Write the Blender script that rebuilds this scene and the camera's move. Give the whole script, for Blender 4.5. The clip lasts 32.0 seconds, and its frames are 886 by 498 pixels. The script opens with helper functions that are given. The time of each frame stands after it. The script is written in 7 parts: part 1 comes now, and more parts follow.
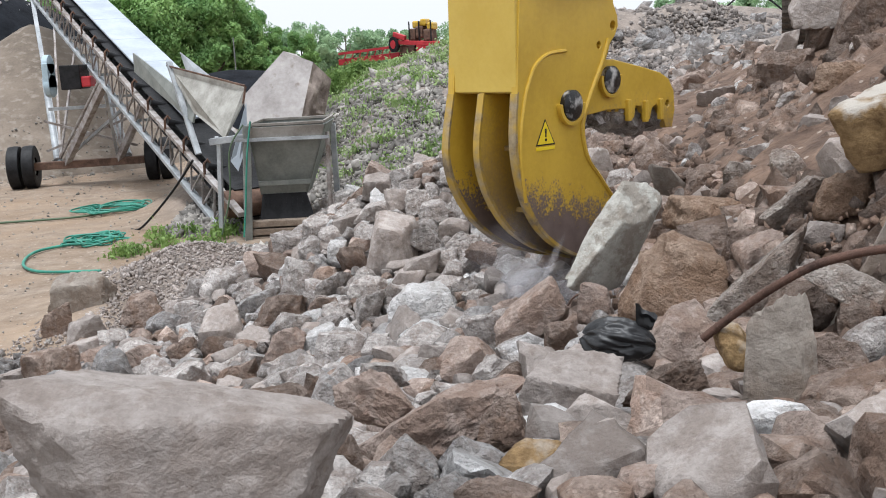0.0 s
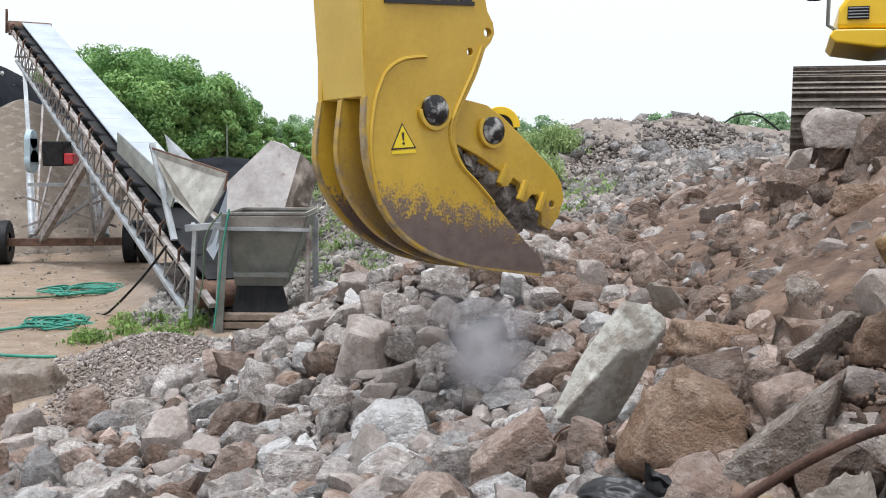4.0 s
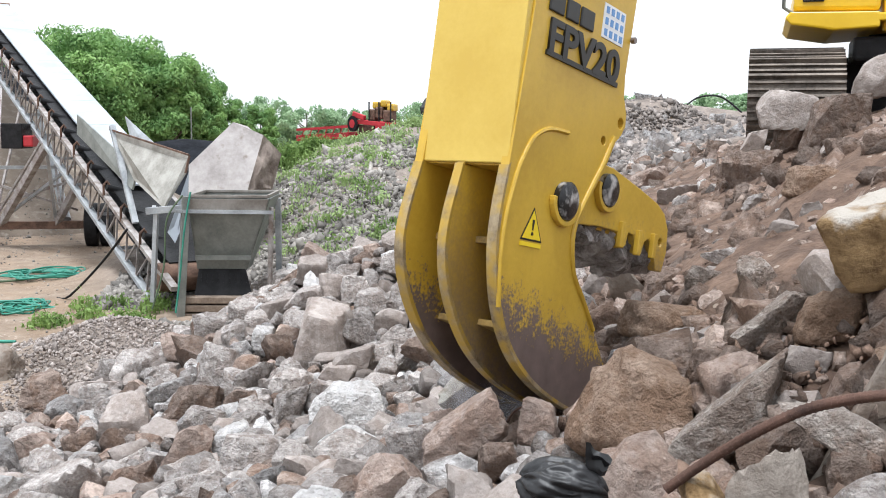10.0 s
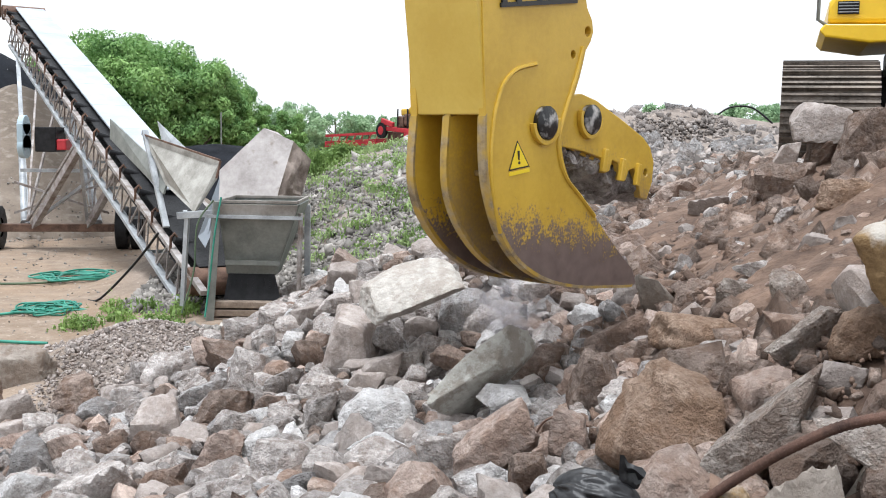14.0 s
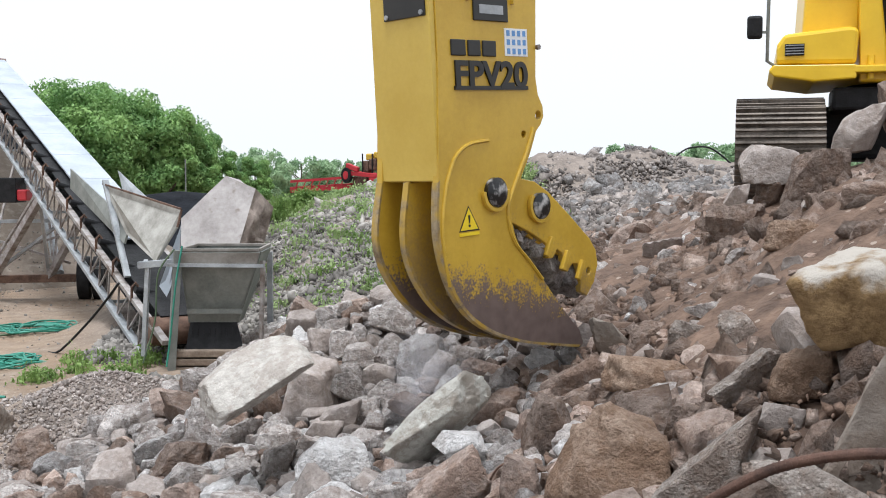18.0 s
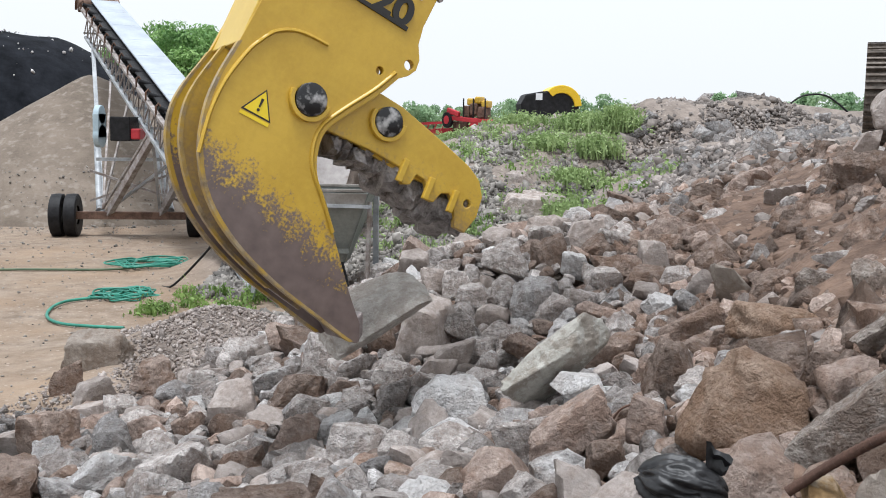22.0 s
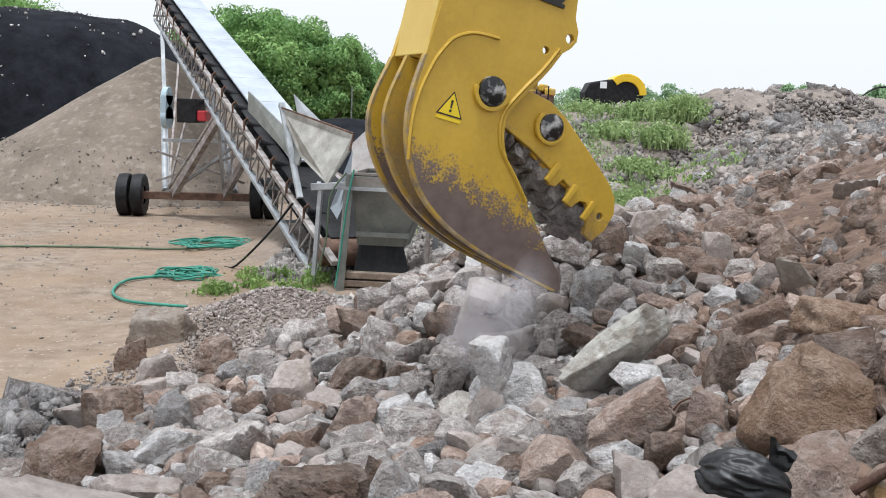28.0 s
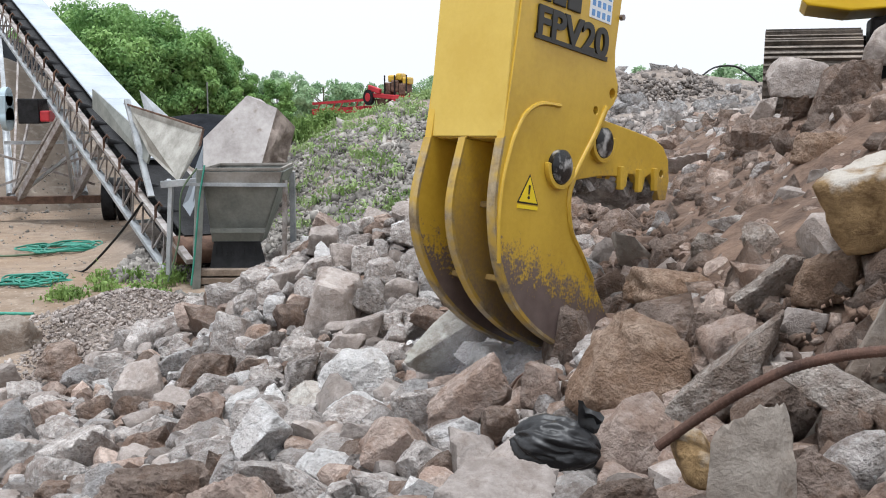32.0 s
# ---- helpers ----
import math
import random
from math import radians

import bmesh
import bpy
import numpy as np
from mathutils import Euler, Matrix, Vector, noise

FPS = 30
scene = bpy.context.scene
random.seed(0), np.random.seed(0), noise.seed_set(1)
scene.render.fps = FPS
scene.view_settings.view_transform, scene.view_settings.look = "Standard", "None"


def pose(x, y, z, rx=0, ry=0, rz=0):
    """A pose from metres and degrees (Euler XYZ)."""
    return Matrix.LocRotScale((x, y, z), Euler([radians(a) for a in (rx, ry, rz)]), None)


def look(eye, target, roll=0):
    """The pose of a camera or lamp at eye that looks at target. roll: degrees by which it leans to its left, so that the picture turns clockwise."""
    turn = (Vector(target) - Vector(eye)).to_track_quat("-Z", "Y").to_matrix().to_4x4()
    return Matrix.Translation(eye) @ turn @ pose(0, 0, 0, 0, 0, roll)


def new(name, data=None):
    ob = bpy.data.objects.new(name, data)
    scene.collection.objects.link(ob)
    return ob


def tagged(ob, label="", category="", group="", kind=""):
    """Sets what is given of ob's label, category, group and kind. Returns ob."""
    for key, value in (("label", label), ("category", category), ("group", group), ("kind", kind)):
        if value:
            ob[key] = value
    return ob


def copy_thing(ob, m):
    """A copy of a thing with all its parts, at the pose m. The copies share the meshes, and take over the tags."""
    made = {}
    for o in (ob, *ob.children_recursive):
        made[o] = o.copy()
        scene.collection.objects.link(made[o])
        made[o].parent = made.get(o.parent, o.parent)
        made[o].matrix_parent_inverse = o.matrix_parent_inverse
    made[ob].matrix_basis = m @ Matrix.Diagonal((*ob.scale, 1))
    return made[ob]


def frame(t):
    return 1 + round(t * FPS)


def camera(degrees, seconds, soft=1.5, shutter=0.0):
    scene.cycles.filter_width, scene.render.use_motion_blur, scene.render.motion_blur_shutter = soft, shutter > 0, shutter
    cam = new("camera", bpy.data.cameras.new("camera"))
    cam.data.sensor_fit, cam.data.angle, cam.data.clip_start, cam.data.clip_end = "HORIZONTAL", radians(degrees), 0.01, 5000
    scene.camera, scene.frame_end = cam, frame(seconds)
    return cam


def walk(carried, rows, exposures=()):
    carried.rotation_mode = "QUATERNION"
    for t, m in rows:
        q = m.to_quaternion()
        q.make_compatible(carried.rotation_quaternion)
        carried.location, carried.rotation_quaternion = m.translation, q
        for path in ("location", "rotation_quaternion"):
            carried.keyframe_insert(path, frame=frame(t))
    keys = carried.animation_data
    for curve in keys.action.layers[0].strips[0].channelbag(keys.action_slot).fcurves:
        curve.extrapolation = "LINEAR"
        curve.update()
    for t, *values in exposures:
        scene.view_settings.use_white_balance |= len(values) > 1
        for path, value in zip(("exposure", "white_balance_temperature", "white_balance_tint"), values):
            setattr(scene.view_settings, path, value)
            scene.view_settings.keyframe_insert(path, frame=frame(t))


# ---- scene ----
cam = camera(46.3, 32.0, soft=1.0)
METRES, EYE, TILT, LEAN, TURN = 2.0, 2.5, -11.0, 3.0, 0.0
ROWS = [
    (0.0, 0.0, 0.0, 0.0, 0.0, 0.0, -0.0),
    (0.5, 0.0584, 0.1807, 0.03, -3.72, 4.58, -1.72),
    (1.0, 0.097, 0.2986, 0.0447, -4.19, 6.27, -1.61),
    (1.5, 0.0944, 0.3433, 0.0457, -5.68, 6.68, -0.32),
    (2.0, 0.077, 0.3477, 0.046, -4.73, 6.41, -1.46),
    (2.5, 0.0564, 0.3445, 0.0423, -3.54, 5.94, -1.85),
    (3.0, 0.0415, 0.3346, 0.0464, -2.06, 5.62, -2.19),
    (3.5, 0.0376, 0.3155, 0.0436, -1.81, 5.7, -2.45),
    (4.0, 0.0174, 0.3129, 0.0419, -1.0, 5.53, -3.38),
    (4.5, 0.0022, 0.3122, 0.0428, 1.81, 5.0, -3.74),
    (6.5, 0.0287, 0.2878, 0.0428, 0.11, 4.94, -4.04),
    (7.0, 0.0413, 0.2895, 0.041, -0.74, 4.93, -2.8),
    (7.5, 0.0462, 0.2973, 0.0423, -1.49, 4.81, -2.58),
    (8.0, 0.0484, 0.3031, 0.0445, -1.96, 4.79, -2.83),
    (8.5, 0.053, 0.3078, 0.0431, -2.23, 4.79, -2.44),
    (9.0, 0.056, 0.3069, 0.0437, -2.55, 4.68, -2.61),
    (9.5, 0.0547, 0.3104, 0.0433, -2.77, 4.66, -2.72),
    (10.0, 0.0506, 0.3059, 0.0446, -2.73, 4.62, -2.98),
    (10.5, 0.0487, 0.3003, 0.0465, -2.46, 4.59, -3.19),
    (11.0, 0.0434, 0.2945, 0.0479, -2.27, 4.83, -3.5),
    (11.5, 0.0392, 0.2946, 0.0478, -1.88, 5.11, -3.81),
    (12.0, 0.0398, 0.301, 0.0477, -1.76, 5.14, -3.89),
    (12.5, 0.0393, 0.3055, 0.0479, -1.86, 5.03, -3.84),
    (13.0, 0.0379, 0.3019, 0.0486, -1.91, 4.91, -3.81),
    (13.5, 0.0359, 0.2977, 0.0489, -1.79, 4.96, -3.81),
    (14.0, 0.0355, 0.2953, 0.048, -1.36, 4.93, -3.86),
    (14.5, 0.0295, 0.2965, 0.0486, -1.03, 4.92, -4.22),
    (16.5, 0.0478, 0.2826, 0.0606, -1.05, 5.64, -3.25),
    (17.0, 0.0578, 0.2773, 0.0611, -2.44, 6.72, -2.72),
    (17.5, 0.0718, 0.2747, 0.0616, -3.09, 7.14, -2.66),
    (18.0, 0.0767, 0.2726, 0.0612, -2.97, 7.37, -2.64),
    (18.5, 0.0708, 0.2755, 0.0606, -2.62, 7.49, -2.61),
    (19.0, 0.0583, 0.2809, 0.058, -2.47, 7.34, -3.01),
    (19.5, 0.0359, 0.2923, 0.0557, -0.66, 6.54, -3.66),
    (20.0, 0.0284, 0.2936, 0.0562, 0.97, 5.68, -4.13),
    (20.5, 0.0293, 0.291, 0.0541, 1.33, 5.15, -4.15),
    (21.0, 0.0272, 0.2852, 0.0509, 1.68, 4.73, -4.28),
    (21.5, 0.0344, 0.2819, 0.0482, 1.32, 4.48, -4.89),
    (22.0, 0.006, 0.2874, 0.0377, 2.12, 4.12, -4.47),
    (22.5, -0.0191, 0.2873, 0.0326, 6.78, 3.51, -5.38),
    (23.0, -0.0198, 0.2837, 0.0333, 8.85, 3.09, -5.7),
    (23.5, -0.021, 0.2848, 0.0336, 9.61, 2.9, -6.26),
    (24.0, -0.018, 0.2863, 0.0374, 9.93, 2.86, -6.36),
    (24.5, -0.0039, 0.2927, 0.0332, 7.95, 3.06, -5.9),
    (25.0, 0.0077, 0.3024, 0.0315, 6.93, 2.97, -5.06),
    (25.5, 0.008, 0.3081, 0.0332, 6.57, 2.83, -5.12),
    (27.5, 0.0004, 0.2872, 0.0363, 5.33, 3.1, -5.74),
    (28.0, -0.0001, 0.2903, 0.035, 5.3, 3.11, -6.03),
    (28.5, 0.0055, 0.2896, 0.0354, 4.96, 3.01, -5.96),
    (29.0, 0.0147, 0.2856, 0.0372, 4.38, 3.11, -4.94),
    (29.5, 0.0441, 0.2793, 0.0371, 2.73, 3.48, -3.61),
    (30.0, 0.0809, 0.2729, 0.0324, -0.19, 4.03, -2.8),
    (30.5, 0.0944, 0.2825, 0.0217, -1.66, 3.98, -2.27),
    (31.0, 0.0943, 0.295, 0.0224, -1.98, 3.41, -1.85),
    (31.5, 0.0891, 0.291, 0.0263, -1.82, 3.18, -2.37),
    (32.0, 0.082, 0.2859, 0.0286, -1.72, 3.14, -2.79),
]
walk(cam, [(t, pose(0, 0, EYE, TILT, LEAN, TURN) @ pose(METRES * x, METRES * y, METRES * z, 90 + pitch, roll, yaw)) for t, x, y, z, yaw, pitch, roll in ROWS],
     exposures=[(0, 0, 6080, 9), (1, .05, 6080, 9), (3, .02, 6080, 9), (6.5, .02, 6080, 9), (8.5, .34, 6080, 9), (14.5, .27, 6080, 9), (17, .28, 6080, 9), (18, .04, 6080, 9), (20, -.06, 6080, 9), (24, .0, 6080, 9), (30, -.05, 6080, 9), (32, .05, 6080, 9)])

# ---- light: a bright, white overcast sky ----
world = bpy.data.worlds.new("overcast")
scene.world = world
world.use_nodes = True
wn, wl = world.node_tree.nodes, world.node_tree.links
sky = wn.new("ShaderNodeTexSky")
sky.sky_type, sky.sun_disc = "NISHITA", False
sky.sun_elevation, sky.sun_rotation = radians(79), radians(207)
sky.air_density, sky.dust_density, sky.ozone_density = 1.0, 6.0, 1.0
veil = wn.new("ShaderNodeHueSaturation")
veil.inputs["Saturation"].default_value = 0.12
cloud = wn.new("ShaderNodeMix")
cloud.data_type = "RGBA"
cloud.inputs["Factor"].default_value = 0.78
cloud.inputs["B"].default_value = (11.5, 11.55, 11.6, 1)
wl.new(sky.outputs["Color"], veil.inputs["Color"])
wl.new(veil.outputs["Color"], cloud.inputs["A"])
wl.new(cloud.outputs["Result"], wn["Background"].inputs["Color"])
wn["Background"].inputs["Strength"].default_value = 0.107

sun = new("sun", bpy.data.lights.new("sun", "SUN"))
sun.data.energy, sun.data.angle, sun.data.color = 3.5, radians(18), (1.0, 0.985, 0.97)
sun.matrix_world = look((0, 0, 30), (2.6, 5.0, 0))


# ---- materials ----
def material(name, low, high, rough=0.9, scale=4.0, fine=40.0, bump=0.3, metal=0.0, specks=None, vary=0.0, coords="Object", detail=6.0):
    """Two colours mixed by coarse and fine noise, with relief; specks: (colour, amount); vary: brightness from object to object."""
    m = bpy.data.materials.new(name)
    m.use_nodes = True
    nodes, links = m.node_tree.nodes, m.node_tree.links
    bsdf = nodes["Principled BSDF"]
    tc = nodes.new("ShaderNodeTexCoord")
    coarse, grain = nodes.new("ShaderNodeTexNoise"), nodes.new("ShaderNodeTexNoise")
    coarse.inputs["Scale"].default_value, coarse.inputs["Detail"].default_value, coarse.inputs["Roughness"].default_value = scale, detail, 0.6
    grain.inputs["Scale"].default_value, grain.inputs["Detail"].default_value, grain.inputs["Roughness"].default_value = fine, 8, 0.72
    for n in (coarse, grain):
        links.new(tc.outputs[coords], n.inputs["Vector"])
    add = nodes.new("ShaderNodeMath")
    add.operation = "MULTIPLY_ADD"
    add.inputs[1].default_value = 0.45
    links.new(grain.outputs["Fac"], add.inputs[0])
    links.new(coarse.outputs["Fac"], add.inputs[2])
    ramp = nodes.new("ShaderNodeMapRange")
    ramp.inputs["From Min"].default_value, ramp.inputs["From Max"].default_value = 0.55, 0.89
    links.new(add.outputs[0], ramp.inputs["Value"])
    mix = nodes.new("ShaderNodeMix")
    mix.data_type = "RGBA"
    mix.inputs["A"].default_value, mix.inputs["B"].default_value = (*low, 1), (*high, 1)
    links.new(ramp.outputs["Result"], mix.inputs["Factor"])
    out = mix.outputs["Result"]
    if specks:
        vor = nodes.new("ShaderNodeTexNoise")
        vor.inputs["Scale"].default_value, vor.inputs["Detail"].default_value = specks[2], 3
        links.new(tc.outputs[coords], vor.inputs["Vector"])
        cut = nodes.new("ShaderNodeMapRange")
        cut.inputs["From Min"].default_value, cut.inputs["From Max"].default_value = 1 - specks[1] - .06, 1 - specks[1] + .13
        links.new(vor.outputs["Fac"], cut.inputs["Value"])
        sm = nodes.new("ShaderNodeMix")
        sm.data_type = "RGBA"
        sm.inputs["B"].default_value = (*specks[0], 1)
        links.new(cut.outputs[0], sm.inputs["Factor"])
        links.new(out, sm.inputs["A"])
        out = sm.outputs["Result"]
    if vary:
        info = nodes.new("ShaderNodeObjectInfo")
        vm = nodes.new("ShaderNodeMapRange")
        vm.inputs["To Min"].default_value, vm.inputs["To Max"].default_value = 1 - vary, 1 + vary
        links.new(info.outputs["Random"], vm.inputs["Value"])
        hs = nodes.new("ShaderNodeHueSaturation")
        links.new(vm.outputs["Result"], hs.inputs["Value"])
        links.new(out, hs.inputs["Color"])
        out = hs.outputs["Color"]
    links.new(out, bsdf.inputs["Base Color"])
    bsdf.inputs["Roughness"].default_value, bsdf.inputs["Metallic"].default_value = rough, metal
    if bump:
        b = nodes.new("ShaderNodeBump")
        b.inputs["Strength"].default_value, b.inputs["Distance"].default_value = bump, 0.03
        links.new(add.outputs[0], b.inputs["Height"])
        links.new(b.outputs["Normal"], bsdf.inputs["Normal"])
    return m


def stone(name, light, mid, dust, dusty=.5, pebbly=.5, bump=1.0, vary=.2, patch=7.0):
    """Broken concrete or rock: pale and dull patches, clinging soil, aggregate of a centimetre or two and a gritty skin."""
    m = bpy.data.materials.new(name)
    m.use_nodes = True
    nodes, links = m.node_tree.nodes, m.node_tree.links
    bsdf = nodes["Principled BSDF"]
    tc = nodes.new("ShaderNodeTexCoord")

    def noisy(scale, detail, low, high, rough=.65):
        n = nodes.new("ShaderNodeTexNoise")
        n.inputs["Scale"].default_value, n.inputs["Detail"].default_value, n.inputs["Roughness"].default_value = scale, detail, rough
        links.new(tc.outputs["Object"], n.inputs["Vector"])
        r = nodes.new("ShaderNodeMapRange")
        r.inputs["From Min"].default_value, r.inputs["From Max"].default_value = low, high
        links.new(n.outputs["Fac"], r.inputs["Value"])
        return r.outputs["Result"]

    def mixed(factor, x, y):
        mx = nodes.new("ShaderNodeMix")
        mx.data_type = "RGBA"
        links.new(factor, mx.inputs["Factor"])
        for socket, value in (("A", x), ("B", y)):
            if isinstance(value, tuple):
                mx.inputs[socket].default_value = (*value, 1)
            else:
                links.new(value, mx.inputs[socket])
        return mx.outputs["Result"]

    def times(x, y):
        mt = nodes.new("ShaderNodeMath")
        mt.operation = "MULTIPLY"
        links.new(x, mt.inputs[0])
        if isinstance(y, float):
            mt.inputs[1].default_value = y
        else:
            links.new(y, mt.inputs[1])
        return mt.outputs[0]

    def plus(x, y, k):
        mt = nodes.new("ShaderNodeMath")
        mt.operation = "MULTIPLY_ADD"
        mt.inputs[1].default_value = k
        links.new(y, mt.inputs[0])
        links.new(x, mt.inputs[2])
        return mt.outputs[0]

    middle, grit = noisy(11, 12, .37, .63, .7), noisy(120, 5, .3, .7, .7)
    lumps = noisy(17, 10, .2, .8, .62)
    soil, crust = noisy(patch, 9, .47, .56, .7), noisy(patch * 1.8, 6, .44, .54)
    vor = nodes.new("ShaderNodeTexVoronoi")
    vor.inputs["Scale"].default_value = 62
    links.new(tc.outputs["Object"], vor.inputs["Vector"])
    peb = nodes.new("ShaderNodeMapRange")
    peb.inputs["From Min"].default_value, peb.inputs["From Max"].default_value = .42, .26
    links.new(vor.outputs["Distance"], peb.inputs["Value"])
    split = nodes.new("ShaderNodeSeparateColor")
    links.new(vor.outputs["Color"], split.inputs["Color"])
    shade = mixed(split.outputs[0], tuple(.55 * c for c in mid), tuple(min(.75, 1.35 * c) for c in light))
    col = mixed(middle, mid, light)
    col = mixed(times(times(peb.outputs["Result"], crust), pebbly), col, shade)
    col = mixed(times(soil, dusty), col, mixed(grit, tuple(.6 * c for c in dust), dust))
    info, span, hue = nodes.new("ShaderNodeObjectInfo"), nodes.new("ShaderNodeMapRange"), nodes.new("ShaderNodeHueSaturation")
    span.inputs["To Min"].default_value, span.inputs["To Max"].default_value = 1 - vary, 1 + vary
    links.new(info.outputs["Random"], span.inputs["Value"])
    links.new(span.outputs["Result"], hue.inputs["Value"])
    links.new(col, hue.inputs["Color"])
    links.new(hue.outputs["Color"], bsdf.inputs["Base Color"])
    bsdf.inputs["Roughness"].default_value = .92
    bsdf.inputs["Specular IOR Level"].default_value = .25
    high = plus(plus(times(lumps, 1.0), grit, .10), peb.outputs["Result"], .10 * pebbly)
    relief = nodes.new("ShaderNodeBump")
    relief.inputs["Strength"].default_value, relief.inputs["Distance"].default_value = min(1, bump), .05 * bump
    links.new(high, relief.inputs["Height"])
    links.new(relief.outputs["Normal"], bsdf.inputs["Normal"])
    return m


M_PALE = stone("pale_concrete", (.66, .615, .59), (.30, .266, .247), (.25, .188, .155), .6, .7, vary=.28)
M_WHITE = stone("white_concrete", (.80, .785, .78), (.515, .495, .485), (.33, .25, .205), .3, .6, vary=.1)
M_ROUGH = stone("rough_concrete", (.54, .485, .44), (.21, .17, .145), (.23, .15, .108), .6, .9, 1.2, .12)
M_GREY = stone("grey_concrete", (.53, .512, .505), (.255, .24, .234), (.25, .198, .168), .5, .7, 1.1, .28)
M_TAN = stone("weathered_concrete", (.42, .376, .35), (.262, .226, .206), (.23, .176, .146), .5, .25, .6, .18)
M_BROWN = stone("brown_stone", (.385, .305, .26), (.172, .126, .102), (.225, .142, .10), .7, .4, 1.0, .28)
M_PINK = stone("pink_stone", (.455, .37, .323), (.245, .185, .156), (.28, .18, .132), .6, .4, .9, .15)
M_SOILROCK = stone("soil_crusted_stone", (.50, .375, .29), (.26, .172, .12), (.31, .195, .128), .85, .4, 1.3, .1, 5.0)
M_SLAB = stone("smooth_slab", (.30, .266, .232), (.20, .17, .145), (.19, .135, .10), .55, .15, .5, .08, 4.0)
M_BOULDER = material("ochre_boulder", (.12, .066, .022), (.37, .245, .115), scale=7, fine=60, bump=1.0)
M_GRAVEL = material("gravel", (.12, .11, .10), (.31, .288, .262), scale=3, fine=14, bump=.4, coords="Object")
M_DARKGRAVEL = material("dark_gravel", (.10, .085, .077), (.30, .265, .243), scale=3, fine=14, bump=.4)
M_REDSOIL = material("red_soil", (.085, .053, .038), (.215, .144, .106), scale=2, fine=30, bump=1)
M_YELLOW = material("yellow_paint", (.48, .30, .028), (.60, .39, .045), rough=.36, scale=2.5, fine=30, bump=.05)
M_YELLOW2 = material("excavator_yellow", (.72, .46, .01), (.80, .53, .02), rough=.35, scale=2, fine=25, bump=.03)
M_STEEL = material("worn_steel", (.14, .115, .11), (.30, .26, .25), rough=.45, metal=.7, scale=6, fine=60, bump=.25)
M_BLACK = material("black_rubber", (.008, .008, .009), (.022, .022, .024), rough=.55, scale=8, fine=60, bump=.3)
M_BLACK.node_tree.nodes["Principled BSDF"].inputs["Specular IOR Level"].default_value = .2
M_BLACKGLOSS = material("black_pin_cap", (.004, .004, .005), (.014, .014, .015), rough=.3, scale=6, fine=30, bump=.2, specks=((.42, .41, .40), .46, 18))
M_LETTER = material("black_lettering", (.008, .008, .008), (.018, .016, .014), rough=.4, bump=.0)
M_GALV = material("galvanised_steel", (.24, .255, .27), (.46, .48, .50), rough=.5, metal=.25, scale=3, fine=30, bump=.1)
# pale sheet steel; also the colour of the sky's sheen on the conveyor belt
M_SHEET = material("pale_sheet_and_belt_sheen", (.31, .345, .39), (.43, .47, .52), rough=.65, metal=.1, scale=1.5, fine=20, bump=.04)
M_RUST = material("rusty_steel", (.07, .04, .03), (.20, .12, .085), rough=.8, metal=.2, scale=6, fine=40, bump=.4)
M_LATTICE = material("stained_lattice_steel", (.16, .12, .10), (.40, .38, .37), rough=.65, metal=.15, scale=5, fine=30, bump=.2)
M_GREYPAINT = material("grey_green_paint", (.13, .14, .13), (.24, .25, .23), rough=.6, scale=3, fine=30, bump=.1)
M_CREAM = material("rusted_cream_plate", (.22, .21, .185), (.40, .388, .355), rough=.7, scale=3.5, fine=25, bump=.2, specks=((.25, .14, .07), .12, 12))
M_BLUE = material("pale_blue_guard", (.30, .40, .46), (.42, .52, .58), rough=.5, bump=.05)
M_RED = material("red_paint", (.33, .012, .02), (.50, .03, .04), rough=.5, scale=2, fine=20, bump=.05)
M_SAND = material("sand_pile", (.115, .09, .068), (.205, .165, .13), scale=.8, fine=14, bump=.6, specks=((.25, .215, .18), .4, 5))
M_MILLINGS = material("black_millings", (.006, .007, .009), (.018, .020, .025), scale=1.2, fine=8, bump=1, specks=((.3, .3, .3), .05, 1.3))
M_MILLINGS.node_tree.nodes["Principled BSDF"].inputs["Specular IOR Level"].default_value = .08
M_BARK = material("bark", (.06, .045, .03), (.14, .11, .08), scale=6, fine=30, bump=.6)
M_LEAF = material("leaves", (.10, .225, .065), (.31, .48, .16), rough=.7, scale=.5, fine=3, bump=0)
# paler than the near leaves: haze of the distance is mixed into this green
M_HAZYLEAF = material("far_leaves_with_haze", (.20, .33, .18), (.36, .49, .29), rough=.8, scale=.12, fine=1, bump=0)
M_WEED = material("weeds", (.10, .18, .045), (.26, .38, .11), rough=.7, scale=2, fine=10, bump=0)
M_WEEDPALE = material("pale_weeds", (.20, .29, .10), (.42, .53, .25), rough=.8, scale=2, fine=10, bump=0)
M_HOSE = material("green_hose", (.015, .15, .11), (.05, .28, .20), rough=.5, bump=0)
M_DARKHOSE = material("dark_hose", (.05, .09, .05), (.10, .14, .08), rough=.6, bump=0)
M_BAG = material("black_plastic", (.008, .008, .009), (.022, .022, .024), rough=.4, scale=10, fine=60, bump=.2)
M_STICKER = material("white_sticker", (.72, .74, .76), (.80, .82, .84), rough=.4, bump=0)
M_STICKBLUE = material("sticker_blue", (.10, .25, .55), (.14, .32, .62), rough=.4, bump=0)
M_WARN = material("warning_yellow", (.80, .58, .01), (.85, .64, .02), rough=.4, bump=0)
M_GLASS = material("dark_glass", (.01, .012, .014), (.02, .022, .025), rough=.08, bump=0)
M_DUST = bpy.data.materials.new("pale_dust")
M_DUST.use_nodes = True
_n, _l = M_DUST.node_tree.nodes, M_DUST.node_tree.links
_n["Principled BSDF"].inputs["Base Color"].default_value = (.62, .60, .63, 1)
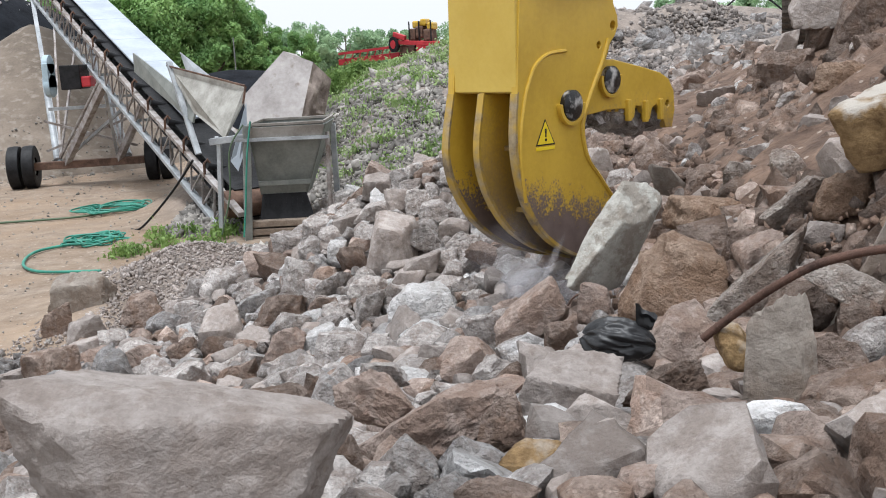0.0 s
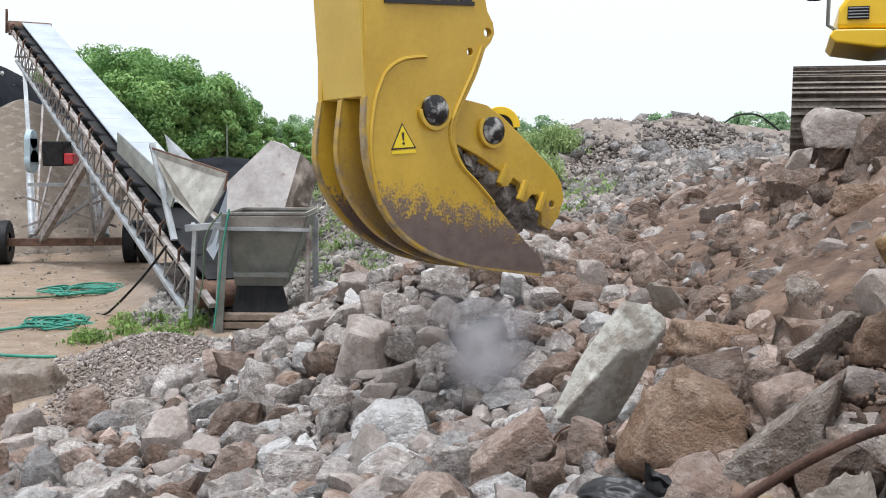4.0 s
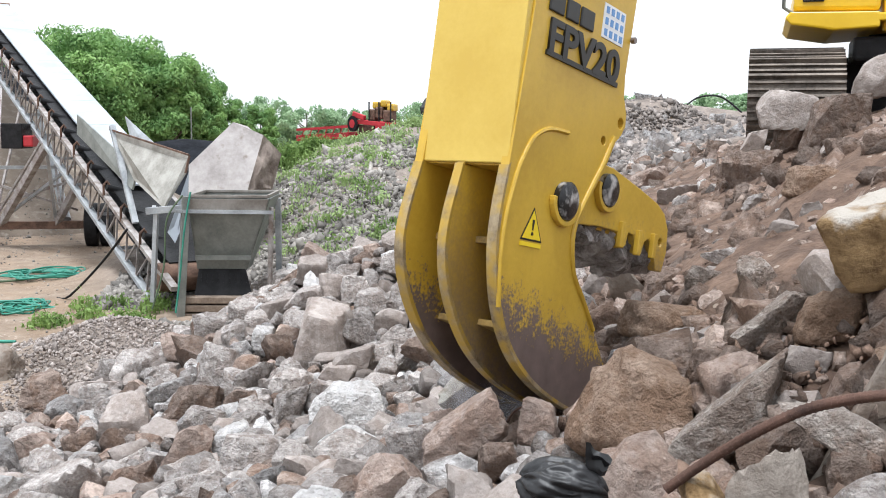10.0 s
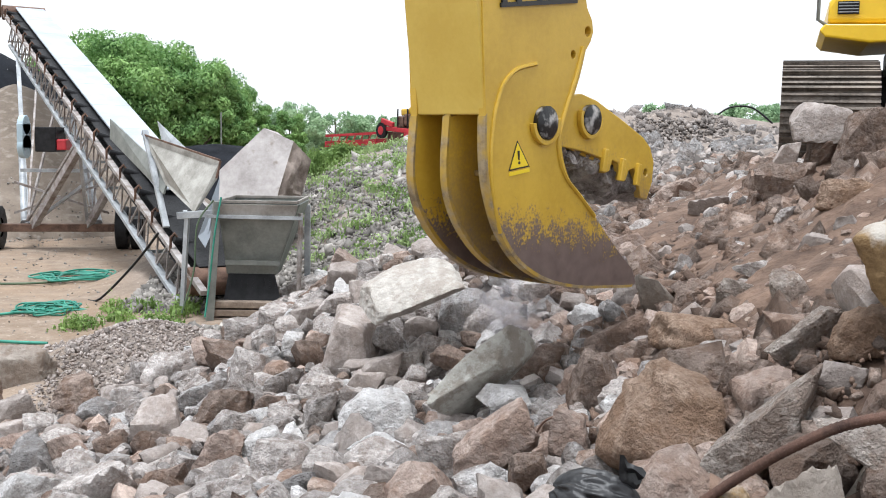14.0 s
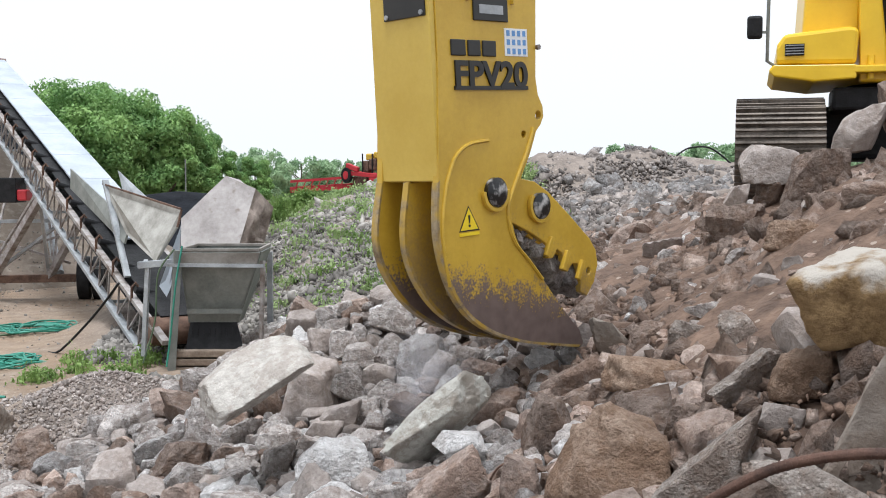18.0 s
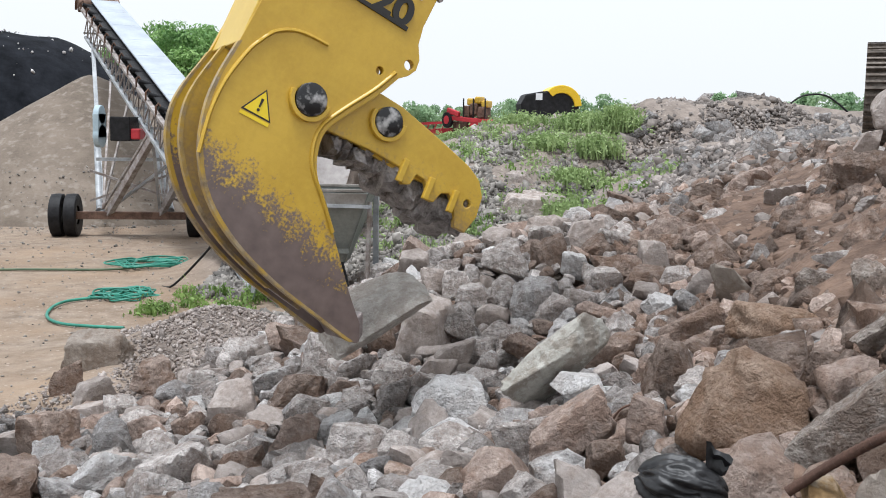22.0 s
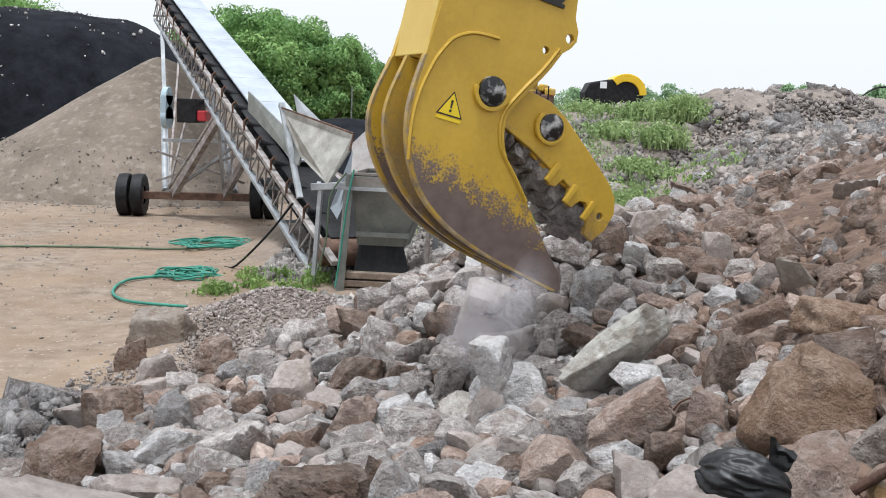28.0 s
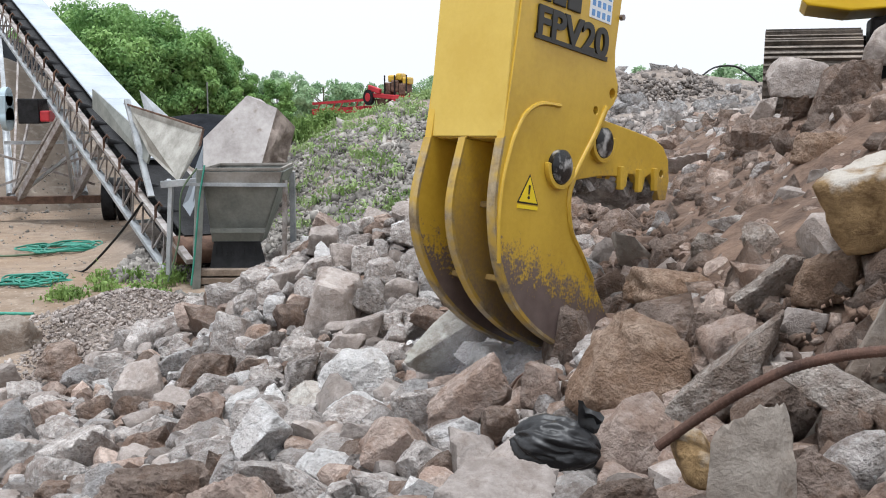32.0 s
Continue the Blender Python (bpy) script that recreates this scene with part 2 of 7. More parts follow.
_n["Principled BSDF"].inputs["Roughness"].default_value = 1.0
_clear, _mix, _fade = _n.new("ShaderNodeBsdfTransparent"), _n.new("ShaderNodeMixShader"), _n.new("ShaderNodeAttribute")
_fade.attribute_name = "fade"
_l.new(_fade.outputs["Fac"], _mix.inputs["Fac"])
_l.new(_clear.outputs["BSDF"], _mix.inputs[1])
_l.new(_n["Principled BSDF"].outputs["BSDF"], _mix.inputs[2])
_l.new(_mix.outputs["Shader"], _n["Material Output"].inputs["Surface"])
M_WOOD = material("old_timber", (.16, .12, .09), (.30, .24, .19), scale=5, fine=40, bump=.4)


def by_island(m, amount):
    """A copy of a stone material whose brightness differs from stone to stone within one mesh."""
    m = m.copy()
    nodes, links = m.node_tree.nodes, m.node_tree.links
    bsdf = nodes["Principled BSDF"]
    base = bsdf.inputs["Base Color"].links[0].from_socket
    geo, span, hue = nodes.new("ShaderNodeNewGeometry"), nodes.new("ShaderNodeMapRange"), nodes.new("ShaderNodeHueSaturation")
    span.inputs["To Min"].default_value, span.inputs["To Max"].default_value = 1 - amount, 1 + amount
    links.new(geo.outputs["Random Per Island"], span.inputs["Value"])
    links.new(span.outputs["Result"], hue.inputs["Value"])
    links.new(base, hue.inputs["Color"])
    links.new(hue.outputs["Color"], bsdf.inputs["Base Color"])
    return m


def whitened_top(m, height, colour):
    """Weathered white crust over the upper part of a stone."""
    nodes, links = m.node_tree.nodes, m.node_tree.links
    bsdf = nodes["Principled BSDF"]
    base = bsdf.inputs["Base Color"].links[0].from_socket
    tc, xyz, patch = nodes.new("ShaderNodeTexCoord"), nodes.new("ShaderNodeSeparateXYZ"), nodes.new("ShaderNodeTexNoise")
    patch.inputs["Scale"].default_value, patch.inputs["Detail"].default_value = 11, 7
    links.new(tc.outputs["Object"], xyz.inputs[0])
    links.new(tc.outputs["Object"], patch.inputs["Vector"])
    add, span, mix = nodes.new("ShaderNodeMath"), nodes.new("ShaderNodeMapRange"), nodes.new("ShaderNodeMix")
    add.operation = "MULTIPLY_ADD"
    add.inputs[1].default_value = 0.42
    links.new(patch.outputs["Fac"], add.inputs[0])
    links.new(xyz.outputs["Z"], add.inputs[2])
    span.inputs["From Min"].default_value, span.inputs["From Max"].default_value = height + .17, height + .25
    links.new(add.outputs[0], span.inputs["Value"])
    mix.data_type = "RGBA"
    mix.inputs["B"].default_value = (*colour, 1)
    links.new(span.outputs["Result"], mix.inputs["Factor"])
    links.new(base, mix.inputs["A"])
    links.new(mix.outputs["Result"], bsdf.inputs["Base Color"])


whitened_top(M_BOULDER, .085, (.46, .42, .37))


def let_light_through(m, amount):
    """Leaves pass some of the light that falls on them."""
    nodes, links = m.node_tree.nodes, m.node_tree.links
    bsdf = nodes["Principled BSDF"]
    colour = bsdf.inputs["Base Color"].links[0].from_socket
    glow = nodes.new("ShaderNodeBsdfTranslucent")
    links.new(colour, glow.inputs["Color"])
    mix = nodes.new("ShaderNodeMixShader")
    mix.inputs["Fac"].default_value = amount
    links.new(bsdf.outputs["BSDF"], mix.inputs[1])
    links.new(glow.outputs["BSDF"], mix.inputs[2])
    links.new(mix.outputs["Shader"], nodes["Material Output"].inputs["Surface"])


for leafy in (M_LEAF, M_HAZYLEAF, M_WEED, M_WEEDPALE):
    let_light_through(leafy, .3)


# yellow paint rubbed down to bare steel towards the working edge
def worn_paint(name, start, end):
    m = M_YELLOW.copy()
    m.name = name
    nodes, links = m.node_tree.nodes, m.node_tree.links
    bsdf = nodes["Principled BSDF"]
    base = bsdf.inputs["Base Color"].links[0].from_socket
    tc = nodes.new("ShaderNodeTexCoord")
    dot = nodes.new("ShaderNodeVectorMath")
    dot.operation = "DOT_PRODUCT"
    dot.inputs[1].default_value = (-0.25, 0, -1)
    links.new(tc.outputs["Object"], dot.inputs[0])
    n1, n2 = nodes.new("ShaderNodeTexNoise"), nodes.new("ShaderNodeTexNoise")
    n1.inputs["Scale"].default_value, n1.inputs["Detail"].default_value = 13, 9
    n2.inputs["Scale"].default_value, n2.inputs["Detail"].default_value = 62, 6
    for n in (n1, n2):
        links.new(tc.outputs["Object"], n.inputs["Vector"])
    a = nodes.new("ShaderNodeMath")
    a.operation = "MULTIPLY_ADD"
    a.inputs[1].default_value = 0.42
    links.new(n1.outputs["Fac"], a.inputs[0])
    links.new(dot.outputs["Value"], a.inputs[2])
    b = nodes.new("ShaderNodeMath")
    b.operation = "MULTIPLY_ADD"
    b.inputs[1].default_value = 0.48
    links.new(n2.outputs["Fac"], b.inputs[0])
    links.new(a.outputs[0], b.inputs[2])
    mr = nodes.new("ShaderNodeMapRange")
    mr.inputs["From Min"].default_value, mr.inputs["From Max"].default_value = start + 0.45, end + 0.45
    links.new(b.outputs[0], mr.inputs["Value"])
    steel = nodes.new("ShaderNodeMix")
    steel.data_type = "RGBA"
    steel.inputs["A"].default_value, steel.inputs["B"].default_value = (.075, .055, .05, 1), (.22, .165, .15, 1)
    links.new(n1.outputs["Fac"], steel.inputs["Factor"])
    mix = nodes.new("ShaderNodeMix")
    mix.data_type = "RGBA"
    links.new(mr.outputs["Result"], mix.inputs["Factor"])
    links.new(base, mix.inputs["A"])
    links.new(steel.outputs["Result"], mix.inputs["B"])
    links.new(mix.outputs["Result"], bsdf.inputs["Base Color"])
    return m


M_PLATE = worn_paint("worn_yellow_plate", 0.49, 0.61)
M_JAW = worn_paint("worn_yellow_jaw", 0.05, 0.5)
M_INNER = worn_paint("worn_yellow_inside", 0.05, 0.95)


# ---- making meshes ----
class Shape:
    """Collects faces; obj() or part() turns them into one mesh."""

    def __init__(self):
        self.v, self.f = [], []

    def add(self, verts, faces):
        n = len(self.v)
        self.v += [tuple(p) for p in verts]
        self.f += [tuple(i + n for i in q) for q in faces]
        return self

    def box(self, c, s, m=None):
        pts = [Vector((x * s[0] / 2, y * s[1] / 2, z * s[2] / 2)) for x in (-1, 1) for y in (-1, 1) for z in (-1, 1)]
        pts = [Vector(c) + (m @ p if m else p) for p in pts]
        return self.add(pts, [(0, 1, 3, 2), (4, 6, 7, 5), (0, 4, 5, 1), (2, 3, 7, 6), (0, 2, 6, 4), (1, 5, 7, 3)])

    def beam(self, p, q, w, h=None, up=(0, 0, 1)):
        p, q = Vector(p), Vector(q)
        d = q - p
        z = d.normalized()
        x = Vector(up).cross(z)
        x = x.normalized() if x.length > 1e-4 else Vector((1, 0, 0))
        y = z.cross(x)
        m = Matrix((x, y, z)).transposed()
        return self.box((p + q) / 2, (w, h or w, d.length), m)

    def cyl(self, p, q, r, n=14, r2=None):
        p, q = Vector(p), Vector(q)
        z = (q - p).normalized()
        x = z.orthogonal().normalized()
        y = z.cross(x)
        r2 = r if r2 is None else r2
        ring = [(math.cos(2 * math.pi * i / n), math.sin(2 * math.pi * i / n)) for i in range(n)]
        v = [p + r * (x * a + y * b) for a, b in ring] + [q + r2 * (x * a + y * b) for a, b in ring]
        f = [(i, (i + 1) % n, n + (i + 1) % n, n + i) for i in range(n)] + [tuple(range(n))[::-1], tuple(range(n, 2 * n))]
        return self.add(v, f)

    def tube(self, pts, r, n=8):
        pts = [Vector(p) for p in pts]
        rings = []
        side = (pts[1] - pts[0]).orthogonal().normalized()
        for i, p in enumerate(pts):
            d = (pts[min(i + 1, len(pts) - 1)] - pts[max(i - 1, 0)]).normalized()
            side = (side - d * side.dot(d)).normalized()
            b = d.cross(side)
            rings += [p + r * (side * math.cos(2 * math.pi * k / n) + b * math.sin(2 * math.pi * k / n)) for k in range(n)]
        f = []
        for i in range(len(pts) - 1):
            for k in range(n):
                a, c = i * n + k, i * n + (k + 1) % n
                f.append((a, c, c + n, a + n))
        f += [tuple(range(n))[::-1], tuple(range(len(rings) - n, len(rings)))]
        return self.add(rings, f)

    def prism(self, outline, y0, y1, holes=()):
        """A plate in the xz plane, from y0 to y1, with holes through it."""
        bm = bmesh.new()
        loops = [outline, *holes]
        edges = []
        for loop in loops:
            vs = [bm.verts.new((x, y0, z)) for x, z in loop]
            edges += [bm.edges.new((vs[i], vs[(i + 1) % len(vs)])) for i in range(len(vs))]
        got = bmesh.ops.triangle_fill(bm, edges=edges, use_beauty=True, use_dissolve=False, normal=(0, -1, 0))
        faces = [g for g in got["geom"] if isinstance(g, bmesh.types.BMFace)]
        ext = bmesh.ops.extrude_face_region(bm, geom=faces)
        for g in ext["geom"]:
            if isinstance(g, bmesh.types.BMVert):
                g.co.y = y1
        bmesh.ops.recalc_face_normals(bm, faces=bm.faces)
        bm.verts.index_update()
        self.add([v.co.copy() for v in bm.verts], [[v.index for v in f.verts] for f in bm.faces])
        bm.free()
        return self

    def mesh(self, name, mat, smooth_angle=None):
        me = bpy.data.meshes.new(name)
        me.from_pydata(self.v, [], self.f)
        me.materials.append(mat)
        if smooth_angle:
            me.shade_smooth()
            me.set_sharp_from_angle(angle=radians(smooth_angle))
        me.update()
        return me

    def part(self, name, mat, parent, label="", bevel=0.0, smooth_angle=None):
        ob = new(name, self.mesh(name, mat, smooth_angle))
        ob.parent = parent
        if label:
            tagged(ob, label)
        if bevel:
            b = ob.modifiers.new("edge", "BEVEL")
            b.width, b.segments, b.limit_method, b.angle_limit = bevel, 2, "ANGLE", radians(40)
        return ob


def thing(name, label, category, group="", kind="", m=None):
    ob = tagged(new(name), label, category, group, kind)
    ob.empty_display_size = 0.2
    if m is not None:
        ob.matrix_basis = m
    return ob


def curve_points(pts, steps=8):
    """A smooth line through the points."""
    pts = [Vector(p) for p in pts]
    out = []
    for i in range(len(pts) - 1):
        a, b, c, d = pts[max(i - 1, 0)], pts[i], pts[i + 1], pts[min(i + 2, len(pts) - 1)]
        for k in range(steps):
            t = k / steps
            out.append(0.5 * ((2 * b) + (c - a) * t + (2 * a - 5 * b + 4 * c - d) * t * t + (3 * b - a - 3 * c + d) * t ** 3))
    return out + [pts[-1]]


# ---- the lie of the land ----
def smooth(a, b, v):
    t = np.clip((np.asarray(v, float) - a) / (b - a), 0, 1)
    return t * t * (3 - 2 * t)


def heap(x, y):
    """Height of the ground: a flat yard, a rubble heap that climbs to the excavator's bench, and a gravel berm behind."""
    x, y = np.asarray(x, float), np.asarray(y, float)
    ramp = np.interp(x, [-4.3, -3.3, -1.7, 0.0, 1.2, 2.2, 3.0, 4.0, 9.0, 16.0, 30.0], [0, .12, .42, .78, 1.22, 1.78, 2.2, 2.36, 2.4, 2.2, 0])
    back = 1 - smooth(10.0, 13.2, y + np.clip(-0.5 - x, 0, 1.5) * 0.8) * (1 - smooth(-0.5, 1.2, x))
    front = smooth(-9, -3, y)
    ramp = ramp * np.maximum(back, 0.12) * front
    near = 0.62 * np.exp(-(x / 1.25) ** 2 / 2 - ((y - 1.9) / 0.8) ** 2 / 2) + 0.42 * np.exp(-((x - 1.8) / 0.45) ** 2 / 2 - ((y - 3.9) / 0.5) ** 2 / 2)
    near = near + 0.16 * np.exp(-((x - 1.2) / 0.5) ** 2 / 2 - ((y - 4.7) / 0.5) ** 2 / 2)
    near = near + 0.22 * np.exp(-((x + 2.6) / 0.7) ** 2 / 2 - ((y - 10.6) / 0.9) ** 2 / 2) + 0.34 * np.exp(-((x + 3.05) / 0.6) ** 2 / 2 - ((y - 11.7) / 0.75) ** 2 / 2)
    near = near + 0.62 * np.exp(-((x - 0.4) / 1.05) ** 2 / 2 - ((y - 9.1) / 0.95) ** 2 / 2) + 0.30 * np.exp(-((x + 0.9) / 0.9) ** 2 / 2 - ((y - 8.8) / 0.95) ** 2 / 2) + 0.20 * np.exp(-((x + 0.4) / 1.1) ** 2 / 2 - ((y - 4.7) / 0.8) ** 2 / 2)
    near = near + 0.25 * np.exp(-((x + 0.25) / 0.55) ** 2 / 2 - ((y - 2.5) / 0.5) ** 2 / 2)
    near = near - 0.15 * np.exp(-((x - 0.55) / 0.4) ** 2 / 2 - ((y - 5.2) / 0.45) ** 2 / 2)
    near = near + 0.36 * np.exp(-((x - 3.9) / 0.9) ** 2 / 2 - ((y - 7.4) / 0.9) ** 2 / 2)
    crest = np.interp(x, [-5.5, -3.6, -2.4, -1.5, 0.0, 2.5, 5.0, 9.0, 20.0, 40.0], [0, .9, 1.70, 1.98, 2.54, 2.64, 2.62, 2.60, 2.2, 0])
    rise = smooth(12.4, 20.5, y - 0.35 * np.clip(x, -4, 3) - 2.2 * (1 - smooth(-2.2, -1.0, x))) * (1 - smooth(30, 55, y))
    bumps = 0.62 * np.exp(-((x - 3.2) / .75) ** 2 / 2 - ((y - 19.6) / 1.2) ** 2 / 2) + 0.56 * np.exp(-((x - 5.0) / .7) ** 2 / 2 - ((y - 20.5) / 1.0) ** 2 / 2) + 0.60 * np.exp(-((x - 6.9) / 1.1) ** 2 / 2 - ((y - 24.5) / 1.6) ** 2 / 2)
    berm = crest * rise + bumps
    k = 0.12
    top = np.maximum(ramp, berm)
    return top + k * np.exp(-np.abs(ramp - berm) / k) * 0.35 * np.minimum(1, top) + near


# ---- ground: one sheet to the horizon ----
def lines(spans):
    out = []
    for a, b, step in spans:
        out += list(np.arange(a, b - 1e-6, step))
    return np.array(out + [spans[-1][1]])


def fbm(x, y, scale, octaves=4, shift=0.0):
    total, amp = np.zeros(x.shape), 1.0
    flat = [x.ravel(), y.ravel()]
    for o in range(octaves):
        s = scale * 2 ** o
        total += amp * np.array([noise.noise((a * s + shift, b * s, o * 7.3)) for a, b in zip(*flat)]).reshape(x.shape)
        amp *= 0.5
    return total


def build_ground():
    xs = lines([(-900, -100, 100), (-100, -30, 10), (-30, -8, 1.5), (-8, 7, .11), (7, 14, .5), (14, 40, 4), (40, 100, 20), (100, 900, 100)])
    ys = lines([(-400, -50, 50), (-50, -4, 4), (-4, 0.5, .4), (0.5, 14, .11), (14, 23, .22), (23, 60, 2.5), (60, 200, 20), (200, 1400, 150)])
    X, Y = np.meshgrid(xs, ys)
    Z = heap(X, Y)
    zone = smooth(0.03, 0.35, Z)
    rough = fbm(X, Y, 0.9, 5)
    fine = fbm(X, Y, 5.0, 3, 40.0)
    stony = (1 - smooth(.6, 1.8, X)) * (1 - smooth(10, 12.5, Y)) * smooth(.15, .4, Z)
    Z = Z + zone * ((0.09 + .06 * smooth(13, 18, Y)) * rough + 0.045 * fine) + (1 - zone) * 0.012 * rough - .3 * stony + .045 * smooth(1.1, 1.8, X - .1 * (np.minimum(Y, 9) - 6)) * zone * smooth(3.5, 4.6, Y) * (1 - smooth(9.5, 11.5, Y))
    n, k = X.shape
    me = bpy.data.meshes.new("ground")
    idx = np.arange(n * k).reshape(n, k)
    quads = np.stack([idx[:-1, :-1], idx[:-1, 1:], idx[1:, 1:], idx[1:, :-1]], -1).reshape(-1, 4)
    me.from_pydata(np.stack([X, Y, Z], -1).reshape(-1, 3).tolist(), [], quads.tolist())
    soil = me.attributes.new("soil", "FLOAT", "POINT")
    red = smooth(0.3, 1.3, X + 0.25 * rough) * (1 - smooth(9.5, 12.5, Y - 0.3 * (X - 2) + .8 * rough))
    soil.data.foreach_set("value", (zone * red).ravel().astype(np.float32))
    dirt = me.attributes.new("heap", "FLOAT", "POINT")
    dirt.data.foreach_set("value", zone.ravel().astype(np.float32))
    me.shade_smooth()
    m = bpy.data.materials.new("quarry_ground")
    m.use_nodes = True
    nodes, links = m.node_tree.nodes, m.node_tree.links
    bsdf = nodes["Principled BSDF"]
    tc = nodes.new("ShaderNodeTexCoord")

    def tone(low, high, scale, detail=7):
        n1 = nodes.new("ShaderNodeTexNoise")
        n1.inputs["Scale"].default_value, n1.inputs["Detail"].default_value, n1.inputs["Roughness"].default_value = scale, detail, 0.65
        links.new(tc.outputs["Object"], n1.inputs["Vector"])
        r = nodes.new("ShaderNodeMapRange")
        r.inputs["From Min"].default_value, r.inputs["From Max"].default_value = 0.32, 0.68
        links.new(n1.outputs["Fac"], r.inputs["Value"])
        mx = nodes.new("ShaderNodeMix")
        mx.data_type = "RGBA"
        mx.inputs["A"].default_value, mx.inputs["B"].default_value = (*low, 1), (*high, 1)
        links.new(r.outputs["Result"], mx.inputs["Factor"])
        return mx.outputs["Result"], n1

    def blend(a, b, attr):
        at = nodes.new("ShaderNodeAttribute")
        at.attribute_name = attr
        mx = nodes.new("ShaderNodeMix")
        mx.data_type = "RGBA"
        links.new(at.outputs["Fac"], mx.inputs["Factor"])
        links.new(a, mx.inputs["A"])
        links.new(b, mx.inputs["B"])
        return mx.outputs["Result"]

    sand, _ = tone((.165, .108, .066), (.315, .228, .155), 0.38)
    worn, patch = tone((.14, .102, .074), (.32, .262, .208), 3.4, 10)
    cover, _ = tone((0, 0, 0), (1, 1, 1), .55, 5)
    both = nodes.new("ShaderNodeMix")
    both.data_type = "RGBA"
    links.new(cover, both.inputs["Factor"])
    links.new(sand, both.inputs["A"])
    links.new(worn, both.inputs["B"])
    yard = both.outputs["Result"]
    grey, _ = tone((.13, .106, .09), (.30, .252, .218), 2.5)
    rust, n3 = tone((.068, .042, .030), (.195, .128, .092), 4.5, 10)
    col = blend(blend(yard, grey, "heap"), rust, "soil")
    vor = nodes.new("ShaderNodeTexVoronoi")
    vor.inputs["Scale"].default_value = 9
    links.new(tc.outputs["Object"], vor.inputs["Vector"])
    stone = nodes.new("ShaderNodeMath")
    stone.operation = "LESS_THAN"
    stone.inputs[1].default_value = 0.16
    links.new(vor.outputs["Distance"], stone.inputs[0])
    mx = nodes.new("ShaderNodeMix")
    mx.data_type = "RGBA"
    mx.inputs["B"].default_value = (.40, .34, .29, 1)
    half = nodes.new("ShaderNodeMath")
    half.operation = "MULTIPLY"
    half.inputs[1].default_value = 0.6
    links.new(stone.outputs[0], half.inputs[0])
    links.new(half.outputs[0], mx.inputs["Factor"])
    links.new(col, mx.inputs["A"])
    links.new(mx.outputs["Result"], bsdf.inputs["Base Color"])
    bsdf.inputs["Roughness"].default_value = 0.95
    fine_n = nodes.new("ShaderNodeTexNoise")
    fine_n.inputs["Scale"].default_value, fine_n.inputs["Detail"].default_value = 18, 6
    links.new(tc.outputs["Object"], fine_n.inputs["Vector"])
    b = nodes.new("ShaderNodeBump")
    b.inputs["Strength"].default_value, b.inputs["Distance"].default_value = 0.6, 0.05
    links.new(fine_n.outputs["Fac"], b.inputs["Height"])
    links.new(b.outputs["Normal"], bsdf.inputs["Normal"])
    me.materials.append(m)
    return tagged(new("ground", me), "sandy yard rising into a heap of earth and rubble", "ground", kind="structure")


build_ground()


# ---- broken stones ----
def ico(level):
    bm = bmesh.new()
    bmesh.ops.create_icosphere(bm, subdivisions=level, radius=1.0)
    bm.verts.index_update()
    v = np.array([p.co[:] for p in bm.verts])
    f = [[q.index for q in p.verts] for p in bm.faces]
    bm.free()
    return v, f


ICO = {n: ico(n) for n in (1, 2, 3, 4, 5)}


def chunk(seed, level=3, cuts=9, block=0.5, jag=0.05, crisp=40, dims=(1, 1, 1)):
    """A broken lump about 1 across: flat faces, more or less square, with worn edges and a rough skin."""
    rnd = np.random.RandomState(seed)
    u, f = ICO[level]
    tilt = rnd.uniform(-.28, .28, (6, 3)) * (1 - block) * 2
    square = np.array([(1, 0, 0), (-1, 0, 0), (0, 1, 0), (0, -1, 0), (0, 0, 1), (0, 0, -1)]) + tilt
    normals = np.concatenate([square, rnd.normal(size=(cuts, 3))])
    normals /= np.linalg.norm(normals, axis=1, keepdims=True)
    depth = np.concatenate([rnd.uniform(.50, .64, 6), rnd.uniform(.60, .84, cuts)])
    pull = np.maximum(u @ normals.T, 0) / depth
    v = u * ((pull ** crisp).sum(1) ** (-1 / crisp))[:, None]
    if jag:
        s = rnd.uniform(0, 50)
        stretch = np.array(dims) / np.mean(dims)
        nz = np.array([noise.noise((p[0] * 2.2 + s, p[1] * 2.2, p[2] * 2.2)) * .9 + .7 * noise.noise((p[0] * 6 + s, p[1] * 6, p[2] * 6))
                       + (.5 * noise.noise((p[0] * 14 + s, p[1] * 14, p[2] * 14)) if level > 2 else 0) + (.35 * noise.noise((p[0] * 30 + s, p[1] * 30, p[2] * 30)) if level > 4 else 0) for p in v * stretch])
        v = v + u * (nz * jag)[:, None]
    v = v - (v.max(0) + v.min(0)) / 2
    return v / (v.max(0) - v.min(0)), f


def stone_mesh(name, v, f, mat, sharp=32):
    me = bpy.data.meshes.new(name)
    me.from_pydata(v.tolist(), [], f)
    me.materials.append(mat)
    me.shade_smooth()
    me.set_sharp_from_angle(angle=radians(sharp))
    return me


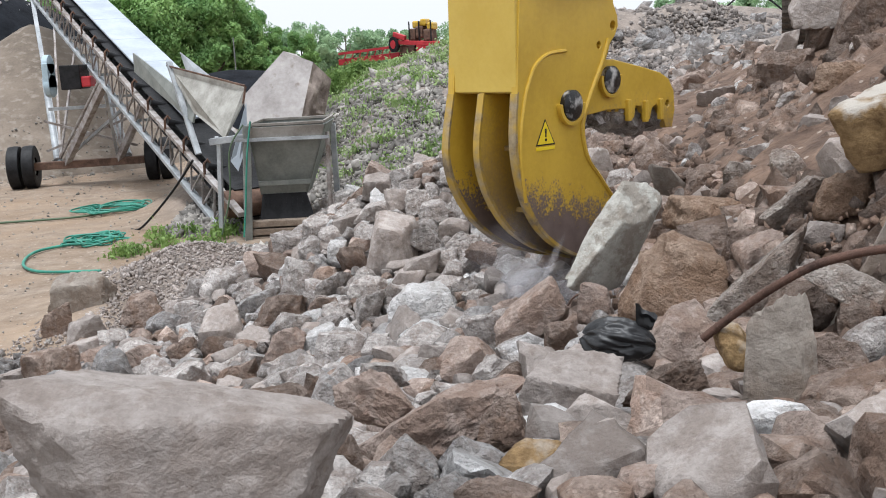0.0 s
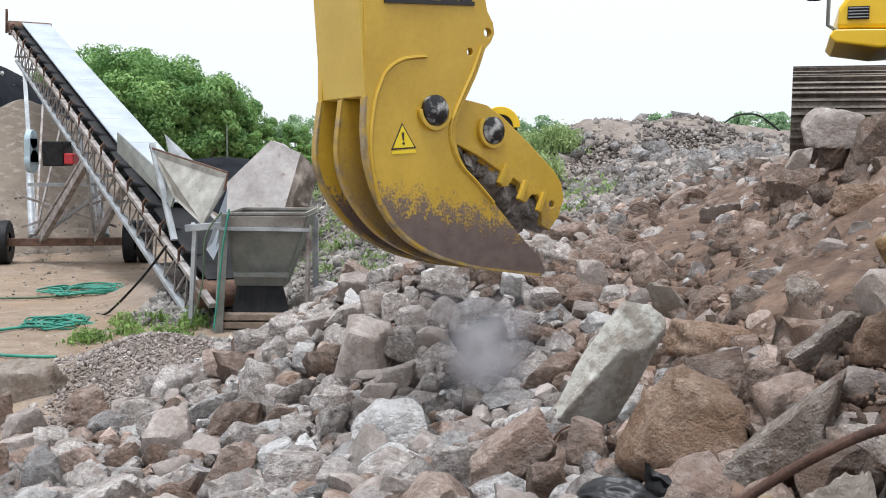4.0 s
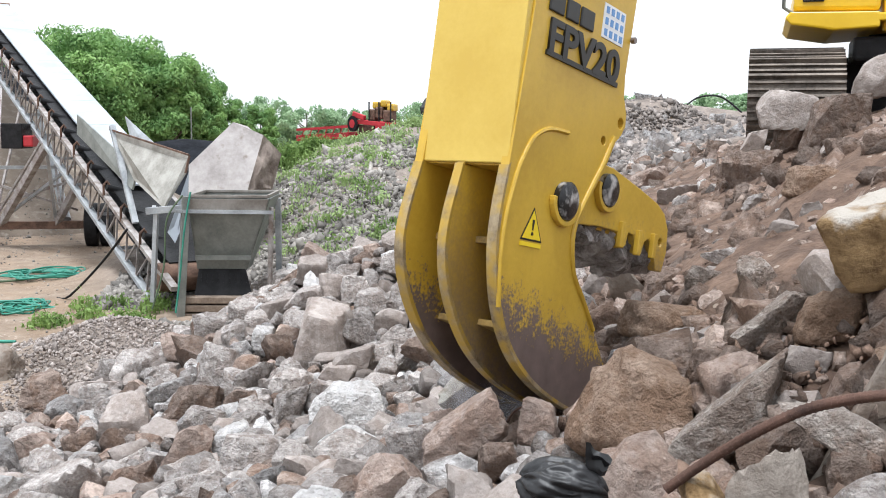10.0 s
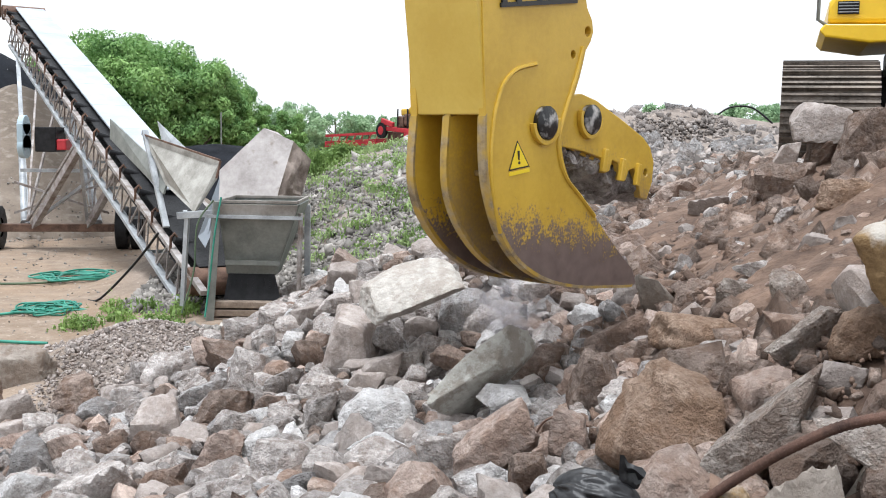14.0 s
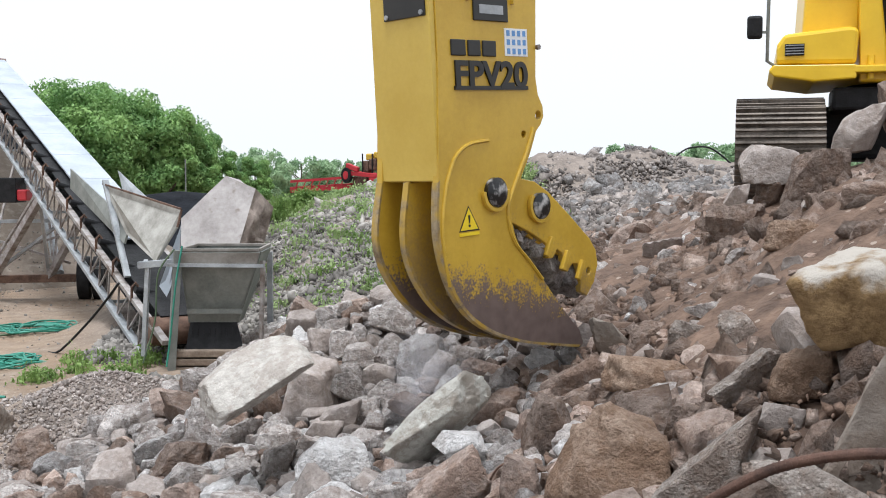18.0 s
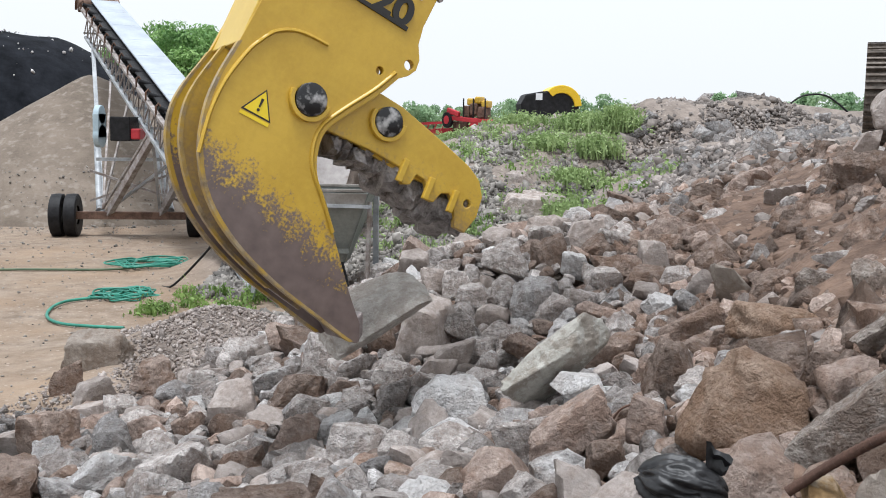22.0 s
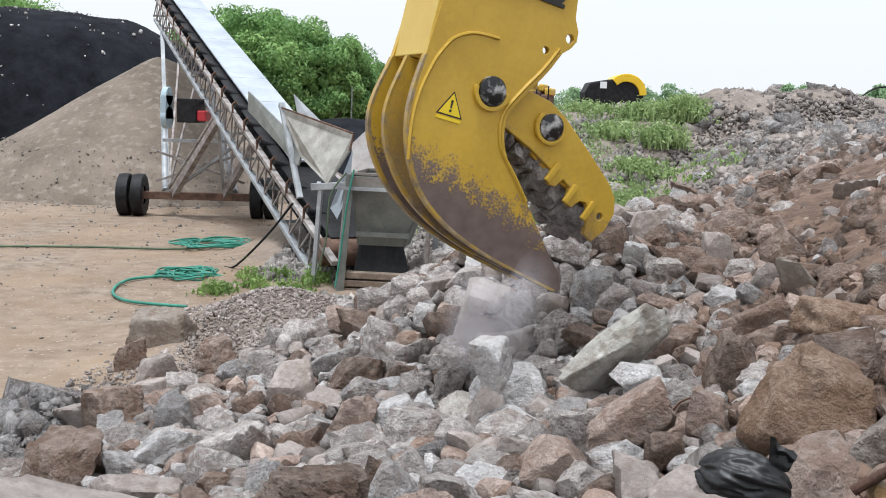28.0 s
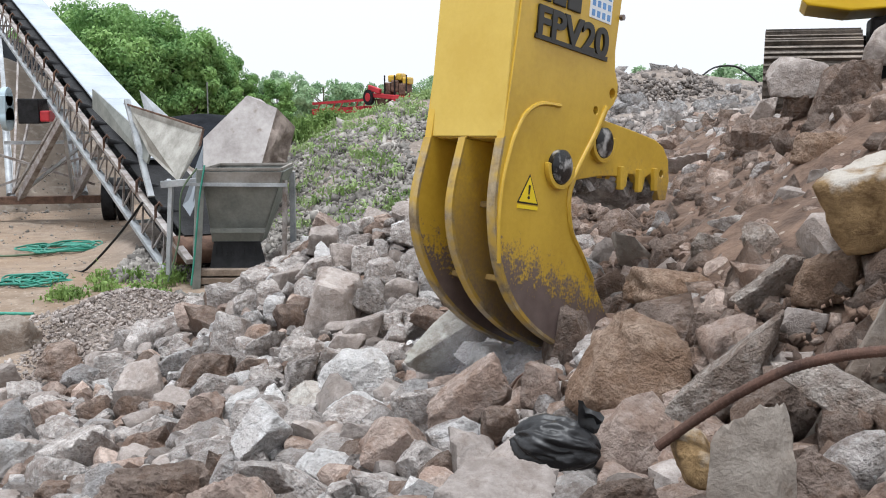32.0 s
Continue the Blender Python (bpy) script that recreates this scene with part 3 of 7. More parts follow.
ROCKS = {
    "pale": (M_PALE, "pale rough broken concrete chunk in the rubble heap", "concrete chunk"),
    "white": (M_WHITE, "whitish freshly broken concrete lump in the heap", "concrete chunk"),
    "grey": (M_GREY, "grey crumbling concrete lump with coarse aggregate", "concrete chunk"),
    "tan": (M_TAN, "smooth weathered grey-brown concrete block in the heap", "concrete block"),
    "brown": (M_BROWN, "dark brown broken stone lying in the heap", "rock"),
    "pink": (M_PINK, "pinkish broken stone lying in the heap", "rock"),
    "soil": (M_SOILROCK, "large rock crusted with reddish-brown soil", "rock"),
    "slab": (M_SLAB, "flat grey-brown slab of broken concrete paving", "concrete slab"),
    "rough": (M_ROUGH, "rough grey-brown concrete lump with pale aggregate", "concrete chunk"),
    "boulder": (M_BOULDER, "rounded ochre and white boulder resting on rubble", "boulder"),
}
placed = []
count = [0]


def rock(sort, x, y, z, sx, sy, sz, roll=0, yaw=0, seed=None, shape=None):
    """One large stone, with its middle at x, y, z."""
    mat, label, category = ROCKS[sort]
    count[0] += 1
    flat = {"slab": (8, .25, .05, 46), "tan": (7, .45, .04, 44), "boulder": (10, .3, .05, 20), "soil": (9, .2, .10, 26), "white": (8, .35, .065, 44)}.get(sort, (8, .3, .07, 44))
    big = max(sx, sy, sz)
    v, f = chunk(seed or 100 + count[0], 5 if big > .6 or (y < 3 and big > .2) else 4, *flat, dims=(sx, sy, sz))
    if not seed:
        lean, taper = shape or (random.uniform(-.3, .3), random.uniform(0, .45))
        v = v * np.stack([1 - taper * v[:, 2], 1 - taper * v[:, 2], np.ones(len(v))], 1) + np.stack([lean * v[:, 2], 0 * v[:, 2], lean * .4 * v[:, 0]], 1)
        v = v / (v.max(0) - v.min(0))
    v = v * np.array([sx, sy, sz]) * 1.08
    name = "boulder" if sort == "boulder" else "rock" if sort in ("brown", "pink", "soil") else "concrete_slab" if sort == "slab" else "concrete_chunk"
    ob = tagged(new(name, stone_mesh(name, v, f, mat, 70 if sort in ("soil", "boulder") else 32)), label, category, "rubble heap")
    ob.matrix_basis = pose(x, y, z, 0, -roll, yaw) @ pose(0, 0, 0, random.uniform(-12, 12), 0, 0)
    placed.append((x, y, 0.42 * (sx + sy) / 2 + .02))
    return ob


rock("pink", -1.10, 6.26, 0.65, 0.29, 0.23, 0.36, -5, 4)
rock("white", -0.86, 6.37, 0.68, 0.25, 0.19, 0.24, 10, 4)
rock("pale", -0.68, 5.80, 0.77, 0.33, 0.22, 0.28, 0, -2)
rock("grey", -0.50, 5.25, 0.86, 0.21, 0.11, 0.14, 0, 16)
rock("pale", -0.42, 5.59, 0.84, 0.26, 0.15, 0.19, 0, 3)
rock("tan", -0.10, 5.09, 0.96, 0.23, 0.12, 0.15, 0, 3)
rock("white", -0.22, 6.43, 0.84, 0.46, 0.28, 0.36, 0, -7)
rock("white", -0.16, 5.93, 0.85, 0.30, 0.12, 0.14, -15, -9)
rock("pale", 0.23, 5.02, 1.11, 0.39, 0.20, 0.25, 25, -14)
rock("tan", -1.71, 7.28, 0.56, 0.36, 0.29, 0.37, 8, 0)
rock("brown", -1.97, 7.16, 0.45, 0.24, 0.17, 0.22, 0, 15)
rock("brown", -2.58, 8.39, 0.41, 0.42, 0.34, 0.44, 0, 21)
rock("tan", -2.20, 8.35, 0.49, 0.42, 0.16, 0.20, 0, 11)
rock("pale", -1.91, 8.55, 0.64, 0.49, 0.20, 0.26, 0, 24)
rock("grey", -1.52, 7.65, 0.65, 0.32, 0.19, 0.24, 0, 22)
rock("brown", -1.24, 7.26, 0.67, 0.38, 0.24, 0.30, -8, -1)
rock("pale", -1.19, 7.74, 0.81, 0.35, 0.28, 0.37, 5, 3)
rock("pale", -1.14, 6.89, 0.64, 0.28, 0.21, 0.26, 0, 12)
rock("pink", -1.59, 8.46, 0.79, 0.32, 0.21, 0.26, 0, 14)
rock("brown", -0.94, 7.18, 0.72, 0.24, 0.14, 0.18, 0, 5)
rock("pale", -0.91, 7.49, 0.80, 0.29, 0.16, 0.21, 10, 2)
rock("pale", -0.86, 6.86, 0.68, 0.24, 0.11, 0.13, 0, 18)
rock("white", -0.91, 7.99, 0.97, 0.15, 0.12, 0.18, 0, -1)
rock("brown", -0.77, 7.77, 0.94, 0.22, 0.17, 0.21, 0, 18)
rock("tan", -0.45, 7.71, 1.05, 0.44, 0.35, 0.48, 0, -6)
rock("pale", -0.61, 7.21, 0.83, 0.27, 0.18, 0.23, 30, 0)
rock("tan", -0.36, 7.51, 0.93, 0.31, 0.11, 0.09, 0, -4)
rock("tan", -0.33, 7.25, 0.88, 0.31, 0.14, 0.18, 0, -10)
rock("pale", -0.11, 7.37, 0.96, 0.30, 0.16, 0.20, 0, 13)
rock("pale", -0.02, 7.15, 0.92, 0.20, 0.16, 0.20, 0, 6)
rock("pale", -0.06, 6.88, 0.87, 0.24, 0.16, 0.20, 0, 12)
rock("brown", 0.24, 7.22, 1.03, 0.33, 0.13, 0.16, -20, -7)
rock("pale", -0.58, 6.82, 0.77, 0.24, 0.19, 0.28, 0, 16)
rock("tan", -0.48, 6.45, 0.75, 0.18, 0.14, 0.19, 0, 0)
rock("grey", 0.32, 7.74, 1.24, 0.31, 0.25, 0.38, 0, -10)
rock("white", 0.21, 7.57, 1.10, 0.15, 0.12, 0.15, 0, -10)
rock("pink", 0.74, 7.45, 1.23, 0.34, 0.12, 0.12, -15, -10)
rock("pale", -1.72, 14.88, 0.27, 0.67, 0.30, 0.38, 0, 2)
rock("pale", -1.14, 8.59, 1.05, 0.26, 0.19, 0.24, 0, 14)
rock("brown", -2.33, 14.63, 0.12, 0.54, 0.33, 0.42, 0, 22)
rock("pale", -1.39, 8.60, 0.92, 0.31, 0.21, 0.26, 0, 19)
rock("tan", -0.85, 8.34, 1.12, 0.26, 0.15, 0.18, 0, 19)
rock("pale", -0.63, 8.34, 1.21, 0.32, 0.15, 0.18, 0, 18)
rock("pink", -0.58, 8.97, 1.40, 0.41, 0.19, 0.24, -20, 18)
rock("pale", -0.97, 8.28, 1.04, 0.25, 0.15, 0.18, 0, 4)
rock("brown", 1.17, 6.62, 1.31, 0.45, 0.16, 0.19, 38, -22)
rock("pale", -1.53, 6.58, 0.51, 0.26, 0.13, 0.16, 5, 28)
rock("pale", -2.73, 8.00, 0.31, 0.25, 0.19, 0.24, 0, 25)
rock("pink", -2.29, 7.26, 0.38, 0.33, 0.19, 0.24, 0, 15)
rock("grey", -2.65, 7.48, 0.31, 0.23, 0.18, 0.25, 0, 28)
rock("brown", 0.15, 5.38, 1.00, 0.16, 0.13, 0.17, 10, -2)
rock("pale", -1.74, 7.44, 0.52, 0.27, 0.11, 0.14, 0, 16)
rock("pink", 0.65, 4.75, 1.27, 0.17, 0.14, 0.20, 0, -14)
rock("pale", -0.25, 8.23, 1.29, 0.25, 0.16, 0.20, 0, -6)
rock("tan", -0.42, 8.35, 1.29, 0.25, 0.17, 0.21, 0, -3)
rock("pale", 0.70, 7.09, 1.14, 0.22, 0.12, 0.16, 0, -4)
rock("tan", 0.01, 7.78, 1.13, 0.24, 0.17, 0.21, 0, -5)
rock("white", -1.39, 14.89, 0.47, 0.31, 0.24, 0.30, 0, -6)
rock("brown", 0.45, 8.35, 1.53, 0.30, 0.22, 0.27, 10, 9)
rock("pale", -2.24, 7.28, 0.37, 0.22, 0.08, 0.10, 0, 32)
rock("brown", 0.47, 4.55, 1.18, 0.16, 0.12, 0.15, 15, -2)
rock("grey", -3.88, 7.36, 0.13, 0.56, 0.34, 0.42, 0, 41)
rock("grey", -3.61, 7.79, 0.16, 0.48, 0.32, 0.40, 0, 21)
rock("slab", -3.74, 10.11, 0.22, 0.68, 0.24, 0.51, 0, 7)
rock("brown", -3.69, 9.28, 0.18, 0.28, 0.23, 0.39, 0, 17)
rock("tan", -3.24, 8.76, 0.22, 0.35, 0.23, 0.29, 0, 25)
rock("tan", -3.02, 8.02, 0.23, 0.41, 0.17, 0.21, 5, 29)
rock("brown", -2.98, 7.31, 0.27, 0.42, 0.34, 0.43, 0, 37)
rock("grey", -2.43, 7.01, 0.35, 0.30, 0.24, 0.31, 0, 15)
rock("white", -2.19, 6.28, 0.42, 0.38, 0.23, 0.29, -25, 33)
rock("pale", -1.73, 6.09, 0.52, 0.45, 0.32, 0.40, 0, 27)
rock("pale", -1.92, 8.55, 0.64, 0.48, 0.22, 0.27, 10, 15)
rock("brown", -2.81, 6.25, 0.30, 0.50, 0.35, 0.43, 0, 17)
rock("pale", -3.53, 6.28, 0.14, 0.83, 0.29, 0.27, 0, 30)
rock("tan", -2.08, 5.43, 0.44, 0.64, 0.22, 0.25, 0, 21)
rock("brown", -0.96, 4.80, 0.80, 0.65, 0.23, 0.24, 0, 17)
rock("grey", -2.36, 6.13, 0.35, 0.35, 0.20, 0.25, 0, 17)
rock("brown", 0.72, 6.65, 1.12, 0.37, 0.22, 0.28, 0, -8)
rock("pink", 0.31, 5.18, 1.10, 0.25, 0.19, 0.24, 10, -4)
rock("pale", 0.13, 8.31, 1.43, 0.42, 0.22, 0.27, 0, -10)
rock("pale", 0.23, 7.77, 1.20, 0.23, 0.18, 0.23, 0, -9)
rock("pale", 0.45, 7.66, 1.23, 0.27, 0.20, 0.25, 10, -8)
rock("tan", 0.71, 8.54, 1.64, 0.32, 0.22, 0.27, 0, -11)
rock("tan", 1.17, 8.00, 1.52, 0.32, 0.24, 0.30, -15, 2)
rock("pink", 1.36, 8.42, 1.68, 0.41, 0.21, 0.26, 0, 0)
rock("pale", -0.20, 7.72, 1.07, 0.25, 0.19, 0.23, 0, -11)
rock("tan", -0.24, 7.31, 0.93, 0.30, 0.22, 0.28, 0, -10)
rock("pale", 0.08, 7.53, 1.05, 0.26, 0.16, 0.20, 0, -14)
rock("pale", -0.12, 8.04, 1.23, 0.28, 0.18, 0.22, 0, 0)
rock("white", 0.61, 8.14, 1.46, 0.22, 0.17, 0.22, 0, 1)
rock("pale", 1.25, 7.68, 1.44, 0.22, 0.16, 0.20, 0, -16)
rock("brown", 1.66, 13.92, 1.53, 0.42, 0.24, 0.30, 0, -5)
rock("brown", 1.87, 9.75, 1.85, 0.32, 0.24, 0.31, 0, -8)
rock("pale", 0.81, 7.87, 1.39, 0.23, 0.17, 0.21, 0, 0)
rock("tan", 0.81, 16.57, 1.26, 0.76, 0.37, 0.46, -10, -2)
rock("pale", 0.94, 8.45, 1.62, 0.25, 0.14, 0.18, 0, 0)
rock("pale", -1.57, 14.83, 0.35, 0.63, 0.34, 0.42, 0, 2)
rock("tan", -0.61, 8.79, 1.35, 0.27, 0.19, 0.24, 0, -6)
rock("pale", 0.42, 8.65, 1.62, 0.26, 0.15, 0.19, 0, 3)
rock("pale", -2.19, 8.22, 0.48, 0.22, 0.15, 0.19, 0, 7)
rock("pink", 1.12, 9.13, 1.76, 0.31, 0.19, 0.24, 0, -19)
rock("tan", 0.39, 17.24, 1.61, 0.44, 0.27, 0.33, 0, -2)
rock("tan", -0.54, 1.82, 1.76, 0.61, 0.24, 0.30, -8, 8, shape=(.1, -.25))
rock("pink", -0.12, 2.53, 1.52, 0.48, 0.17, 0.20, 42, 8)
rock("pink", -0.24, 2.81, 1.52, 0.26, 0.17, 0.21, 0, 10)
rock("tan", 0.32, 2.88, 1.48, 0.26, 0.20, 0.25, -15, -6)
rock("tan", 0.37, 2.54, 1.50, 0.25, 0.13, 0.16, -20, -14)
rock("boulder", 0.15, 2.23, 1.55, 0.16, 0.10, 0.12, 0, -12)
rock("brown", 0.09, 2.50, 1.52, 0.16, 0.13, 0.23, 0, -5)
rock("brown", 0.49, 2.30, 1.52, 0.28, 0.19, 0.23, 0, -13)
rock("slab", 0.89, 2.79, 1.46, 0.24, 0.22, 0.61, -6, -8)
rock("brown", 1.11, 2.94, 1.45, 0.22, 0.18, 0.31, 10, -16)
rock("brown", 0.62, 2.94, 1.48, 0.24, 0.13, 0.16, 0, -15)
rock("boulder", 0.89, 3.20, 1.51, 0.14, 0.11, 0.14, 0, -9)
rock("brown", 0.89, 2.26, 1.50, 0.21, 0.17, 0.21, 0, -18)
rock("brown", 1.34, 3.31, 1.51, 0.19, 0.15, 0.21, 0, -30)
rock("tan", 0.72, 2.80, 1.47, 0.14, 0.07, 0.09, 0, 0)
rock("brown", -0.31, 2.32, 1.56, 0.13, 0.09, 0.12, 0, 3)
rock("brown", 0.06, 1.95, 1.60, 0.17, 0.07, 0.09, 0, -12)
rock("pale", -0.23, 3.01, 1.54, 0.14, 0.07, 0.09, 0, 16)
rock("brown", -2.75, 6.03, 0.32, 0.45, 0.36, 0.48, 0, 11)
rock("tan", -3.09, 7.32, 0.23, 0.60, 0.27, 0.34, 0, 30)
rock("tan", -1.69, 6.18, 0.49, 0.32, 0.18, 0.23, 0, 8)
rock("rough", 1.17, 3.87, 1.53, 0.48, 0.17, 0.20, 38, -22)
rock("slab", 1.50, 3.46, 1.77, 0.34, 0.14, 0.57, 2, -20, shape=(.5, .8))
rock("soil", 0.95, 4.29, 1.45, 0.51, 0.34, 0.43, -15, -7)
rock("soil", 1.49, 5.88, 1.46, 0.60, 0.23, 0.29, 5, -8)
rock("rough", 1.44, 4.22, 1.80, 0.32, 0.11, 0.13, 38, -6)
rock("rough", 1.92, 5.82, 1.71, 0.22, 0.18, 0.30, 30, -25)
rock("rough", 1.82, 6.32, 1.62, 0.25, 0.18, 0.22, 0, -26)
rock("pale", 2.02, 6.53, 1.74, 0.34, 0.12, 0.11, -15, -21)
rock("soil", 1.53, 3.96, 1.87, 0.24, 0.17, 0.21, 0, -30)
rock("slab", 1.51, 6.94, 1.50, 0.44, 0.16, 0.19, -38, -16)
rock("brown", 0.93, 5.78, 1.24, 0.29, 0.23, 0.34, 0, -8)
rock("pink", 0.35, 4.89, 1.18, 0.51, 0.18, 0.21, 38, -16)
rock("rough", 1.40, 3.35, 1.60, 0.52, 0.18, 0.14, -30, -36)
rock("tan", 1.41, 3.91, 1.72, 0.19, 0.08, 0.10, 0, -23)
rock("brown", 1.40, 4.19, 1.72, 0.10, 0.08, 0.11, 0, -10)
rock("soil", 2.64, 6.80, 2.16, 0.47, 0.18, 0.22, 5, -33)
rock("tan", 2.82, 7.93, 2.61, 0.40, 0.23, 0.28, -12, -5)
rock("tan", 3.47, 7.94, 2.87, 0.36, 0.28, 0.35, 0, -29)
rock("brown", 3.82, 7.94, 2.97, 0.41, 0.32, 0.57, 0, -17)
rock("brown", 3.01, 7.53, 2.51, 0.42, 0.33, 0.41, 0, -15)
rock("brown", 2.83, 7.93, 2.45, 0.26, 0.21, 0.31, 0, -23)
rock("brown", 2.59, 7.92, 2.18, 0.38, 0.26, 0.33, 0, -32)
rock("brown", 2.86, 7.05, 2.34, 0.25, 0.17, 0.21, 0, -26)
rock("brown", 3.01, 6.74, 2.41, 0.31, 0.16, 0.20, 0, -29)
rock("tan", 2.28, 6.46, 1.89, 0.25, 0.13, 0.16, 0, -23)
rock("brown", 3.01, 6.30, 2.34, 0.16, 0.13, 0.17, 0, -36)
rock("brown", 2.82, 6.32, 2.22, 0.22, 0.12, 0.16, 0, -14)
rock("brown", 2.09, 7.83, 1.86, 0.22, 0.14, 0.17, 0, -8)
rock("tan", 2.20, 8.58, 1.97, 0.29, 0.17, 0.21, 0, -15)
rock("pale", 2.43, 7.31, 2.03, 0.21, 0.10, 0.12, 0, -5)
rock("brown", 1.68, 6.82, 1.55, 0.24, 0.15, 0.19, 10, 0)
rock("soil", 1.55, 3.61, 1.79, 0.09, 0.07, 0.11, 0, -19)
rock("brown", 1.25, 4.40, 1.59, 0.15, 0.11, 0.14, 0, -8)
rock("pale", 2.81, 9.38, 2.19, 0.22, 0.13, 0.16, 0, -4)
rock("tan", 2.58, 7.92, 2.41, 0.18, 0.12, 0.15, 0, -30)
rock("brown", 1.26, 6.22, 1.31, 0.19, 0.15, 0.20, 10, -15)
rock("pink", 1.53, 7.91, 1.62, 0.26, 0.15, 0.19, -30, -5)
rock("rough", 2.08, 5.76, 1.76, 0.17, 0.11, 0.14, 0, -28)
rock("brown", 2.13, 5.39, 1.79, 0.19, 0.10, 0.13, 0, -8)
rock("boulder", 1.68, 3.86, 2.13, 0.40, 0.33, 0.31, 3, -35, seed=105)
rock("tan", 0.47, 16.42, 1.23, 0.68, 0.44, 0.43, 0, -10)
rock("pale", 1.11, 13.00, 1.26, 0.70, 0.45, 0.41, 15, -6)
rock("brown", 1.52, 12.62, 1.49, 0.55, 0.33, 0.27, 0, -2)
rock("pink", 2.30, 10.00, 1.92, 0.49, 0.36, 0.41, 20, -14)
rock("tan", 2.02, 9.06, 1.78, 0.23, 0.16, 0.17, 0, 0)
rock("grey", 2.75, 9.45, 2.17, 0.19, 0.14, 0.15, 0, -20)


def scatter_stones():
    """Fills the heap between the large stones, big ones first; 300 of them are things, the rest one mesh a sort."""
    rnd = np.random.RandomState(5)
    sorts = [(M_PALE, "concrete_chunk", "pale broken concrete lump in the heap", "concrete chunk"), (M_TAN, "concrete_chunk", "grey-brown concrete lump in the heap", "concrete chunk"),
             (M_BROWN, "rock", "brown broken stone in the heap", "rock"), (M_GREY, "concrete_chunk", "grey broken concrete lump in the heap", "concrete chunk"), (M_PINK, "rock", "pinkish broken stone in the heap", "rock"), (M_WHITE, "concrete_chunk", "whitish broken concrete lump in the heap", "concrete chunk")]
    temps = [[chunk(900 + 20 * i + k, 3, 9, .3, .10) for k in range(8)] for i in range(len(sorts))]
    small = [chunk(1300 + k, 2, 8, .3, .09) for k in range(12)]
    cells = {}
    for p in placed:
        cells.setdefault((int(p[0] // .6), int(p[1] // .6)), []).append(p)
    made = 0
    extra = []
    for radius, tries, sink in ((.125, 1500, .06), (.095, 4200, .03), (.068, 11000, .01), (.045, 26000, 0), (.10, 4300, .17)):
        if sink > .1:
            cells = {}
        xs, ys = rnd.uniform(-4.2, 3.6, tries), rnd.uniform(-1.6, 13.2, tries)
        hs = heap(xs, ys)
        stones = 1 - smooth(0.8, 1.6, xs - 0.10 * (np.minimum(ys, 9) - 6)) * np.where(ys > 5, .93, .5)
        for x, y, h, stony in zip(xs.tolist(), ys.tolist(), hs.tolist(), stones.tolist()):
            if (h < 0.16 and not (y > 9 and x > -1.8)) or rnd.rand() > stony or (y > 8.3 + (x > -2.3) and x < -1.8):
                continue
            if (y < 3.5 and radius > .1) or (x > 1.9 and radius > .1):
                continue
            if y < 1.4 and rnd.rand() > 1.25 * smooth(-1.8, 1.6, y) * smooth(-3.4, -1.5, x):
                continue
            r = radius * rnd.uniform(.8, 1.25)
            key = (int(x // .6), int(y // .6))
            near = [p for i in (-1, 0, 1) for j in (-1, 0, 1) for p in cells.get((key[0] + i, key[1] + j), [])]
            if any((p[0] - x) ** 2 + (p[1] - y) ** 2 < ((p[2] + r) * .76) ** 2 for p in near):
                continue
            cells.setdefault(key, []).append((x, y, r))
            red = float(smooth(.7, 1.5, x + .7 * (y < 4.3)))
            i = rnd.choice(6, p=[.44, .15, .14, .11, .09, .07] if rnd.rand() > red else [.12, .18, .42, .06, .21, .01])
            size = np.array([r, r, r]) * 2 * rnd.uniform(.8, 1.25, 3) * np.array([1.15, 1.0, .9])
            m = pose(x, y, h + r * .35 + r * rnd.uniform(-.2, .25) - sink, *rnd.uniform(-40, 40, 2), rnd.uniform(0, 360))
            if made < 300 and radius > .06 and sink < .1 and -3.6 < x < 2.2 and 3.4 < y < 9.8:
                made += 1
                v, f = temps[i][rnd.randint(8)]
                ob = tagged(new(sorts[i][1], stone_mesh(sorts[i][1], v * size, f, sorts[i][0])), sorts[i][2], sorts[i][3], "rubble heap")
                ob.matrix_basis = m
            else:
                t = small[rnd.randint(12)] if radius < .08 or sink > .1 else temps[i][rnd.randint(8)]
                extra.append((i, t, m @ Matrix.Diagonal((*size, 1))))
    for i, sort in enumerate(sorts):
        join_stones("loose_stones", [(t, m) for j, t, m in extra if j == i], by_island(sort[0], .4), "loose broken stones packed between larger lumps", "rubble")


def join_stones(name, items, mat, label, category):
    vs, fs, n = [], [], 0
    for (v, f), m in items:
        a = np.array(m)
        vs.append(v @ a[:3, :3].T + a[:3, 3])
        fs.append(np.array(f) + n)
        n += len(v)
    if not vs:
        return None
    me = bpy.data.meshes.new(name)
    me.from_pydata(np.concatenate(vs).tolist(), [], np.concatenate(fs).tolist())
    me.materials.append(mat)
    me.shade_smooth()
    me.set_sharp_from_angle(angle=radians(35))
    return tagged(new(name, me), label, category, kind="stuff")


scatter_stones()


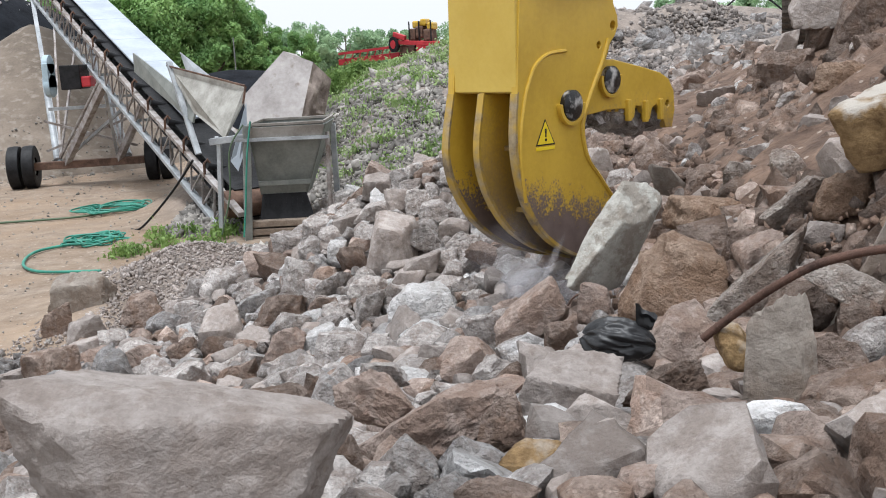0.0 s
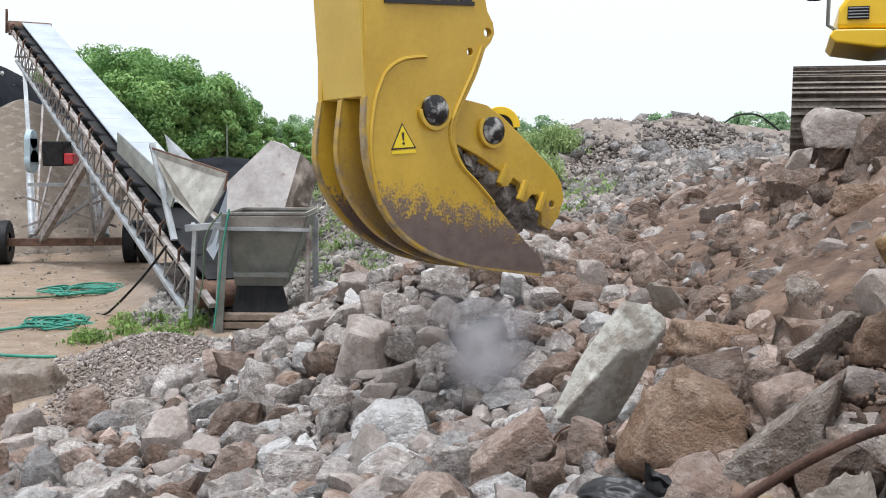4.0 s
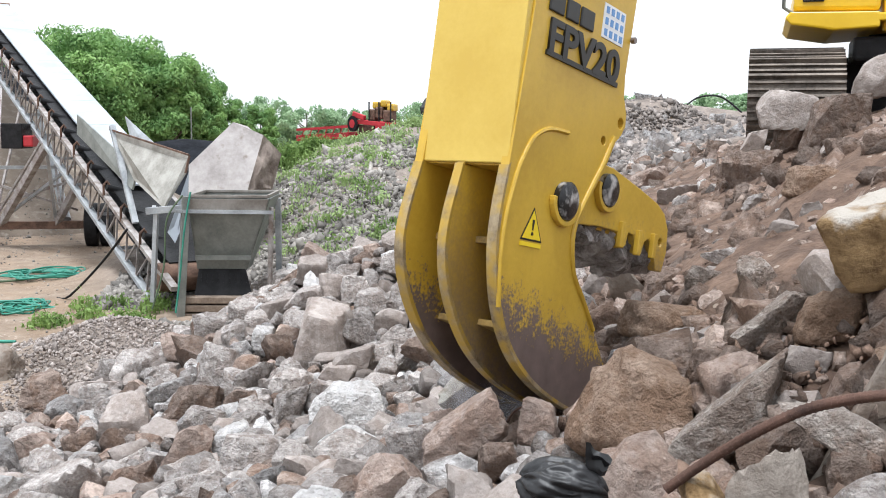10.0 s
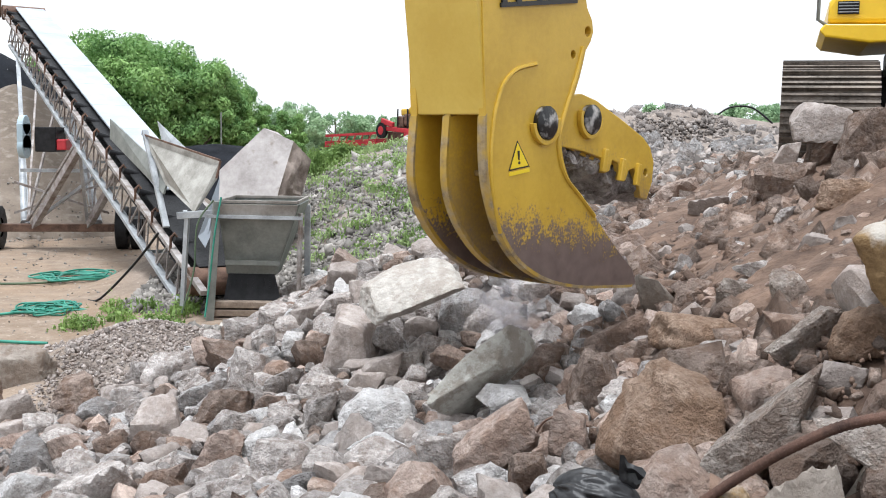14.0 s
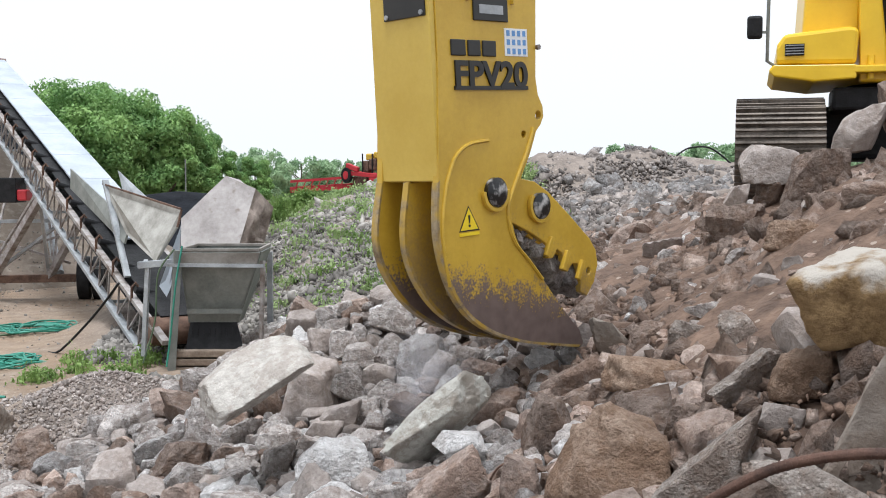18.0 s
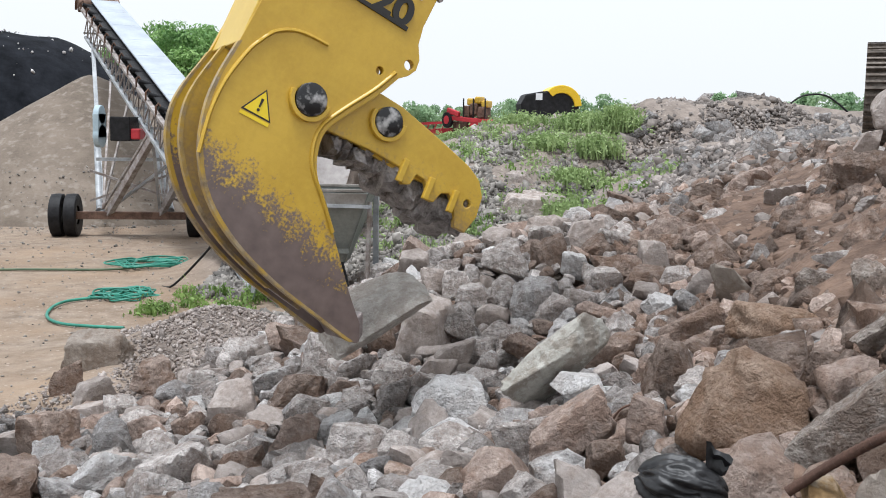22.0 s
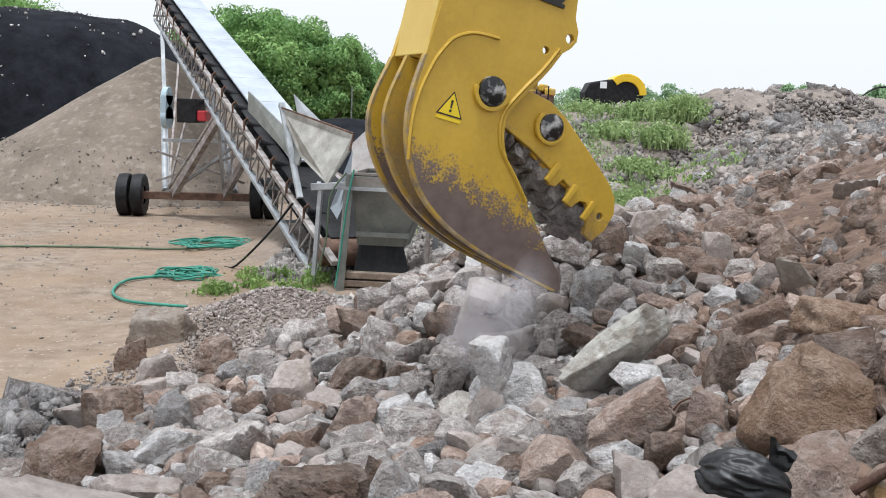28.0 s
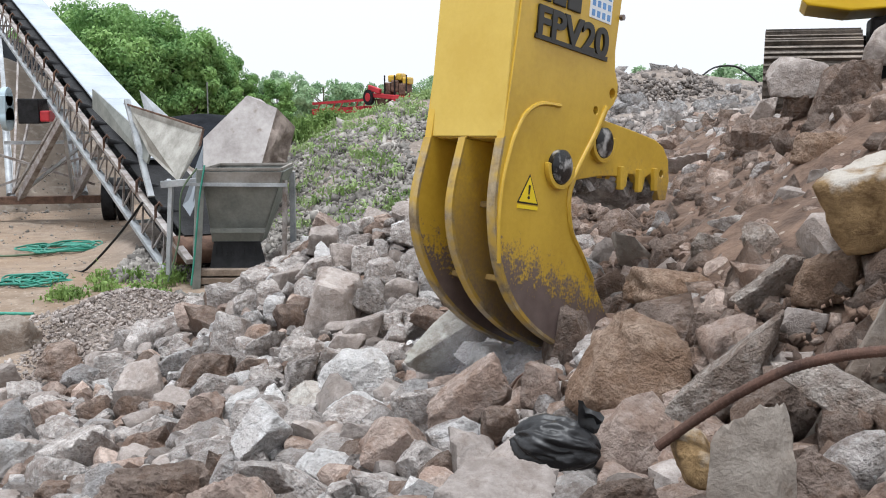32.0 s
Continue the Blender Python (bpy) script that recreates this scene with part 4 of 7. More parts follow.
def bury(name, temps, rnd, x, y, z, r, mat, label, category, long=1.7):
    """Many small stones of radius r at x, y, z, each turned its own way, in one mesh."""
    n = len(x)
    pick = rnd.randint(len(temps), size=n)
    base = np.stack([t[0] for t in temps])[pick]
    base = base * (np.stack([rnd.uniform(.9, long, n), np.ones(n), rnd.uniform(.55, .85, n)], 1) * r[:, None] * 2)[:, None, :]
    q = rnd.normal(size=(n, 4))
    a, b, c, d = (q / np.linalg.norm(q, axis=1, keepdims=True)).T
    turn = np.stack([np.stack([1 - 2 * (c * c + d * d), 2 * (b * c - a * d), 2 * (b * d + a * c)], 1),
                     np.stack([2 * (b * c + a * d), 1 - 2 * (b * b + d * d), 2 * (c * d - a * b)], 1),
                     np.stack([2 * (b * d - a * c), 2 * (c * d + a * b), 1 - 2 * (b * b + c * c)], 1)], 1)
    v = np.einsum("nij,nkj->nki", turn, base) + np.stack([x, y, z], 1)[:, None, :]
    f = (np.array(temps[0][1])[None] + (np.arange(n) * base.shape[1])[:, None, None]).reshape(-1, 3)
    me = bpy.data.meshes.new(name)
    me.vertices.add(v.shape[0] * v.shape[1])
    me.vertices.foreach_set("co", v.ravel().astype(np.float32))
    me.loops.add(f.size)
    me.loops.foreach_set("vertex_index", f.ravel().astype(np.int32))
    me.polygons.add(len(f))
    me.polygons.foreach_set("loop_start", np.arange(0, f.size, 3, dtype=np.int32))
    me.update(calc_edges=True)
    me.materials.append(mat)
    return tagged(new(name, me), label, category, kind="stuff")


def scatter_gravel():
    rnd = np.random.RandomState(8)
    corners = np.array([(x, y, z) for x in (-.5, .5) for y in (-.5, .5) for z in (-.5, .5)])
    sides = [(0, 1, 3), (0, 3, 2), (4, 6, 7), (4, 7, 5), (0, 4, 5), (0, 5, 1), (2, 3, 7), (2, 7, 6), (0, 2, 6), (0, 6, 4), (1, 5, 7), (1, 7, 3)]
    temps = [(corners + rnd.uniform(-.24, .24, (8, 3)), sides) for k in range(24)]

    def spread(count, x0, x1, y0, y1, low, mean, spare=None):
        x, y = rnd.uniform(x0, x1, count), rnd.uniform(y0, y1, count)
        h = heap(x, y)
        r = rnd.gamma(1.5, mean / 1.5, count) + low
        keep = (h > .06) if spare is None else spare(x, y, h)
        return x[keep], y[keep], h[keep] + r[keep] * .25, r[keep]

    # grey gravel on the berm, fine to the left and coarser towards the crest
    berm = by_island(M_GRAVEL, .4)
    bury("gravel", temps, rnd, *spread(42000, -4.2, 1.4, 13.0, 21.0, .007, .010, lambda x, y, h: (h > .05) & (y > 13.2 - .4 * np.clip(x, 0, 2))), berm, "pale grey gravel covering the berm", "gravel", 2.2)
    bury("gravel", temps, rnd, *spread(34000, 1.0, 8.8, 9.5, 22.0, .007, .011, lambda x, y, h: y > 10.2 + .25 * (x - 1) + 1.2 * np.sin(x * 2.1)), by_island(M_DARKGRAVEL, .5), "grey-brown gravel and small rubble on the slope", "gravel")
    bury("gravel", temps, rnd, *spread(150, 1.2, 8.5, 11.0, 21.0, .035, .04, lambda x, y, h: h > .5), by_island(M_GREY, .35), "scattered larger stones on the gravel slope", "rubble")
    # red-brown debris in the soil of the slope
    bury("debris", temps, rnd, *spread(30000, .8, 5.5, 3.2, 11.5, .003, .008), by_island(M_REDSOIL, .45), "clods of red-brown soil", "soil")
    bury("debris", temps, rnd, *spread(4600, .8, 5.5, 3.2, 11.5, .008, .018), by_island(M_BROWN, .45), "brown stony debris in the red soil", "rubble")
    # fine dirt mound beside the conveyor's foot
    bury("dirt", temps, rnd, *spread(17000, -4.5, -1.6, 8.3, 13.6, .002, .005, lambda x, y, h: (h > .03) & (rnd.rand(len(x)) < .35 + .8 * h)), by_island(M_TAN, .35), "fine stony dirt in a low mound", "dirt")
    # crumbled grey concrete at the edge of the heap
    x, y = rnd.normal(-3.7, .36, 5200), rnd.normal(7.35, .42, 5200)
    r = rnd.gamma(1.3, .009, 5200) + .004
    z = heap(x, y) + .26 * np.exp(-((x + 3.7) / .42) ** 2 - ((y - 7.35) / .5) ** 2) * rnd.rand(5200) ** .5 + r * .4
    bury("crumbled_concrete", temps, rnd, x, y, z, r, by_island(M_GREY, .35), "crumbled grey concrete at the heap's edge", "rubble")
    # pebbles over the yard and round the foot of the sand
    bury("pebbles", temps, rnd, *spread(2400, -12, -3.2, 6, 24, .002, .005, lambda x, y, h: h < .1), by_island(M_GRAVEL, .4), "scattered pebbles on the sandy yard", "pebbles")
    a, q = rnd.uniform(math.pi * .7, math.pi * 1.9, 2600), 1.06 - .4 * rnd.rand(2600) ** 1.6
    r = rnd.gamma(1.5, .0045, 2600) + .001
    bury("pebbles", temps, rnd, -11.6 + np.cos(a) * 6.3 * q, 29.9 + np.sin(a) * 6.3 * q, np.maximum(3.75 * (1 - q) * 1.05, 0) + r * .3, r, by_island(M_GRAVEL, .3), "pebbles that rolled down the sand heap", "pebbles")


scatter_gravel()


# ---- stockpiles behind the conveyor ----
def pile(name, x, y, radius, height, mat, label, power=1.0, seed=3, stretch=(1, 1)):
    n, k = 60, 26
    v, f = [], []
    for i in range(k + 1):
        r = i / k
        for j in range(n):
            a = 2 * math.pi * j / n
            w = 1 + .10 * noise.noise((math.cos(a) * 1.5 + seed, math.sin(a) * 1.5, 0)) * r
            px, py = math.cos(a) * r * radius * w * stretch[0], math.sin(a) * r * radius * w * stretch[1]
            z = height * (1 - r ** power) if power > 1 else height * (1 - (r * r + .0025) ** .5 + .05 * (1 - r))
            z += .10 * height * .3 * noise.noise((px * .5 + seed, py * .5, 2)) * min(1, 3 * (1 - r)) + .03 * noise.noise((px * 2 + seed, py * 2, 5))
            v.append((px, py, max(z, -.05) if i < k else -.08))
    for i in range(k):
        for j in range(n):
            a, b = i * n + j, i * n + (j + 1) % n
            f.append((a, a + n, b + n, b))
    s = Shape().add(v, f)
    ob = tagged(new(name, s.mesh(name, mat, 180)), label, "stockpile")
    ob.location = (x, y, 0)
    return ob


pile("stockpile", -11.6, 29.9, 6.3, 3.75, M_SAND, "cone of fine brown sand under the conveyor's head")
pile("stockpile", -22.5, 42.0, 11.0, 5.9, M_MILLINGS, "large black stockpile of asphalt millings", power=4.0, seed=9, stretch=(.96, .8))
pile("stockpile", -7.5, 38.0, 6.0, 2.1, M_MILLINGS, "low black stockpile of asphalt millings", power=1.8, seed=14, stretch=(1.2, .8))


def millings_specks():
    rnd = np.random.RandomState(12)
    temps = [chunk(1600 + k, 1, 4, .4, .0) for k in range(4)]
    a, q = rnd.uniform(math.pi, 2 * math.pi, 240), rnd.uniform(.1, .98, 240)
    r = rnd.gamma(1.5, .012, 240) + .008
    x, y = -22.5 + np.cos(a) * 11.0 * .96 * q, 42 + np.sin(a) * 11.0 * .8 * q
    bury("pale_stones", temps, rnd, x, y, 5.9 * (1 - q ** 4) + .06, r, by_island(M_WHITE, .3), "pale stones scattered over the black stockpile", "stones")


millings_specks()


# ---- conveyor with its feed hopper ----
def build_conveyor():
    top = thing("stacking_conveyor", "weathered steel lattice conveyor raised over a sand cone", "conveyor")
    T, H = Vector((-3.17, 14.59, 0.56)), Vector((-11.71, 29.63, 5.62))
    d = (H - T).normalized()
    n = Vector((d.y, -d.x, 0)).normalized()
    T, H = T + n * .5, H + n * .5
    up = n.cross(d)
    L = (H - T).length
    half, deep = 0.5, 0.58

    def at(s, side, lift):
        return T + d * s + n * side * half + up * lift

    for side, name in ((-1, "left"), (1, "right")):
        Shape().beam(at(-.6, side, 0), at(L, side, 0), .07, .10, n).part("top_chord", M_LATTICE, top, "rust-stained top rail", .006)
        Shape().beam(at(-.6, side, -deep), at(L * .93, side, -deep), .07, .11, n).part("bottom_chord", M_GALV, top, "pale galvanised lower rail", .006)
        web = Shape()
        steps = 30
        for i in range(steps):
            s0, s1 = L * .95 * i / steps, L * .95 * (i + .5) / steps
            s2 = L * .95 * (i + 1) / steps
            web.beam(at(s0, side, -deep), at(s0, side, 0), .026, .026)
            web.beam(at(s0, side, 0), at(s2, side, -deep), .026, .026)
        web.part("lattice", M_LATTICE, top)
    for i in range(12):
        s = L * (i + .5) / 12
        Shape().beam(at(s, -1, -deep), at(s, 1, -deep), .05, .05).part("cross_member", M_GALV, top)
    for i in range(17):
        s = .9 + (L - 1.4) * i / 16
        idler = Shape().cyl(at(s, -1.0, .16), at(s, -.35, .06), .055, 10).cyl(at(s, -.35, .06), at(s, .35, .06), .055, 10).cyl(at(s, .35, .06), at(s, 1.0, .16), .055, 10)
        ob = idler.part("idler", M_BLACK, top, "dark trough roller", smooth_angle=40)
        Shape().tube([at(s, -1.08, -.02), at(s, -1.1, .2), at(s, -1.0, .26), at(s, -.93, .2)], .022, 6).part("bracket", M_RUST, ob)
    # added pale panels above the belt imitate white sky reflected in its worn rubber
    for i in range(9):
        s0, s1 = 2.9 + (L - 2.9) * i / 9, 2.9 + (L - 2.9) * (i + 1) / 9 - .012
        quad = [at(s0, -.45, .2), at(s0, 1.02, .2), at(s1, 1.02, .2), at(s1, -.45, .2)]
        Shape().add(quad + [q + up * .03 for q in quad], [(3, 2, 1, 0), (4, 5, 6, 7), (0, 1, 5, 4), (1, 2, 6, 5), (2, 3, 7, 6), (3, 0, 4, 7)]).part("belt_sheen_panel", M_SHEET, top, "pale panel standing in for sky sheen on the belt")
    quad = [at(0, -.8, .1), at(0, .8, .1), at(L, .8, .1), at(L, -.8, .1)]
    Shape().add(quad + [q + up * .02 for q in quad], [(3, 2, 1, 0), (4, 5, 6, 7), (0, 1, 5, 4), (1, 2, 6, 5), (2, 3, 7, 6), (3, 0, 4, 7)]).part("belt", M_BLACK, top, "black rubber belt")
    quad = [at(0, -.75, -.34), at(0, .75, -.34), at(L, .75, -.2), at(L, -.75, -.2)]
    Shape().add(quad + [q + up * .02 for q in quad], [(3, 2, 1, 0), (4, 5, 6, 7), (0, 1, 5, 4), (1, 2, 6, 5), (2, 3, 7, 6), (3, 0, 4, 7)]).part("return_belt", M_BLACK, top, "black return run of the belt")
    Shape().cyl(at(L, -1.1, .05), at(L, 1.1, .05), .2, 18).part("head_pulley", M_RUST, top, smooth_angle=40)
    Shape().cyl(at(0, -1.1, -.1), at(0, 1.1, -.1), .2, 18).part("tail_pulley", M_RUST, top, smooth_angle=40)
    Shape().beam(at(L + .05, -1.2, -.1), at(L + .05, -1.2, .55), .06, .06).part("head_bracket", M_RUST, top)
    # axle, wheels, legs
    wl, wr = Vector((-8.95, 22.2, .45)), Vector((-6.5, 22.65, .45))
    ax = (wr - wl).normalized()
    Shape().beam(wl, wr, .2, .16).part("axle", M_RUST, top, bevel=.01)
    for end, sign in ((wl, -1), (wr, 1)):
        for k in range(2):
            p = end + ax * sign * (.02 + .30 * k)
            tyre = Shape()
            prof = [(.20, -.10), (.40, -.13), (.445, -.11), (.455, 0), (.445, .11), (.40, .13), (.20, .10)]
            seg = 28
            vv, ff = [], []
            e1 = Vector((0, 0, 1))
            e2 = ax.cross(e1)
            for j in range(seg):
                a = 2 * math.pi * j / seg
                for r, w in prof:
                    r2 = r + (.012 if r > .42 and j % 2 else 0)
                    vv.append(p + ax * w + (e1 * math.cos(a) + e2 * math.sin(a)) * r2)
            m = len(prof)
            for j in range(seg):
                for q in range(m - 1):
                    a, b = j * m + q, ((j + 1) % seg) * m + q
                    ff.append((a, b, b + 1, a + 1))
            wheel = tyre.add(vv, ff).part("wheel", M_BLACK, top, "black dual tyre", smooth_angle=35)
            Shape().cyl(p - ax * .06, p + ax * .06, .205, 18).part("rim", M_GREYPAINT, wheel, "dull steel rim", smooth_angle=40)
    for sign, end in ((-1, wl), (1, wr)):
        s_hi = L * .86
        Shape().beam(end + Vector((0, .1, .05)) - ax * sign * .55, at(s_hi, sign, -deep), .10, .10).part("leg", M_GALV, top, "telescopic galvanised leg", .006)
        Shape().cyl(end + Vector((0, .1, .1)) - ax * sign * .5, at(s_hi, sign, -deep) * .45 + (end + Vector((0, .1, .1)) - ax * sign * .5) * .55, .075, 12).part("ram", M_GALV, top, smooth_angle=40)
        Shape().beam(end - ax * sign * .7, at(L * .42, sign, -deep), .13, .13).part("strut", M_LATTICE, top, "dull brown diagonal strut", .006)
    Shape().beam(wl + ax * .7 + Vector((0, 0, .1)), at(L * .42, 1, -deep), .06, .06).part("brace", M_GALV, top)
    Shape().beam(wr - ax * .7 + Vector((0, 0, .1)), at(L * .42, -1, -deep), .06, .06).part("brace", M_GALV, top)
    for k in range(3):
        s = L * (.44 + .13 * k)
        Shape().beam(wl + ax * .6 + Vector((0, 0, .15)), at(s, -1, -deep), .045, .045).part("brace", M_LATTICE, top)
        Shape().beam(wr - ax * .6 + Vector((0, 0, .15)), at(s, 1, -deep), .045, .045).part("brace", M_LATTICE, top)
    Shape().beam(wl + ax * .3 + Vector((0, .1, .3)), wr - ax * .3 + Vector((0, .1, .95)), .05, .05).part("cross_brace", M_LATTICE, top)
    Shape().beam(wr - ax * .3 + Vector((0, .14, .3)), wl + ax * .3 + Vector((0, .14, .95)), .05, .05).part("cross_brace", M_LATTICE, top)
    Shape().beam(wl + Vector((.5, 0, 1.2)), wr + Vector((-.5, 0, 1.2)), .07, .07).part("tie_bar", M_GALV, top)
    # drive: motor box under the truss
    c = Vector((-7.75, 21.9, 2.3))
    Shape().box(c + Vector((.05, 0, 0)), (.42, .6, .5)).part("motor_housing", M_BLACK, top, "dark motor housing", .02)
    Shape().box(c + Vector((.36, -.1, -.10)), (.2, .36, .22)).part("motor", M_RED, top, "red electric motor", .03)
    Shape().cyl(c + Vector((-.45, -.25, -.15)), c + Vector((-.33, -.25, -.15)), .24, 18).cyl(c + Vector((-.45, -.25, .28)), c + Vector((-.33, -.25, .28)), .2, 18).box(c + Vector((-.39, -.25, .06)), (.12, .44, .5)).part("belt_guard", M_BLUE, top, "pale blue belt guard", .01, 40)
    # loading end: flared plates
    for pts, mat, lab in ((((-4.34, 16.54, 2.44), (-2.89, 15.16, 2.1), (-2.93, 15.1, 1.88), (-3.19, 14.87, 1.39), (-3.84, 15.89, 1.72)), M_CREAM, "flared cream loading wing, rust-streaked"),
                          (((-2.87, 15.04, 1.88), (-3.11, 14.74, 1.07), (-3.01, 14.73, .92), (-2.89, 14.97, 1.29)), M_SHEET, "pale bent side plate"),
                          (((-4.26, 17.07, 2.66), (-3.43, 15.85, 2.17), (-3.46, 15.73, 2.0), (-4.11, 16.74, 2.36)), M_GALV, "far loading wing"),
                          (((-5.45, 18.53, 2.70), (-3.79, 15.9, 1.87), (-3.87, 15.87, 1.58), (-5.45, 18.5, 2.36)), M_GREYPAINT, "grey steel skirt plate")):
        p = [Vector(q) for q in pts]
        w = (p[1] - p[0]).cross(p[2] - p[0]).normalized() * .03
        k = len(p)
        Shape().add(p + [q + w for q in p], [tuple(range(k)), tuple(range(2 * k - 1, k - 1, -1))] + [(i, i + k, (i + 1) % k + k, (i + 1) % k) for i in range(k)]).part("loading_plate", mat, top, lab)
    Shape().beam((-4.30, 16.5, 2.5), (-3.81, 15.8, 1.1), .09, .05).part("wing_post", M_GALV, top)
    Shape().beam((-2.87, 15.1, 2.1), (-2.92, 15.06, 1.86), .025, .025).part("wing_post", M_RUST, top)
    Shape().beam((-4.34, 16.5, 2.45), (-2.88, 15.1, 2.11), .025, .025).part("wing_rim", M_RUST, top)
    return top


M_BAND = material("dull_band", (.17, .15, .13), (.30, .28, .255), rough=.7, scale=3, fine=25, bump=.2)


def build_hopper():
    top = thing("feed_hopper", "grey steel feed hopper with a black rubber curtain", "hopper")
    x0, x1, y0, y1 = -2.70, -1.68, 14.2, 15.3

    def plate(pts, name, mat, lab="", t=.03):
        p = [Vector(q) for q in pts]
        nrm = (p[1] - p[0]).cross(p[2] - p[0]).normalized() * t
        Shape().add(p + [q + nrm for q in p], [(3, 2, 1, 0), (4, 5, 6, 7), (0, 1, 5, 4), (1, 2, 6, 5), (2, 3, 7, 6), (3, 0, 4, 7)]).part(name, mat, top, lab)

    plate([(x0 + .06, y0 + .3, .60), (x1 - .36, y0 + .3, .60), (x1 + .02, y0 - .05, 1.58), (x0 + .02, y0 - .05, 1.58)], "front_plate", M_GREYPAINT, "sloping grey-green front plate")
    plate([(x0 + .02, y0 - .10, 1.43), (x1 - .02, y0 - .10, 1.43), (x1 + .02, y0 - .12, 1.57), (x0, y0 - .12, 1.57)], "upper_band", M_BAND, "dull grey-brown upper band", .012)
    Shape().beam((x0 - .15, y0 - .13, 1.41), (x1 + .08, y0 - .13, 1.40), .035, .045).part("band_rail", M_GALV, top)
    plate([(x1 - .36, y0 + .3, .60), (x1 - .36, y1 - .3, .60), (x1, y1, 1.58), (x1, y0, 1.58)], "side_plate", M_GREYPAINT)
    plate([(x0 + .06, y1 - .3, .60), (x0 + .06, y0 + .3, .60), (x0, y0, 1.58), (x0, y1, 1.58)], "side_plate", M_GREYPAINT)
    plate([(x1 - .36, y1 - .3, .60), (x0 + .06, y1 - .3, .60), (x0, y1, 1.58), (x1, y1, 1.58)], "back_plate", M_GREYPAINT)
    for a, b in (((x0, y0 - .06, 1.6), (x1, y0 - .06, 1.6)), ((x0, y1, 1.6), (x1, y1, 1.6)), ((x0, y0, 1.6), (x0, y1, 1.6)), ((x1, y0, 1.6), (x1, y1, 1.6))):
        Shape().beam(a, b, .035, .04).part("rim", M_BAND, top, bevel=.006)
    Shape().beam((x0 - .55, y0 - .03, 1.40), (x0 + .1, y0 - .08, 1.46), .06, .09).part("front_rail", M_GALV, top, bevel=.006)
    Shape().beam((x0 - .5, y0 + .2, 1.42), (x0 - .45, y0 - .03, 1.42), .05, .08).part("side_rail", M_GALV, top)
    Shape().beam((x0 + .05, y0 + .1, .78), (x1 - .24, y0 + .1, .78), .05, .06).part("stiffener", M_GREYPAINT, top)
    plate([(x0 + .02, y0 + .12, .22), (x1 - .22, y0 + .12, .22), (x1 - .34, y0 + .28, .60), (x0 + .06, y0 + .28, .60)], "curtain", M_BLACK, "black rubber curtain")
    for i in range(9):
        xx = x0 + .1 + i * .075
        Shape().beam((xx, y0 + .17, .44), (xx, y0 + .2, .56), .008, .008).part("bolt_strip", M_BLACK, top)
    for p, q, w, mat in (((x1 + .03, y0 + .1, 1.45), (x1 + .0, y0 + .05, .05), .05, M_LATTICE), ((x0 - .02, y0 - .08, 1.6), (x0 - .12, y0 - .12, .0), .10, M_GREYPAINT), ((x0 - .42, y0 - .02, 1.42), (x0 - .5, y0 - .0, .2), .06, M_GALV), ((x1, y1, 1.5), (x1, y1, .2), .08, M_GALV)):
        Shape().beam(p, q, w, w).part("post", mat, top, bevel=.006)
    for z in (.02, .13, .24):
        Shape().beam((x0 - .1, y0 - .02, z), (x1 + .1, y0 - .02, z), .16, .085).part("timber", M_WOOD, top, "old timber sleeper under the hopper", .008)
    return top


build_conveyor()
build_hopper()

# a large panel leaning behind the hopper
def build_panel():
    top = thing("leaning_panel", "large pale grey slab with a broken brown edge", "concrete slab")
    front = [Vector(q) for q in ((-3.25, 16.89, 1.91), (-2.61, 17.24, 2.58), (-2.12, 17.10, 2.38), (-2.33, 16.60, 1.45), (-3.21, 16.63, 1.45))]
    back = [Vector(q) for q in ((-3.36, 17.80, 1.93), (-2.48, 17.83, 2.52), (-1.87, 17.36, 2.08), (-2.02, 17.09, 1.41), (-3.32, 17.54, 1.39))]
    k = len(front)
    sides = [(i, i + k, (i + 1) % k + k, (i + 1) % k) for i in range(k) if i != 2]
    Shape().add(front + back, [tuple(range(k)), tuple(range(2 * k - 1, k - 1, -1))] + sides).part("slab", M_SHEET_DULL, top)
    s, n = Shape(), 12
    rows = []
    for i in range(n + 1):
        for j in range(n + 1):
            p = front[2].lerp(back[2], j / n).lerp(front[3].lerp(back[3], j / n), i / n)
            w = min(i, n - i, 2) * min(j, n - j, 2) / 4
            rows.append(p + Vector((.10, -.05, .02)) * noise.noise(p * 4.5) * w + Vector((.05, -.03, .0)) * noise.noise(p * 11) * w)
    s.add(rows, [(a, a + 1, a + n + 2, a + n + 1) for i in range(n) for a in range(i * (n + 1), i * (n + 1) + n)])
    s.part("broken_side", M_BROKEN, top, "rough brown broken side", smooth_angle=30)
    return top


M_BROKEN = material("broken_side", (.12, .09, .075), (.32, .265, .23), scale=4, fine=20, bump=1)
M_SHEET_DULL = material("grey_slab_face", (.26, .235, .225), (.46, .43, .415), scale=1.6, fine=14, bump=.2, specks=((.17, .13, .10), .30, 6))
build_panel()


# ---- small things round the conveyor ----
def line_thing(name, pts, r, mat, label, category, steps=8, sides=8):
    s = Shape().tube(curve_points(pts, steps), r, sides)
    return tagged(new(name, s.mesh(name, mat, 60)), label, category)


line_thing("prop_bar", [(-3.54, 14.32, 1.15), (-4.0, 14.7, .65), (-4.6, 15.2, .12), (-4.85, 15.45, .05)], .017, M_BLACK, "dark steel bar leaning against the conveyor", "bar", 4)


